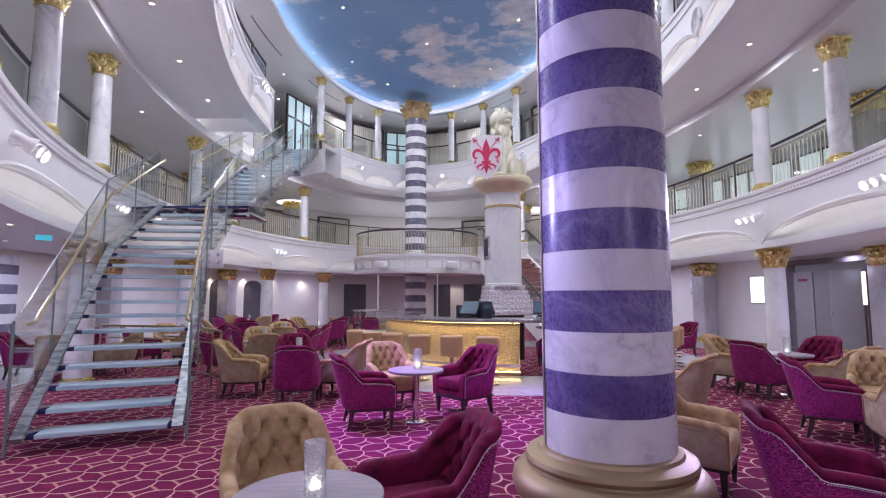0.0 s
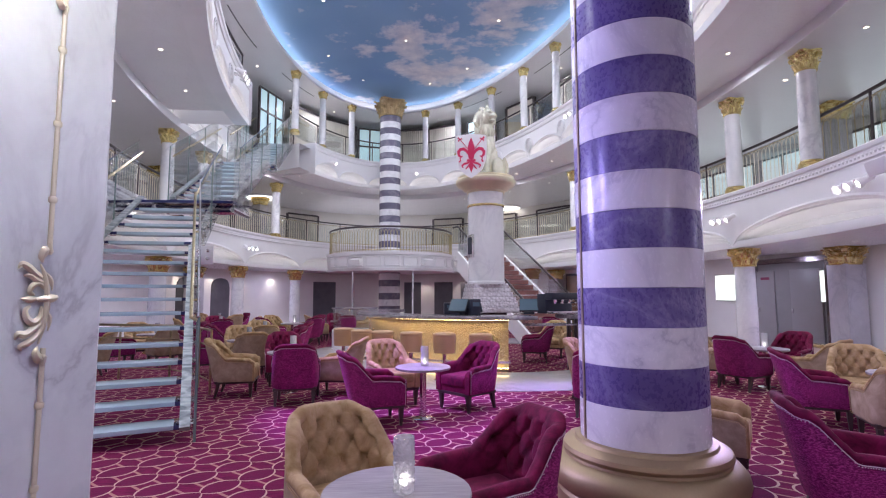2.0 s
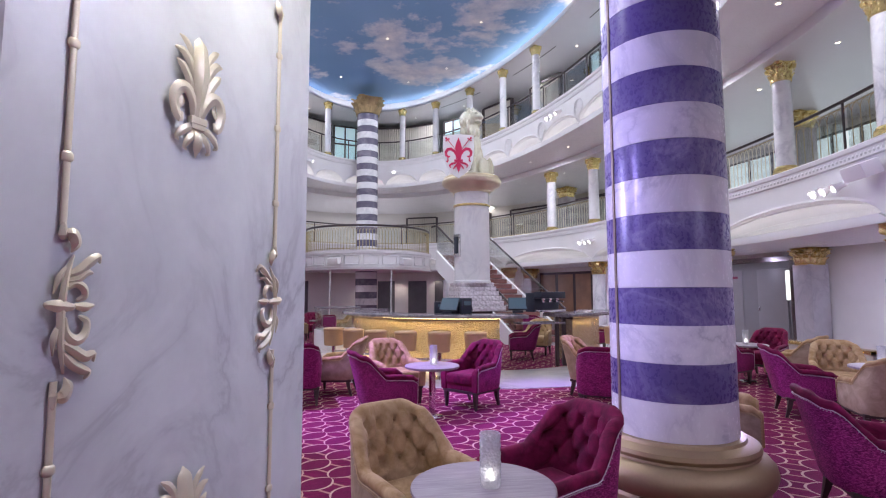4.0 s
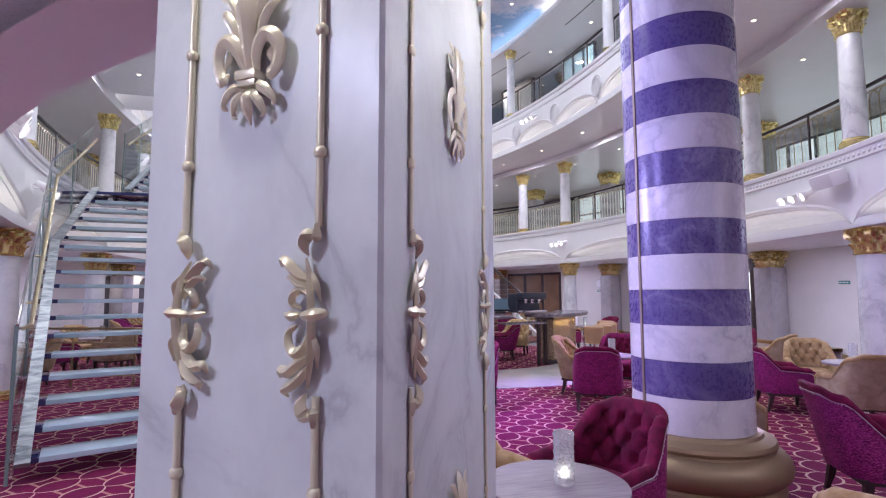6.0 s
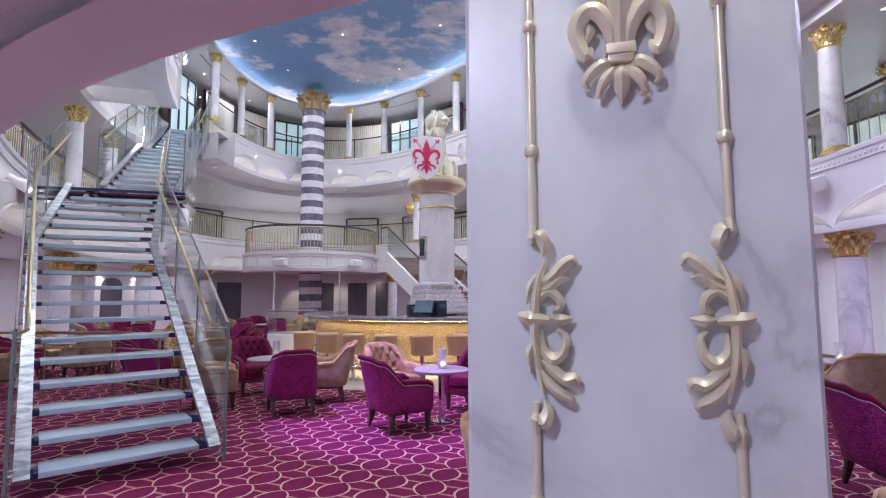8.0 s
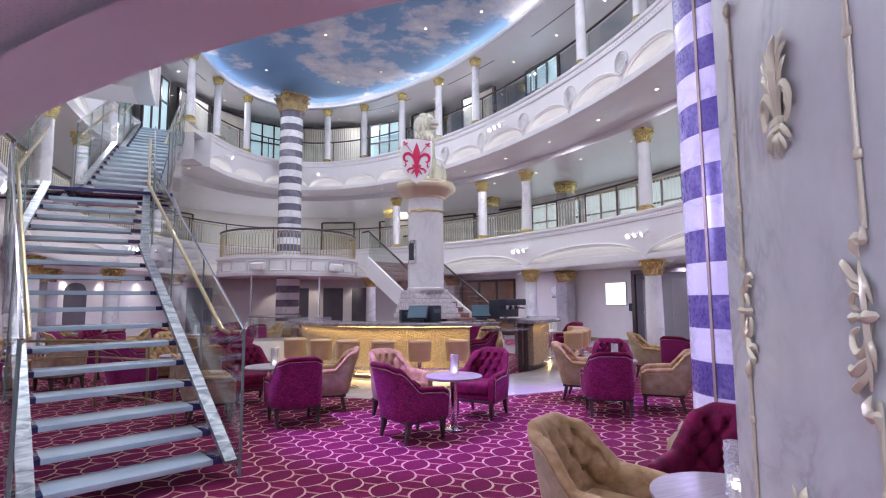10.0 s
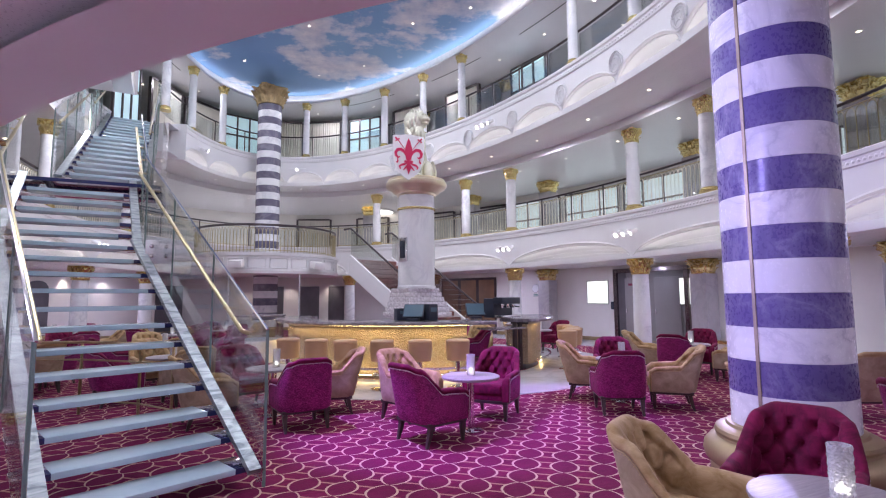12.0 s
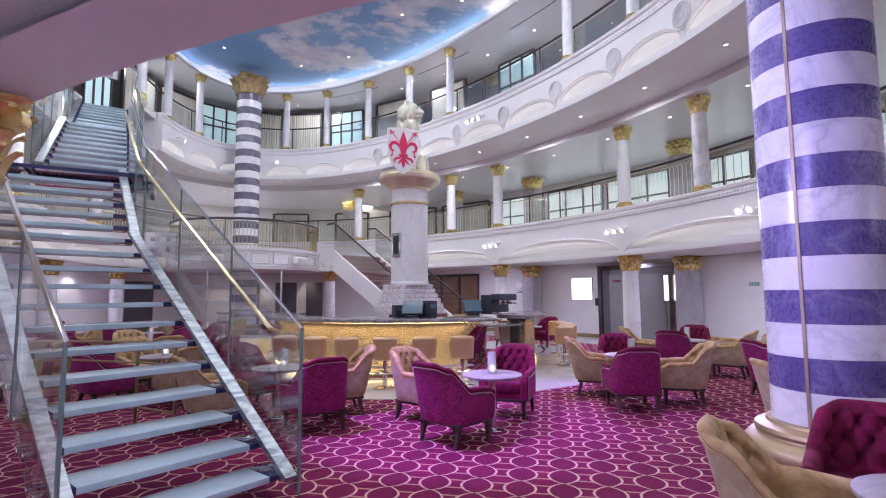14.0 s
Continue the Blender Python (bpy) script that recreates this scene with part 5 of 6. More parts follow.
    line = [Vector((-0.322, 0.268, 0.26 + 0.025 * i)) for i in range(10)] + line + [Vector((0.322, 0.268, 0.26 + 0.025 * i)) for i in range(10)]
    for q in line:
        ring = [bm.verts.new(q + 0.0042 * Vector(d)) for d in ((1, 0, 0), (0, 1, 0), (-1, 0, 0), (0, -1, 0), (0, 0, 1), (0, 0, -1))]
        for i in range(4):
            bm.faces.new((ring[i], ring[(i + 1) % 4], ring[4]))
            bm.faces.new((ring[(i + 1) % 4], ring[i], ring[5]))
    tagged(part("nailhead_trim", bm, trim, root, "row of small pale nailheads"), kind="stuff")
    for x in (-0.245, 0.245):
        for y, b in ((0.24, 0.0), (-0.20, -0.05)):
            bm = bmesh.new()
            rows = []
            for z, r, o in ((0.205, 0.026, 0), (0.12, 0.023, b * 0.3), (0.05, 0.017, b * 0.7), (0.0, 0.014, b)):
                rows.append([Vector((x + sx * r, y + o + sy * r, z)) for sx, sy in ((-1, -1), (1, -1), (1, 1), (-1, 1))])
            vs = grid(bm, rows, True)
            bm.faces.new(vs[-1])
            part("leg", bm, "darkwood", root, "tapered dark leg")
    return root


M["piping_pale"] = plain("pale_piping", (0.62, 0.48, 0.55), 0.4, 0.3, 0.2, 20, 0.1)
M["piping_gold"] = plain("tan_piping", (0.48, 0.34, 0.17), 0.5, 0.2, 0.2, 20, 0.1)
MAG = armchair("magenta", "magenta_back", "magenta velvet armchair with a tufted back and dark legs", "magenta armchairs", True, "piping_pale")
OCH = armchair("ochre", "ochre_back", "gold velvet armchair with a tufted back and dark legs", "gold armchairs", True, "piping_gold")
taken = {"m": False, "g": False}


def seat_at(kind, x, y, tx, ty, turn=0.0):
    """Puts a chair at x, y looking at tx, ty."""
    a = math.atan2(ty - y, tx - x) - math.pi / 2 + radians(turn)
    m = Matrix.Translation((x, y, 0.004)) @ Matrix.Rotation(a, 4, "Z")
    proto = MAG if kind == "m" else OCH
    if taken[kind]:
        return copy_thing(proto, m)
    taken[kind] = True
    proto.matrix_basis = m
    return proto


TABLE_H = 0.615


def table():
    root = thing("round_table", Matrix.Identity(4), "small round table with grey wooden top and steel stem", "table", "cocktail tables")
    bm = bmesh.new()
    lathe(bm, [(0.318, TABLE_H - 0.032), (0.33, TABLE_H - 0.028), (0.335, TABLE_H - 0.015), (0.333, TABLE_H - 0.003), (0.328, TABLE_H)], 48)
    part("tabletop", bm, "tabletop", root, "grey wooden top")
    bm = bmesh.new()
    lathe(bm, [(0.04, 0.02), (0.04, TABLE_H - 0.04), (0.10, TABLE_H - 0.032)], 20)
    part("stem", bm, "chrome", root, "polished steel stem")
    bm = bmesh.new()
    lathe(bm, [(0.13, 0.0), (0.13, 0.010), (0.12, 0.014), (0.05, 0.020)], 32)
    part("foot", bm, "chrome", root, "polished steel foot")
    return root


def candle():
    root = thing("candle_holder", Matrix.Identity(4), "tall cut-crystal candle glass glowing on a table", "candle holder", "candle glasses")
    bm = bmesh.new()
    rows = []
    n, m = 32, 24
    for j in range(m + 1):
        z = 0.002 + 0.235 * j / m
        ring = []
        for i in range(n):
            a = 2 * math.pi * i / n
            e = 0.0 if j in (0, m) else 0.0035 * math.cos(8 * a + (math.pi if (j // 2) % 2 else 0)) * (1 if j % 2 else 0.6)
            ring.append(Vector(((0.047 + e) * math.cos(a), (0.047 + e) * math.sin(a), z)))
        rows.append(ring)
    for j in range(m, -1, -3):
        z = max(0.035, 0.002 + 0.235 * j / m)
        rows.append([Vector((0.039 * math.cos(2 * math.pi * i / n), 0.039 * math.sin(2 * math.pi * i / n), z)) for i in range(n)])
    vs = grid(bm, rows, True)
    bm.faces.new(vs[0][::-1])
    bm.faces.new(vs[-1])
    part("glass", bm, "cutglass", root, "patterned crystal glass", True, 50)
    bm = bmesh.new()
    lathe(bm, [(0.020, 0.038), (0.021, 0.050), (0.010, 0.062), (0.004, 0.078)], 12)
    part("light", bm, "candle", root, "small glowing candle light")
    return root


def cutglass_mat():
    m, t, b = nodes("cut_glass")
    v = coords(t, "Object")
    vo = N(t, "ShaderNodeTexVoronoi", Scale=75.0)
    t.links.new(v, vo.inputs["Vector"])
    b.inputs["Base Color"].default_value = (0.95, 0.95, 0.97, 1)
    b.inputs["Transmission Weight"].default_value = 0.6
    b.inputs["Roughness"].default_value = 0.08
    b.inputs["IOR"].default_value = 1.35
    bump(t, b, vo.outputs["Distance"], 0.9, 0.006)
    return m


M["cutglass"] = cutglass_mat()
TAB, CAN = table(), candle()
tab_used = [False]


def table_at(x, y, cx=0.0, cy=0.0):
    if tab_used[0]:
        copy_thing(TAB, Matrix.Translation((x, y, 0.004)))
        copy_thing(CAN, Matrix.Translation((x + cx, y + cy, TABLE_H + 0.005)))
    else:
        TAB.matrix_basis = Matrix.Translation((x, y, 0.004))
        CAN.matrix_basis = Matrix.Translation((x + cx, y + cy, TABLE_H + 0.005))
        tab_used[0] = True


# the nearest table
table_at(-0.60, 2.36, 0.03, -0.02)
seat_at("g", -0.84, 2.81, -0.54, 2.25)
seat_at("m", -0.15, 2.80, -1.08, 2.42)
seat_at("m", -1.10, 1.86, -0.62, 2.34)
seat_at("g", 0.54, 1.84, 0.25, 2.8)
# lit table in the middle
table_at(-0.33, 6.25, 0.02, 0.03)
seat_at("m", -0.89, 6.12, -0.33, 6.28)
seat_at("g", -0.72, 7.15, -0.35, 6.3)
seat_at("m", 0.28, 6.78, -0.33, 6.28)
# by the stair
table_at(-2.30, 8.05, 0.05, 0.0)
seat_at("m", -2.05, 7.32, -2.15, 8.1)
seat_at("g", -1.55, 7.95, -2.3, 8.05)
seat_at("g", -3.05, 7.95, -2.3, 8.05)
seat_at("m", -2.55, 8.85, -2.3, 8.05)
# beyond the striped column
table_at(2.38, 6.72, -0.05, -0.1)
seat_at("m", 1.86, 6.22, 2.38, 6.80, 12)
seat_at("g", 2.19, 7.20, 2.62, 6.77)
seat_at("g", 2.75, 6.15, 2.38, 6.72, 14)
seat_at("m", 2.85, 7.32, 2.38, 6.72)
# towards the doors
table_at(5.20, 7.80)
seat_at("m", 4.75, 7.72, 5.3, 7.85, 10)
seat_at("g", 4.75, 8.45, 5.2, 7.80)
seat_at("m", 5.85, 8.15, 5.2, 7.80)
seat_at("g", 5.45, 7.12, 5.15, 7.80)
table_at(4.88, 5.22)
seat_at("m", 4.18, 5.62, 5.05, 5.14)
seat_at("g", 4.95, 5.85, 4.5, 5.28)
seat_at("g", 4.28, 4.72, 4.6, 5.4)
# beside the striped column
table_at(3.05, 2.60)
seat_at("g", 2.01, 4.2, 2.81, 3.6)
seat_at("m", 2.23, 3.0, 3.11, 2.55)
# behind the bar's opening
seat_at("m", 2.35, 11.2, 1.3, 11.5)
seat_at("g", 3.0, 12.0, 2.5, 11.2)
# the far lounge
for x, y, kinds in ((-3.85, 12.3, "mgmg"), (-5.85, 15.2, "gmgm"), (-3.9, 15.8, "mgmm"), (-6.1, 11.9, "mgmg"), (-7.1, 9.9, "gmmg"), (-3.6, 10.2, "mgmg"), (-6.8, 17.8, "mgmg"), (-2.6, 17.0, "gmgm"), (5.2, 12.6, "mgm"), (4.3, 15.2, "gmm")):
    table_at(x, y, 0.05, 0.05)
    for k, kind in enumerate(kinds):
        a = k * math.pi / 2 + 0.6 + 0.3 * math.sin(x * 7 + y)
        seat_at(kind, x + 0.72 * math.cos(a), y + 0.72 * math.sin(a), x, y)


def stool():
    root = thing("bar_stool", Matrix.Identity(4), "round tan leather bar stool on a steel stem", "bar stool", "bar stools")
    bm = bmesh.new()
    lathe(bm, [(0.175, 0.46), (0.185, 0.465), (0.20, 0.72), (0.20, 0.745), (0.195, 0.75)], 28)
    part("seat_drum", bm, "tan", root, "tan leather drum")
    bm = bmesh.new()
    lathe(bm, [(0.198, 0.75), (0.205, 0.765), (0.20, 0.79), (0.17, 0.805), (0.05, 0.81)], 28)
    part("cushion", bm, "tan", root, "tan leather cushion")
    bm = bmesh.new()
    lathe(bm, [(0.035, 0.02), (0.035, 0.46)], 14)
    part("stem", bm, "chrome", root, "steel stem")
    bm = bmesh.new()
    lathe(bm, [(0.19, 0.0), (0.19, 0.012), (0.06, 0.025)], 28)
    part("foot", bm, "chrome", root, "steel foot plate")
    bm = bmesh.new()
    tube(bm, [Vector((0.17 * math.cos(2 * math.pi * i / 20), 0.17 * math.sin(2 * math.pi * i / 20), 0.25)) for i in range(20)], 0.011, 6, True)
    tube(bm, [(-0.17, 0, 0.25), (0.17, 0, 0.25)], 0.008, 6)
    part("foot_ring", bm, "chrome", root, "steel foot ring")
    return root


STOOL = stool()
for k, a in enumerate((214, 223, 231, 240, 249, 258, 306, 314, 322, 331, 340)):
    r = 4.05 if a < 300 else 3.75
    m = Matrix.Translation((BC.x + r * math.cos(radians(a)), BC.y + r * math.sin(radians(a)), 0.009))
    if k:
        copy_thing(STOOL, m)
    else:
        STOOL.matrix_basis = m

# ---- gilded relief on the pillar ----


def ridge(a):
    """Height of a leaf's section: half round, half a sharp ridge."""
    return 0.35 * math.sin(a) + 0.75 * (1 if math.sin(a) > 0 else -1) * (1 - abs(math.cos(a)))


def taper(bm, pts, radii, flat=0.6, segs=12, m=None):
    """A tapering, slightly flattened limb through points."""
    rings = []
    pts = [Vector(p) for p in pts]
    # smooth the course and round both ends
    fine, wide = [], []
    for i in range(len(pts) - 1):
        a, b, c, e = pts[max(0, i - 1)], pts[i], pts[i + 1], pts[min(len(pts) - 1, i + 2)]
        for j in range(4):
            s = j / 4
            fine.append(0.5 * (2 * b + (c - a) * s + (2 * a - 5 * b + 4 * c - e) * s * s + (3 * b - a - 3 * c + e) * s ** 3))
            wide.append(radii[i] + (radii[i + 1] - radii[i]) * (s * s * (3 - 2 * s)))
    d0, d1 = (fine[1] - fine[0]).normalized(), (pts[-1] - fine[-1]).normalized()
    fine.append(pts[-1])
    wide.append(radii[-1])
    fine = [fine[0] - d0 * wide[0] * 0.7] + fine + [fine[-1] + d1 * wide[-1] * 0.7]
    wide = [wide[0] * 0.45] + wide + [wide[-1] * 0.45]
    pts, radii = fine, wide
    n = len(pts)
    for i, p in enumerate(pts):
        d = (pts[min(n - 1, i + 1)] - pts[max(0, i - 1)]).normalized()
        y = Vector((0, -1, 0))
        s = d.cross(y).normalized()
        rings.append([bm.verts.new((m or Matrix.Identity(4)) @ (p + radii[i] * (math.cos(2 * math.pi * k / segs) * s + flat * ridge(2 * math.pi * k / segs) * y))) for k in range(segs)])
    for lo, hi in zip(rings, rings[1:]):
        for k in range(segs):
            j = (k + 1) % segs
            bm.faces.new((lo[k], lo[j], hi[j], hi[k]))
    bm.faces.new(rings[0][::-1])
    bm.faces.new(rings[-1])


def lily_relief(bm):
    """A carved lily about 0.23 high and 0.14 wide, root of the stem at z 0."""
    y = -0.010
    taper(bm, [(0, y, 0.0), (0, y - 0.014, 0.05), (0, y - 0.02, 0.12), (0, y - 0.012, 0.18), (0, y, 0.205)], [0.016, 0.016, 0.024, 0.020, 0.004])
    box(bm, -0.023, 0.023, y - 0.022, 0.0, -0.012, 0.006, None, 0.004)
    box(bm, -0.020, 0.020, y - 0.018, 0.0, -0.024, -0.010, None, 0.003)
    for k in (-1, 1):
        taper(bm, [(0.010 * k, y, 0.0), (0.016 * k, y - 0.012, 0.035), (0.036 * k, y - 0.018, 0.064), (0.056 * k, y - 0.016, 0.062), (0.068 * k, y - 0.012, 0.040), (0.064 * k, y - 0.012, 0.010), (0.054 * k, y - 0.016, -0.010), (0.046 * k, y - 0.012, 0.004)],
              [0.008, 0.013, 0.015, 0.015, 0.014, 0.013, 0.011, 0.005])
        taper(bm, [(0.050 * k, y - 0.006, 0.052), (0.046 * k, y - 0.010, 0.034), (0.054 * k, y - 0.010, 0.016)], [0.003, 0.008, 0.004])
        taper(bm, [(0.012 * k, y, 0.03), (0.030 * k, y - 0.014, 0.085), (0.048 * k, y - 0.016, 0.115), (0.062 * k, y - 0.010, 0.128)], [0.006, 0.011, 0.011, 0.004])
        taper(bm, [(0.010 * k, y, 0.06), (0.026 * k, y - 0.014, 0.12), (0.046 * k, y - 0.014, 0.150), (0.066 * k, y - 0.008, 0.156)], [0.006, 0.011, 0.011, 0.004])
        taper(bm, [(0.010 * k, y, 0.09), (0.024 * k, y - 0.012, 0.15), (0.040 * k, y - 0.012, 0.178), (0.056 * k, y - 0.006, 0.190)], [0.005, 0.009, 0.009, 0.003])
        taper(bm, [(0.010 * k, y, -0.022), (0.026 * k, y - 0.014, -0.024), (0.044 * k, y - 0.014, -0.036), (0.056 * k, y - 0.010, -0.052), (0.050 * k, y - 0.006, -0.060)], [0.006, 0.010, 0.010, 0.007, 0.003])
        taper(bm, [(0.006 * k, y, -0.024), (0.016 * k, y - 0.014, -0.040), (0.028 * k, y - 0.014, -0.056), (0.034 * k, y - 0.008, -0.072), (0.028 * k, y - 0.006, -0.078)], [0.005, 0.009, 0.009, 0.006, 0.003])
    taper(bm, [(0, y, -0.022), (0, y - 0.016, -0.042), (0, y - 0.012, -0.062), (0, y, -0.090)], [0.006, 0.011, 0.013, 0.002])


def scroll_relief(bm, k):
    """A leafy scroll that swells from the rod towards the middle of the panel; k is the side it turns to."""
    y = -0.006

    def limb(pts, radii, lift=0.010):
        n = len(pts)
        taper(bm, [(x * k, y - lift * math.sin(math.pi * (i + 0.6) / (n + 0.2)), z) for i, (x, z) in enumerate(pts)], [r * 0.82 for r in radii], 1.2)
    # spine and collar
    limb([(0.018, 0.084), (0.008, 0.060), (0.003, 0.030), (0.001, 0.0), (0.004, -0.040), (0.012, -0.082)], [0.003, 0.0065, 0.0075, 0.0085, 0.007, 0.003], 0.012)
    limb([(0.010, 0.070), (-0.004, 0.052), (-0.010, 0.030)], [0.003, 0.007, 0.002])
    limb([(0.006, -0.010), (-0.007, -0.030), (-0.006, -0.056)], [0.003, 0.007, 0.002])
    limb([(-0.020, 0.014), (-0.004, 0.012), (0.020, 0.010)], [0.007, 0.011, 0.006], 0.016)
    # leaf tips turned inwards
    limb([(0.010, 0.056), (0.026, 0.062), (0.042, 0.076), (0.056, 0.084), (0.062, 0.076)], [0.005, 0.010, 0.010, 0.008, 0.003])
    limb([(0.008, 0.046), (0.024, 0.050), (0.038, 0.060), (0.050, 0.060)], [0.004, 0.008, 0.007, 0.003])
    limb([(0.024, 0.012), (0.038, 0.010), (0.054, 0.012)], [0.005, 0.009, 0.003])
    limb([(0.008, -0.040), (0.026, -0.052), (0.042, -0.062), (0.056, -0.060), (0.060, -0.070)], [0.005, 0.010, 0.010, 0.008, 0.003])
    limb([(0.006, -0.050), (0.022, -0.070), (0.038, -0.080), (0.050, -0.086), (0.046, -0.094)], [0.004, 0.009, 0.009, 0.007, 0.003])
    # curls
    limb([(0.006, 0.034), (0.020, 0.044), (0.034, 0.038), (0.038, 0.026), (0.028, 0.020)], [0.005, 0.007, 0.008, 0.007, 0.004])
    limb([(0.010, -0.006), (0.012, -0.026), (0.026, -0.038), (0.040, -0.030), (0.044, -0.012), (0.034, -0.004)], [0.005, 0.008, 0.010, 0.009, 0.007, 0.004])
    # buds where the rod begins and ends
    for s in (1, -1):
        limb([(0.014, 0.090 * s), (0.018, 0.102 * s), (0.012, 0.114 * s), (0.002, 0.116 * s)], [0.003, 0.011, 0.013, 0.006], 0.012)
        limb([(0.0, 0.112 * s), (0.0, 0.128 * s)], [0.010, 0.006], 0.006)


def relief_rod(bm, x, z0, z1):
    tube(bm, [(x, -0.006, z0), (x, -0.006, z1)], 0.0052, 14)
    z = z0 + 0.1
    while z < z1 - 0.05:
        lathe(bm, [(0.0055, -0.008), (0.009, -0.004), (0.009, 0.004), (0.0055, 0.008)], 12, Matrix.Translation((x, -0.006, z)))
        z += 0.17


def dress_face(m, rod, shift=0.0, size=1.0):
    """Relief on one face; m maps x across, -y out of the face."""
    period = 0.78
    lil = bmesh.new()
    lily_relief(lil)
    first = None
    for zc in (0.295, 1.075, 1.855):
        if first is None:
            first = part("lily_relief", lil, "antique", PILLAR, "gilded carved lily", True, 40)
            first.matrix_basis = m @ Matrix.Translation((shift, 0, zc - 0.034)) @ Matrix.Scale(size, 4)
        else:
            share("lily_relief", first.data, PILLAR, m @ Matrix.Translation((shift, 0, zc - 0.034)) @ Matrix.Scale(size, 4))
    for k in (-1, 1):
        sc = bmesh.new()
        scroll_relief(sc, -k)
        first = None
        for zc in (0.693, 1.473, 2.253):
            mm = m @ Matrix.Translation((shift + rod * k, 0, zc)) @ Matrix.Diagonal((0.87, 1, 1, 1))
            if first is None:
                first = part("scroll_relief", sc, "antique", PILLAR, "gilded leafy scroll", True, 40)
                first.matrix_basis = mm
            else:
                share("scroll_relief", first.data, PILLAR, mm)
        for z0, z1 in ((0.23, 0.60), (0.82, 1.38), (1.60, 2.16), (2.38, Z2A)):
            bm = bmesh.new()
            relief_rod(bm, 0, z0, z1)
            ob = part("relief_rod", bm, "antique", PILLAR, "gilded rod", True, 50)
            ob.matrix_basis = m @ Matrix.Translation((shift + rod * k, 0, 0))


M["antique"] = plain("antique_gilding", (0.72, 0.67, 0.49), 0.3, 0.3, 0.05, 4, 0.0)
dress_face(Matrix.Translation((0, -PD, 0)), 0.114, 0.0, 0.78)
flat = Matrix.Diagonal((1, 0.55, 1, 1))
dress_face(Matrix.Rotation(math.pi / 2, 4, "Z") @ Matrix.Translation((0, 0.007 - PR, 0)) @ Matrix.Rotation(math.atan(0.014 / 0.64), 4, "Z") @ flat, 0.2165, -0.0125, 0.77)
dress_face(Matrix.Rotation(-math.pi / 2, 4, "Z") @ Matrix.Translation((0, -PW, 0)) @ flat, 0.2165, 0.0125, 0.77)

# the second pillar, whose capital just comes into view
root = thing("pillar", Matrix.Translation((-4.56, 4.64, 0)), "marble pillar with a scroll capital, its shade put into dark brass", "pillar")
bm = bmesh.new()
box(bm, -0.15, 0.15, -0.15, 0.15, 0, 2.27, None, 0.02)
part("shaft", bm, "marble", root)
bm = bmesh.new()
capital(bm, 0.155, 2.26, Z2A - 0.02, Matrix.Identity(4), 10, 1.25)
# darker brass instead of gilding puts the capital's shade into its colour
part("capital", bm, "bronze", root, "scroll capital, its shade put into dark brass", True, 50)

# ---- downlights ----


def downlight():
    root = thing("downlight", Matrix.Identity(4), "small warm recessed downlight in the white ceiling", "downlight", "downlights")
    bm = bmesh.new()
    lathe(bm, [(0.034, 0.002), (0.034, -0.001)], 14)
    part("lens", bm, "down", root, "glowing lens")
    bm = bmesh.new()
    rows = [[Vector((r * math.cos(2 * math.pi * i / 16), r * math.sin(2 * math.pi * i / 16), z)) for i in range(16)] for r, z in ((0.036, 0.002), (0.036, -0.006), (0.052, -0.006), (0.054, 0.002))]
    grid(bm, rows, True)
    part("ring", bm, "white", root, "white trim ring")
    return root


DL = downlight()
places = []
for V in range(-12, 13, 2):
    for s in (-1, 1):
        for ring, (a, b, z) in enumerate(((A3, B3, Z3A + 0.02), (A2, B2, Z2A + 0.02), (A3 + 0.4, B3 + 0.4, ZTOP))):
            for o in ((0.8, 2.4) if ring != 1 else (0.7, 2.0)):
                aa, bb = a + o, b + o
                if abs(V) < bb:
                    places.append(rim(aa, bb, phi_of(V + 0.4 * (o > 1.5), bb, s), z - 0.003 - (DROP + 0.02 if ring == 0 and o > 1.5 else 0)))
for U, V in ((0, -7), (-2.4, -5), (2.4, -5), (0, -3.5), (-3, -1.5), (3, -1.5), (0, 0.5), (-2.6, 2.2), (2.6, 2.2), (0, 4), (-2.5, 5.6), (2.5, 5.6), (-1.2, 7.4), (1.4, 7.2), (-3.6, 0.6), (3.6, 0.6), (1.6, -1.0), (-1.4, -2.0)):
    places.append(W(U, V, ZTOP + 0.417))
for k, p in enumerate(places):
    if p.x < -3.2 and 12.0 < p.y < 18.6 and 5.5 < p.z < 6.5:
        continue
    if k:
        copy_thing(DL, Matrix.Translation(p))
    else:
        DL.matrix_basis = Matrix.Translation(p)

# ---- spot clusters on the deck fronts ----


def spot_cluster(at, ang, xs=(-0.26, 0.0, 0.26)):
    """Three white stage spots on a bar; ang is the way out of the wall."""
    root = thing("spotlights", Matrix.Translation(at) @ Matrix.Rotation(ang - math.pi / 2, 4, "Z"), "row of lit white spotlights on the deck front", "spotlight", "spotlight rows")
    bm = bmesh.new()
    tube(bm, [(-0.34, 0.10, 0), (0.34, 0.10, 0)], 0.014, 6)
    box(bm, -0.05, 0.05, 0.0, 0.10, -0.03, 0.03)
    part("bar", bm, "white", root, "white mounting bar")
    for k, x in enumerate(xs):
        m = Matrix.Translation((x, 0.18, -0.03)) @ Euler((radians(-118), 0, radians((k - 1) * 14 if len(xs) > 1 else 20))).to_matrix().to_4x4()
        bm = bmesh.new()
        lathe(bm, [(0.045, -0.11), (0.05, -0.10), (0.055, 0.02), (0.085, 0.09), (0.088, 0.11), (0.075, 0.11)], 16, m, False)
        head = part("head", bm, "white", root, "white spot head")
        bm = bmesh.new()
        lathe(bm, [(0.040, 0.096), (0.040, 0.100)], 16, m)
        part("lens", bm, "spotglow", root, "glowing lens")


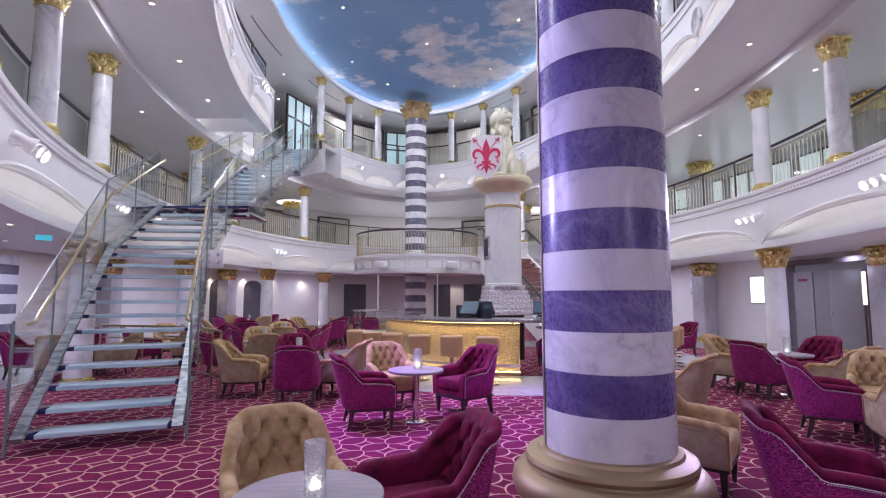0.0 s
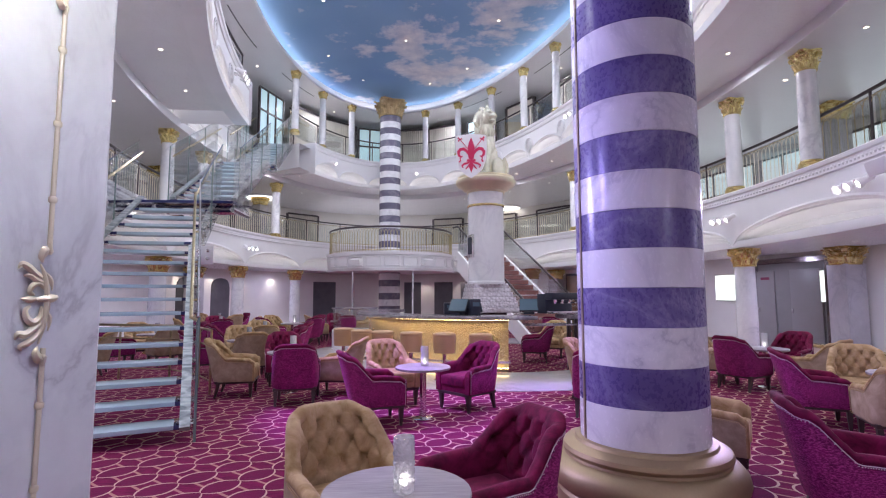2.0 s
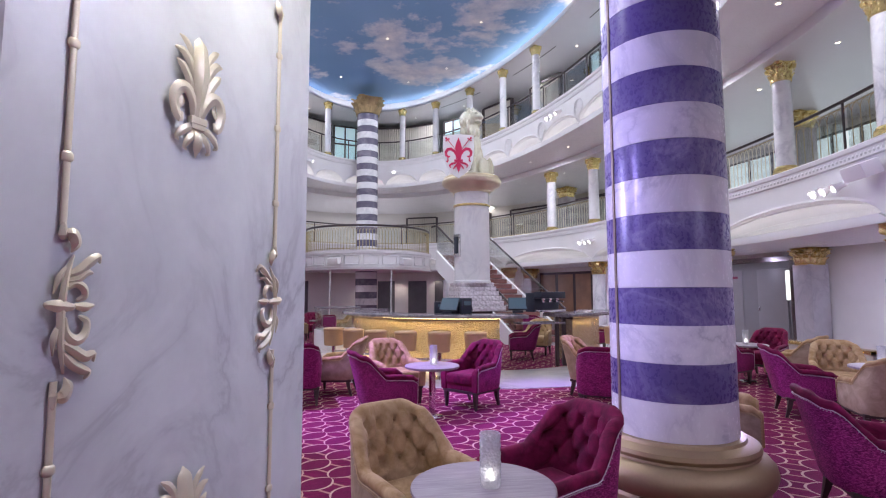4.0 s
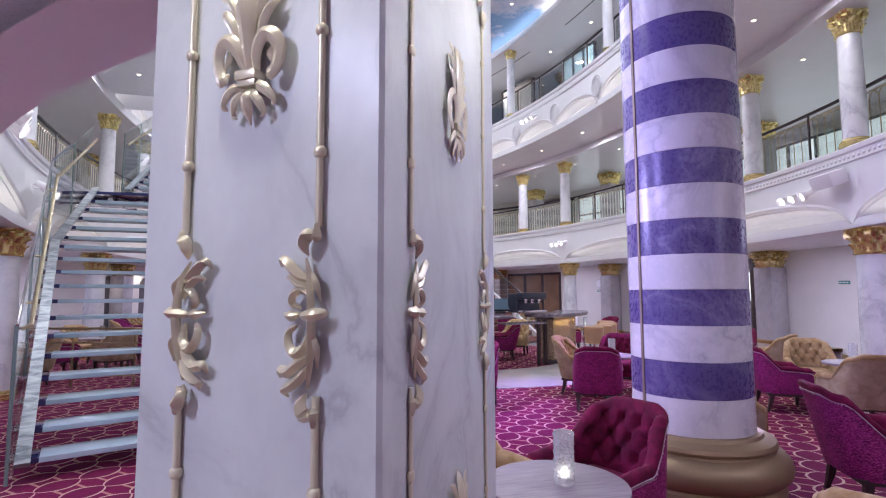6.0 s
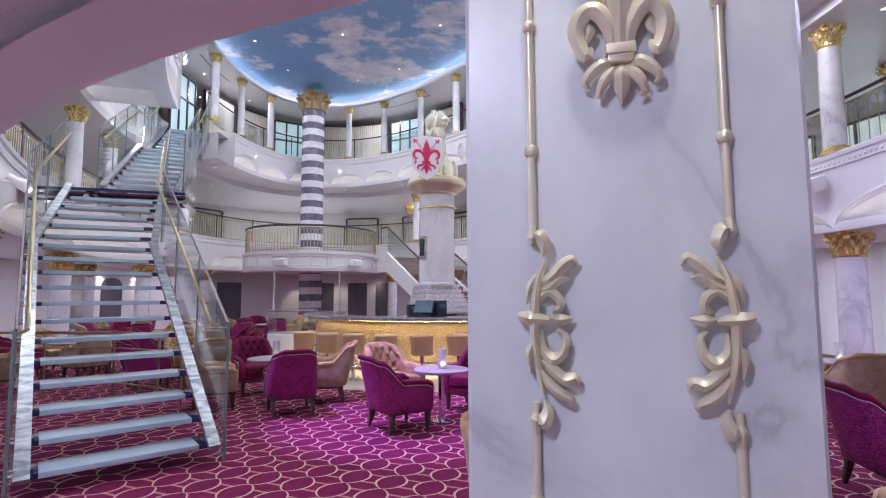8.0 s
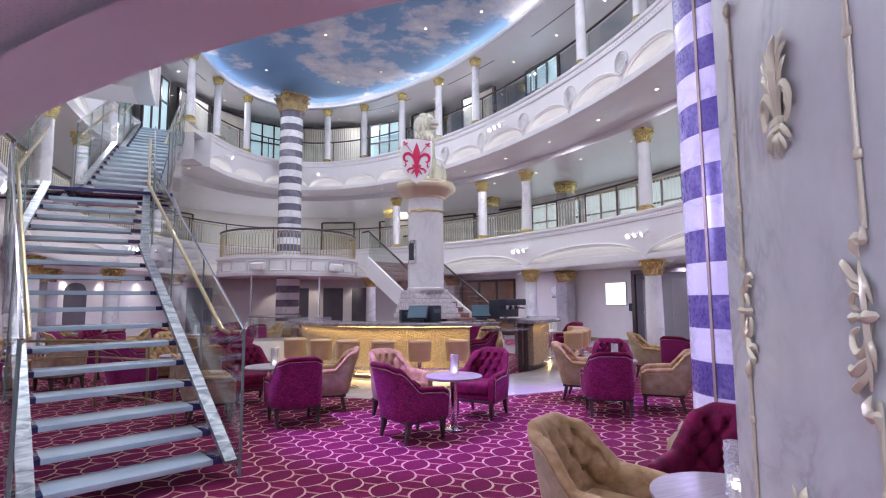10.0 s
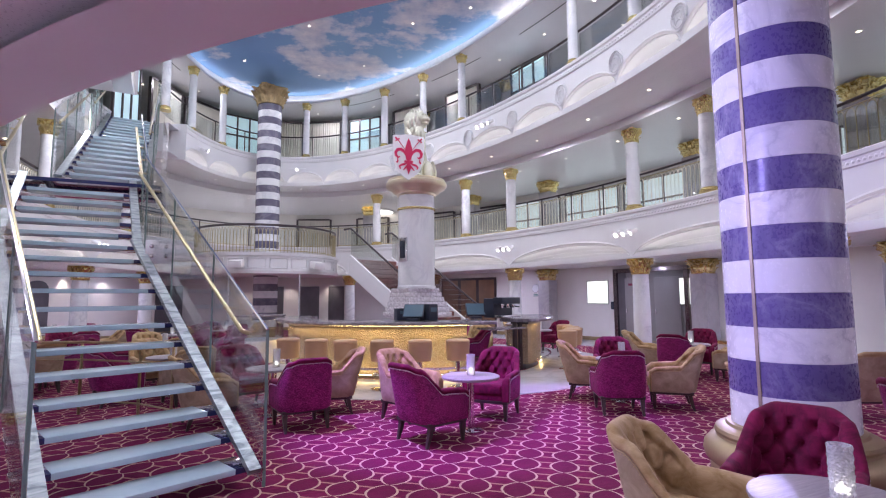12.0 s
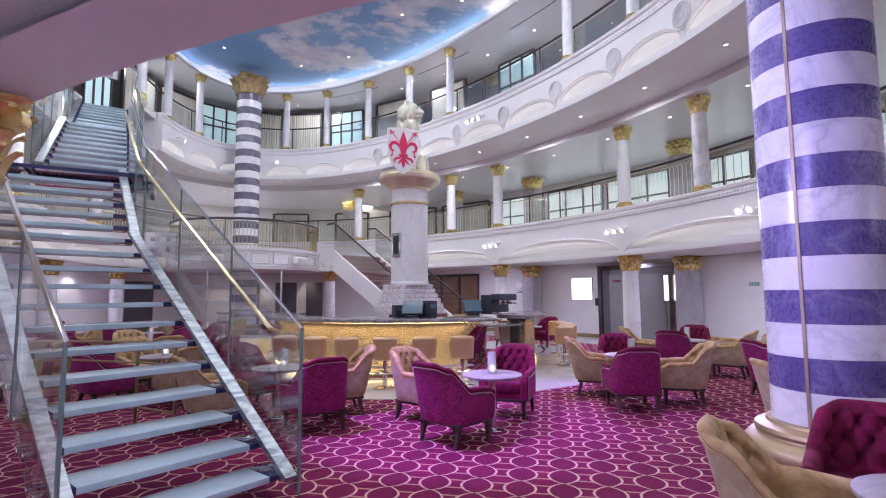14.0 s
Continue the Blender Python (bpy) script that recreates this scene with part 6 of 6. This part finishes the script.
for V, s in ((-2.4, 1), (2.4, 1), (-6.0, 1), (-2.4, -1), (-6.2, -1), (6.83, -1)):
    p = phi_of(V, B2, s)
    spot_cluster(rim(A2, B2, p, Z2A + 0.62, -0.03), rim_dir(A2, B2, p) + math.pi)
for V, s in ((1.0, 1), (0.3, -1), (8.2, -1), (9.3, 1)):
    p = phi_of(V, B3, s)
    spot_cluster(rim(A3 - 0.12, B3 - 0.12, p, Z3A + 0.62, -0.03), rim_dir(A3, B3, p) + math.pi, (-0.26, 0.0, 0.26) if V < 3 else (0.0,))

# ---- medallions on the upper deck front ----


def medallion():
    root = thing("medallion", Matrix.Identity(4), "white plaster medallion with a carved scroll", "medallion", "medallions")
    bm = bmesh.new()
    for r, w in ((0.25, 0.022), (0.19, 0.014)):
        tube(bm, [Vector((r * 0.82 * math.cos(2 * math.pi * i / 28), -0.012, r * math.sin(2 * math.pi * i / 28))) for i in range(28)], w, 6, True)
    part("rim", bm, "plaster", root)
    bm = bmesh.new()
    for k in (-1, 1):
        pts = [(k * (0.02 + 0.06 * math.cos(a)), -0.014, 0.05 + (0.10 - 0.006 * i) * math.sin(a)) for i, a in enumerate([-1.6 + 0.55 * j for j in range(8)])]
        taper(bm, pts, [0.016] * 8)
        taper(bm, [(0.0, -0.014, -0.02), (0.06 * k, -0.016, -0.07), (0.09 * k, -0.012, -0.12)], [0.012, 0.016, 0.005])
    part("scroll", bm, "plaster", root)
    return root


MED = medallion()
first = True
for V in (-7.3, -5.7, -3.9, -2.0, 0.0, 2.0, 3.9, 5.7):
    for s in (1, -1):
        p = phi_of(V, B3, s)
        if in_stairwell(p):
            continue
        at = rim(A3 - 0.12, B3 - 0.12, p, Z3A + 0.47, -0.004)
        m = Matrix.Translation(at) @ Matrix.Rotation(rim_dir(A3, B3, p) - math.pi / 2 + math.pi + math.pi, 4, "Z")
        if first:
            MED.matrix_basis = m
            first = False
        else:
            copy_thing(MED, m)

# ---- wall pilasters ----


def pilaster(z1, label, group):
    root = thing("pilaster", Matrix.Identity(4), label, "pilaster", group)
    bm = bmesh.new()
    box(bm, -0.25, 0.25, -0.25, 0.25, 0.16, z1 - 0.4, None, 0.015)
    part("shaft", bm, "greystone", root, "veined grey marble shaft")
    bm = bmesh.new()
    box(bm, -0.30, 0.30, -0.30, 0.30, 0.0, 0.10, None, 0.01)
    box(bm, -0.28, 0.28, -0.28, 0.28, 0.10, 0.17, None, 0.02)
    part("base", bm, "gold", root, "gilded base")
    bm = bmesh.new()
    capital(bm, 0.27, z1 - 0.42, z1, Matrix.Rotation(0, 4, "Z"), 12, 1.3)
    part("capital", bm, "gold", root, "gilded leaf capital", True, 50)
    return root


for z1, z, a, b, vs_, lab, grp in ((Z2A + 0.02, 0.0, 9.28, 14.9, (-7.2, -2.6, 3.4, 9.0), "square grey marble pilaster with a gilded capital by the wall", "lower pilasters"),
                                  (Z3A - DROP - (Z2B - 0.22), Z2B - 0.22, 9.15, 14.3, (-6.8, -2.64, 3.14, 6.8, 11.5), "square grey marble pilaster with a gilded capital on the middle deck", "middle pilasters"),
                                  (ZTOP - (Z3B - 0.22), Z3B - 0.22, 7.5, 12.2, (-4, 3.2, 7.5, 11.0), "square grey marble pilaster with a gilded capital on the upper deck", "upper pilasters")):
    proto = pilaster(z1, lab, grp)
    first = True
    for V in vs_:
        for s in (1, -1):
            p = phi_of(V, b, s)
            m = Matrix.Translation(rim(a, b, p, z)) @ Matrix.Rotation(rim_dir(a, b, p), 4, "Z")
            if first:
                proto.matrix_basis = m
                first = False
            else:
                copy_thing(proto, m)

# ---- doors, screens and signs on the lower walls ----


def wall_m(V, s, z, out=0.0, a=LOWA, b=LOWB):
    """On the lower wall: x along the wall, -y into the room."""
    p = phi_of(V, b, s)
    return Matrix.Translation(rim(a, b, p, z, -out)) @ Matrix.Rotation(rim_dir(a, b, p) - math.pi / 2, 4, "Z")


def lit_screen(V, w, h, z):
    root = thing("screen", wall_m(V, 1, z, 0.05), "bright white lit display screen on the cream wall", "screen", "screens")
    bm = bmesh.new()
    box(bm, -w / 2 - 0.02, w / 2 + 0.02, 0.0, 0.05, -h / 2 - 0.02, h / 2 + 0.02, None, 0.005)
    part("case", bm, "greydoor", root, "grey case")
    bm = bmesh.new()
    box(bm, -w / 2, w / 2, -0.006, 0.0, -h / 2, h / 2)
    part("panel", bm, "screen", root, "white glowing panel")


lit_screen(1.45, 0.84, 0.76, 1.66)
lit_screen(-2.02, 0.84, 0.76, 1.66)


def portal():
    root = thing("lift_lobby", wall_m(-0.62, 1, 0.0, 0.02), "dark framed recess with grey doors in the cream wall", "doorway", kind="structure")
    w, h = 1.22, 2.28
    bm = bmesh.new()
    for x0, x1, z0, z1 in ((-w - 0.14, -w, 0, h), (w, w + 0.14, 0, h), (-w - 0.14, w + 0.14, h, h + 0.14)):
        box(bm, x0, x1, -0.14, 0.1, z0, z1, None, 0.01)
    part("frame", bm, "bronzed", root, "polished dark bronze frame", False)
    bm = bmesh.new()
    box(bm, -w, w, -0.02, 0.0, 0, h)
    part("back_panel", bm, "greydoor", root, "grey panel")
    for x0, x1 in ((-0.95, -0.35), (0.15, 1.05)):
        bm = bmesh.new()
        box(bm, x0, x1, -0.055, -0.022, 0.02, 2.1, None, 0.006)
        door = part("door", bm, "greydoor2", root, "grey door leaf")
        bm = bmesh.new()
        box(bm, x0 + 0.05, x0 + 0.08, -0.10, -0.055, 0.98, 1.10, None, 0.006)
        part("handle", bm, "chrome", door, "steel handle")
    bm = bmesh.new()
    box(bm, -0.80, -0.50, -0.062, -0.056, 1.86, 1.93)
    part("sign", bm, "button", root, "small dark red sign")
    bm = bmesh.new()
    box(bm, -w, -w + 0.30, -0.05, -0.022, 0, h)
    part("side_panel", bm, "dark", root, "dark side panel")


M["bronzed"] = plain("dark_bronze", (0.20, 0.17, 0.17), 0.18, 0.9, 0.2, 5, 0.02)
M["greydoor2"] = plain("door_grey", (0.24, 0.22, 0.22), 0.35, 0, 0.08, 5, 0.02)
portal()

root = thing("wall_clock", wall_m(4.2, 1, 1.84, 0.03), "round white wall clock", "clock")
bm = bmesh.new()
lathe(bm, [(0.17, 0.0), (0.17, 0.03), (0.155, 0.04)], 28, Matrix.Rotation(math.pi / 2, 4, "X"))
part("case", bm, "chrome", root, "steel case")
bm = bmesh.new()
lathe(bm, [(0.15, 0.041), (0.15, 0.043)], 28, Matrix.Rotation(math.pi / 2, 4, "X"))
part("dial", bm, "white", root, "white dial")
M["signgreen"] = plain("sign_green", (0.06, 0.24, 0.17), 0.4, 0, 0.1)
for V, s, z in ((4.2, 1, 1.58), (-4.3, 1, 1.72)):
    root = thing("safety_sign", wall_m(V, s, z, 0.02), "small green safety sign on the wall", "sign", "safety signs")
    bm = bmesh.new()
    box(bm, -0.13, 0.13, -0.012, 0.0, -0.04, 0.04)
    part("plate", bm, "signgreen", root)
    bm = bmesh.new()
    for x0, x1 in ((-0.11, -0.05), (-0.03, 0.03), (0.05, 0.10)):
        box(bm, x0, x1, -0.015, -0.012, -0.012, 0.012)
    part("lettering", bm, "white", root, "white lettering bars")
root = thing("wall_phone", wall_m(0.78, 1, 1.22, 0.02), "black wall telephone beside the doorway", "telephone")
bm = bmesh.new()
box(bm, -0.09, 0.09, -0.09, 0.0, -0.14, 0.12, None, 0.015)
part("body", bm, "black", root)
bm = bmesh.new()
box(bm, -0.07, -0.02, -0.13, -0.09, -0.12, 0.12, None, 0.012)
part("handset", bm, "black", root, "black handset")

M["brown"] = plain("brown_wood", (0.24, 0.13, 0.07), 0.4, 0, 0.3, 6, 0.04)
# brown panelled wall beyond the stair
for V in (6.6, 7.5, 8.4):
    root = thing("wall_panel", wall_m(V, 1, 0.0, 0.03), "brown wooden wall panel with a dark frame", "wall panel", "wooden panels")
    bm = bmesh.new()
    box(bm, -0.48, 0.48, -0.03, 0.02, 0.0, 2.35)
    part("frame", bm, "darkwood", root, "dark wooden frame")
    bm = bmesh.new()
    box(bm, -0.40, 0.40, -0.045, -0.03, 0.12, 2.25, None, 0.008)
    part("panel", bm, "brown", root, "brown wooden panel")

# gold skirting along the lower wall
bm = bmesh.new()
for rr, z0, z1 in ((0.03, 0.0, 0.10), (0.045, 0.10, 0.125)):
    ring_sheet(bm, LOWA - rr, LOWB - rr, LOWA - rr, LOWB - rr, z0, 128, z1)
    ring_sheet(bm, LOWA - rr, LOWB - rr, LOWA, LOWB, z1, 128)
structure(finish("baseboard", bm, "baseGold"), "gilded skirting", "baseboard")
# wall washers' scallops come from small lamps above the wall at the far left
for V in (8.6, 10.2, 11.6, 12.9):
    p = phi_of(V, LOWB, -1)
    q = rim(LOWA, LOWB, p, Z2A - 0.05, -0.22)
    lamp("SPOT", "wall_washer_lamp", q, 40, 0.03, (1.0, 0.9, 0.82), q + Vector((0, 0, -1)) + (rim(LOWA, LOWB, p) - rim(LOWA, LOWB, p, 0, -0.22)) * 0.6, 70)
for U, V in ((0.6, 14.4), (2.4, 14.1), (4.2, 13.2)):
    p = W(U, V, Z2A - 0.05)
    lamp("SPOT", "wall_washer_lamp", p, 40, 0.03, (1.0, 0.9, 0.82), p + Vector((0, 0.3, -1)), 70)
# doorways in the far walls: dark slabs stand in for the shade inside
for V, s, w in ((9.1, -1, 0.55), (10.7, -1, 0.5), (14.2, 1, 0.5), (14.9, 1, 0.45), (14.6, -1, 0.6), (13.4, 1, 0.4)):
    root = thing("doorway", wall_m(V, s, 0.0, 0.01), "far doorway, its inner shade put in as a dark slab", "doorway", "far doorways")
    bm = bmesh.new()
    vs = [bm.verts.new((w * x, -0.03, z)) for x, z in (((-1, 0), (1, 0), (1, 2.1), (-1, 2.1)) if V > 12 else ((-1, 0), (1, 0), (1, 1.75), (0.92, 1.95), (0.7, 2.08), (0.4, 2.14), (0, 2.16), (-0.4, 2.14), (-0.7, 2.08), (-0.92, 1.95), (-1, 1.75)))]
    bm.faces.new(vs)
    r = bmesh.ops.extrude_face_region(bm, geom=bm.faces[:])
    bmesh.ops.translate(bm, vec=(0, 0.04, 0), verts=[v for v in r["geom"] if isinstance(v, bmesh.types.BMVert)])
    part("opening_shade", bm, "dark", root, "", False)

# ---- machines on the bar ----


def terminal(a, r, turn):
    p = Vector((BC.x + r * math.cos(radians(a)), BC.y + r * math.sin(radians(a)), 1.07))
    root = thing("till_screen", Matrix.Translation(p) @ Matrix.Rotation(radians(turn), 4, "Z"), "black till with a tilted touch screen on the bar", "till", "tills")
    bm = bmesh.new()
    box(bm, -0.11, 0.11, -0.12, 0.12, 0.0, 0.05, None, 0.012)
    box(bm, -0.04, 0.04, 0.0, 0.05, 0.04, 0.20, None, 0.01)
    part("stand", bm, "black", root, "black stand")
    tilt = Matrix.Translation((0, 0.02, 0.19)) @ Matrix.Rotation(radians(-35), 4, "X")
    bm = bmesh.new()
    box(bm, -0.20, 0.20, -0.015, 0.03, -0.15, 0.15, tilt, 0.008)
    part("housing", bm, "black", root, "black housing")
    bm = bmesh.new()
    box(bm, -0.185, 0.185, -0.019, -0.015, -0.135, 0.135, tilt)
    part("display", bm, "display", root, "pale blue display")


M["display"] = plain("screen_glass", (0.10, 0.16, 0.20), 0.12, 0.0, 0.1, 3, 0.0, 0.6)
terminal(247, 2.75, -35)
terminal(252, 2.45, 150)
terminal(281, 2.3, -15)
for a, r, w, h, t in ((254, 2.75, 0.10, 0.32, 10), (251, 2.6, 0.22, 0.26, -20), (243, 2.5, 0.2, 0.24, 0)):
    p = Vector((BC.x + r * math.cos(radians(a)), BC.y + r * math.sin(radians(a)), 1.07))
    root = thing("printer", Matrix.Translation(p) @ Matrix.Rotation(radians(t), 4, "Z"), "dark blue-black box machine on the bar", "machine", "bar machines")
    bm = bmesh.new()
    box(bm, -w, w, -0.1, 0.1, 0, h, None, 0.02)
    part("body", bm, "black", root)
    bm = bmesh.new()
    box(bm, -w * 0.7, w * 0.7, -0.104, -0.1, h * 0.55, h * 0.8)
    part("slot", bm, "display", root, "dark glossy front")
p = Vector((BC.x + 2.6 * math.cos(radians(293)), BC.y + 2.6 * math.sin(radians(293)), 1.07))
root = thing("espresso_machine", Matrix.Translation(p) @ Matrix.Rotation(radians(25), 4, "Z"), "black espresso machine on the bar", "coffee machine")
bm = bmesh.new()
box(bm, -0.36, 0.36, -0.02, 0.24, 0.02, 0.42, None, 0.02)
box(bm, -0.36, 0.36, -0.22, 0.0, 0.30, 0.44, None, 0.02)
part("body", bm, "black", root, "black body")
bm = bmesh.new()
box(bm, -0.34, 0.34, -0.24, 0.0, 0.02, 0.07, None, 0.008)
part("drip_tray", bm, "chrome", root, "steel drip tray")
for x in (-0.2, 0.0, 0.2):
    bm = bmesh.new()
    lathe(bm, [(0.03, 0.22), (0.04, 0.24), (0.04, 0.30)], 12, Matrix.Translation((x, -0.12, 0)))
    tube(bm, [(x, -0.14, 0.25), (x, -0.30, 0.24)], 0.014, 6)
    part("brew_head", bm, "chrome", root, "steel brew head")

# ---- round glass display by the bar ----
root = thing("display_case", Matrix.Translation((-1.9, 14.4, 0)), "round glass screen on a white drum beside the bar", "display case")
bm = bmesh.new()
lathe(bm, [(0.62, 0.0), (0.62, 0.5), (0.60, 0.52)], 40)
part("drum", bm, "white", root, "white drum")
bm = bmesh.new()
rows = [[Vector((0.60 * math.cos(2 * math.pi * i / 40), 0.60 * math.sin(2 * math.pi * i / 40), z)) for i in range(40)] for z in (0.52, 1.08)]
grid(bm, rows, True)
part("glass", bm, "rail_pane", root, "clear curved glass")
bm = bmesh.new()
lathe(bm, [(0.63, 1.08), (0.64, 1.10), (0.63, 1.12), (0.5, 1.12)], 40)
part("top", bm, "counter", root, "dark stone top")

# ---- brass barrier under the stair ----


def barrier(pts):
    root = thing("barrier", Matrix.Translation(pts[0]), "low brass barrier rail with posts beside the stair", "barrier", "brass barriers")
    o = Vector(pts[0])
    for z in (0.95, 0.72, 0.2):
        bm = bmesh.new()
        tube(bm, [Vector(p) - o + Vector((0, 0, z)) for p in pts], 0.02 if z > 0.9 else 0.012, 8)
        part("rail", bm, "brass", root, "brass rail")
    for a, b in zip(pts, pts[1:]):
        k = max(1, int((Vector(b) - Vector(a)).length / 0.9))
        for i in range(k + 1):
            bm = bmesh.new()
            tube(bm, [Vector(a).lerp(Vector(b), i / k) - o + Vector((0, 0, 0.004)), Vector(a).lerp(Vector(b), i / k) - o + Vector((0, 0, 0.95))], 0.018, 8)
            part("post", bm, "brass", root, "brass post")


barrier([(-3.45, 8.0, 0), (-3.85, 8.6, 0), (-4.6, 9.3, 0), (-6.6, 9.9, 0)])

# ---- windows and curtains behind the decks ----


def deck_window(V, s, z, h, a, b, w, kind):
    """kind: bright window, or drawn curtains with a dark frame."""
    m = wall_m(V, s, z, 0.06, a, b)
    if kind in ("bright", "pale"):
        root = thing("window", m, "tall bright window with dark mullions on the deck", "window", "deck windows", "structure")
        bm = bmesh.new()
        for x in (-w / 2, -w / 6, w / 6, w / 2):
            box(bm, x - 0.03, x + 0.03, -0.05, 0.03, 0, h)
        for zz in (0, h * 0.62, h):
            box(bm, -w / 2, w / 2, -0.045, 0.03, zz - 0.03, zz + 0.03)
        part("window_frame", bm, "darkrail", root, "dark frame", False)
        for i in range(3):
            bm = bmesh.new()
            box(bm, -w / 2 + w / 3 * i + 0.03, -w / 2 + w / 3 * (i + 1) - 0.03, -0.006, 0.0, 0.03, h - 0.03)
            part("pane", bm, "window" if kind == "bright" else "dimwindow", root, "daylit pane")
    else:
        root = thing("curtain", m, "pale pleated curtain between dark frames on the deck", "curtain", "deck curtains")
        bm = bmesh.new()
        n = 72
        rows = [[Vector((-w / 2 + w * i / n, -0.05 + 0.035 * math.sin(i * 1.35 + V), zz)) for i in range(n + 1)] for zz in (0.02, h * 0.5, h)]
        grid(bm, rows)
        part("drape", bm, "curtain", root)
        bm = bmesh.new()
        for x in (-w / 2 - 0.05, w / 2 + 0.05):
            box(bm, x - 0.045, x + 0.045, -0.10, 0.02, 0, h + 0.05)
        box(bm, -w / 2, w / 2, -0.10, 0.02, h, h + 0.08)
        part("frame", bm, "darkrail", root, "dark frame", False)


# bright windows on the left and upper deck are added to lighten the soffits
for V in (-10.5, -8.0, -5.4, -2.8, -0.2, 2.4, 5.0, 7.6, 10.2):
    deck_window(V, 1, Z2B - 0.2, 2.0, OUTA, OUTB, 2.35, "bright" if V not in (7.6, 10.2) else "curtain")
    deck_window(V, -1, Z2B - 0.2, 2.0, OUTA, OUTB, 1.9, "curtain" if V not in (-2.8,) else "bright")
    if V < 0:
        deck_window(V, 1, Z3B - 0.2, 1.9, OUTA, OUTB, 1.9, "bright" if V in (-8.0, -2.8) else "curtain")
        deck_window(V, -1, Z3B - 0.2, 1.9, OUTA, OUTB, 1.9, "bright" if V == -5.4 else "curtain")
# glazed and curtained screens close behind the rail at the far end of the upper deck
for i, deg in enumerate((6, 22, 37, 51, 65, 79, 94, 109, 123, 137)):
    q = radians(deg)
    deck_window((B3 + 1.7) * math.sin(q), 1 if deg < 90 else -1, Z3B - 0.2, 2.15, A3 + 1.7, B3 + 1.7, 1.5, "curtain" if i % 3 else "pale")
for V in (12.9, 14.9):
    for s in (1, -1):
        deck_window(V, s, Z2B - 0.2, 2.0, OUTA, OUTB, 1.6, "curtain")

# ---- round ceiling lights at the far end of the middle deck ----
for U, V in ((6.2, 12.1), (-5.4, 11.6)):
    root = thing("ceiling_light", Matrix.Translation(W(U, V, Z3A - DROP)), "large round white ceiling light under the upper deck", "ceiling light", "round ceiling lights")
    bm = bmesh.new()
    lathe(bm, [(0.74, 0.0), (0.74, -0.06), (0.70, -0.07)], 40)
    part("rim", bm, "white", root, "white rim")
    bm = bmesh.new()
    lathe(bm, [(0.69, -0.068), (0.69, -0.074)], 40)
    part("diffuser", bm, "disc", root, "glowing diffuser")

# ---- banded wall panel and hanging exit sign on the left side ----
root = thing("banded_panel", wall_m(-0.6, -1, 0.0, 0.03), "wall panel banded in pale and dark grey stone", "wall panel")
for i in range(11):
    bm = bmesh.new()
    box(bm, -1.2, 1.2, -0.02, 0.02, 0.05 + i * 0.215, 0.05 + (i + 1) * 0.215 - 0.004, None, 0.002)
    part("band", bm, "marble" if i % 2 == 0 else "greyband", root)
root = thing("exit_sign", Matrix.Translation((-6.0, 7.6, 2.38)) @ Matrix.Rotation(radians(35), 4, "Z"), "small blue-green lit exit sign hanging under the deck", "sign")
bm = bmesh.new()
box(bm, -0.10, 0.10, -0.012, 0.012, -0.04, 0.04, None, 0.004)
part("plate", bm, "exit", root, "lit plate")
bm = bmesh.new()
tube(bm, [(-0.1, 0, 0.06), (-0.1, 0, 0.16)], 0.006, 5)
tube(bm, [(0.1, 0, 0.06), (0.1, 0, 0.16)], 0.006, 5)
part("hanger", bm, "chrome", root, "thin hangers")

# ---- low gold-capped wall between the columns on the door side ----
root = thing("low_wall", Matrix.Identity(4), "low beige wall with a gilded cap between the columns", "low wall", kind="structure")
p0, p1 = phi_of(-5.6, 12.4, 1), phi_of(-2.9, 12.4, 1)
bm = bmesh.new()
grid(bm, [[rim(7.35, 12.4, p0 + (p1 - p0) * i / 16, z, o) for i in range(17)] for z, o in ((0, 0), (0.44, 0), (0.44, 0.16), (0, 0.16))])
part("body", bm, "wall", root, "beige face")
bm = bmesh.new()
grid(bm, [[rim(7.35, 12.4, p0 + (p1 - p0) * i / 16, z, o) for i in range(17)] for z, o in ((0.44, -0.03), (0.50, -0.03), (0.50, 0.19), (0.44, 0.19), (0.44, -0.03))])
part("cap", bm, "gold", root, "gilded cap")

# ---- dark air slots in the upper ceiling ----
for s in (1, -1):
    for v0, v1, o in ((-6.5, -4.2, 0.75), (-2.6, 0.4, 0.8), (2.2, 4.6, 0.8), (6.4, 8.4, 0.75)):
        q0, q1 = phi_of(v0, BD + o, s), phi_of(v1, BD + o, s)
        root = thing("air_slot", Matrix.Translation(rim(AD + o, BD + o, q0, ZTOP)), "thin dark air slot in the white ceiling", "air vent", "air slots")
        off = Matrix.Translation(-rim(AD + o, BD + o, q0, ZTOP))
        bm = bmesh.new()
        grid(bm, [[off @ rim(AD + o, BD + o, q0 + (q1 - q0) * i / 14, ZTOP + z, w) for i in range(15)] for z, w in ((-0.004, -0.02), (-0.006, 0.0), (-0.004, 0.02))])
        part("slot", bm, "dark", root)
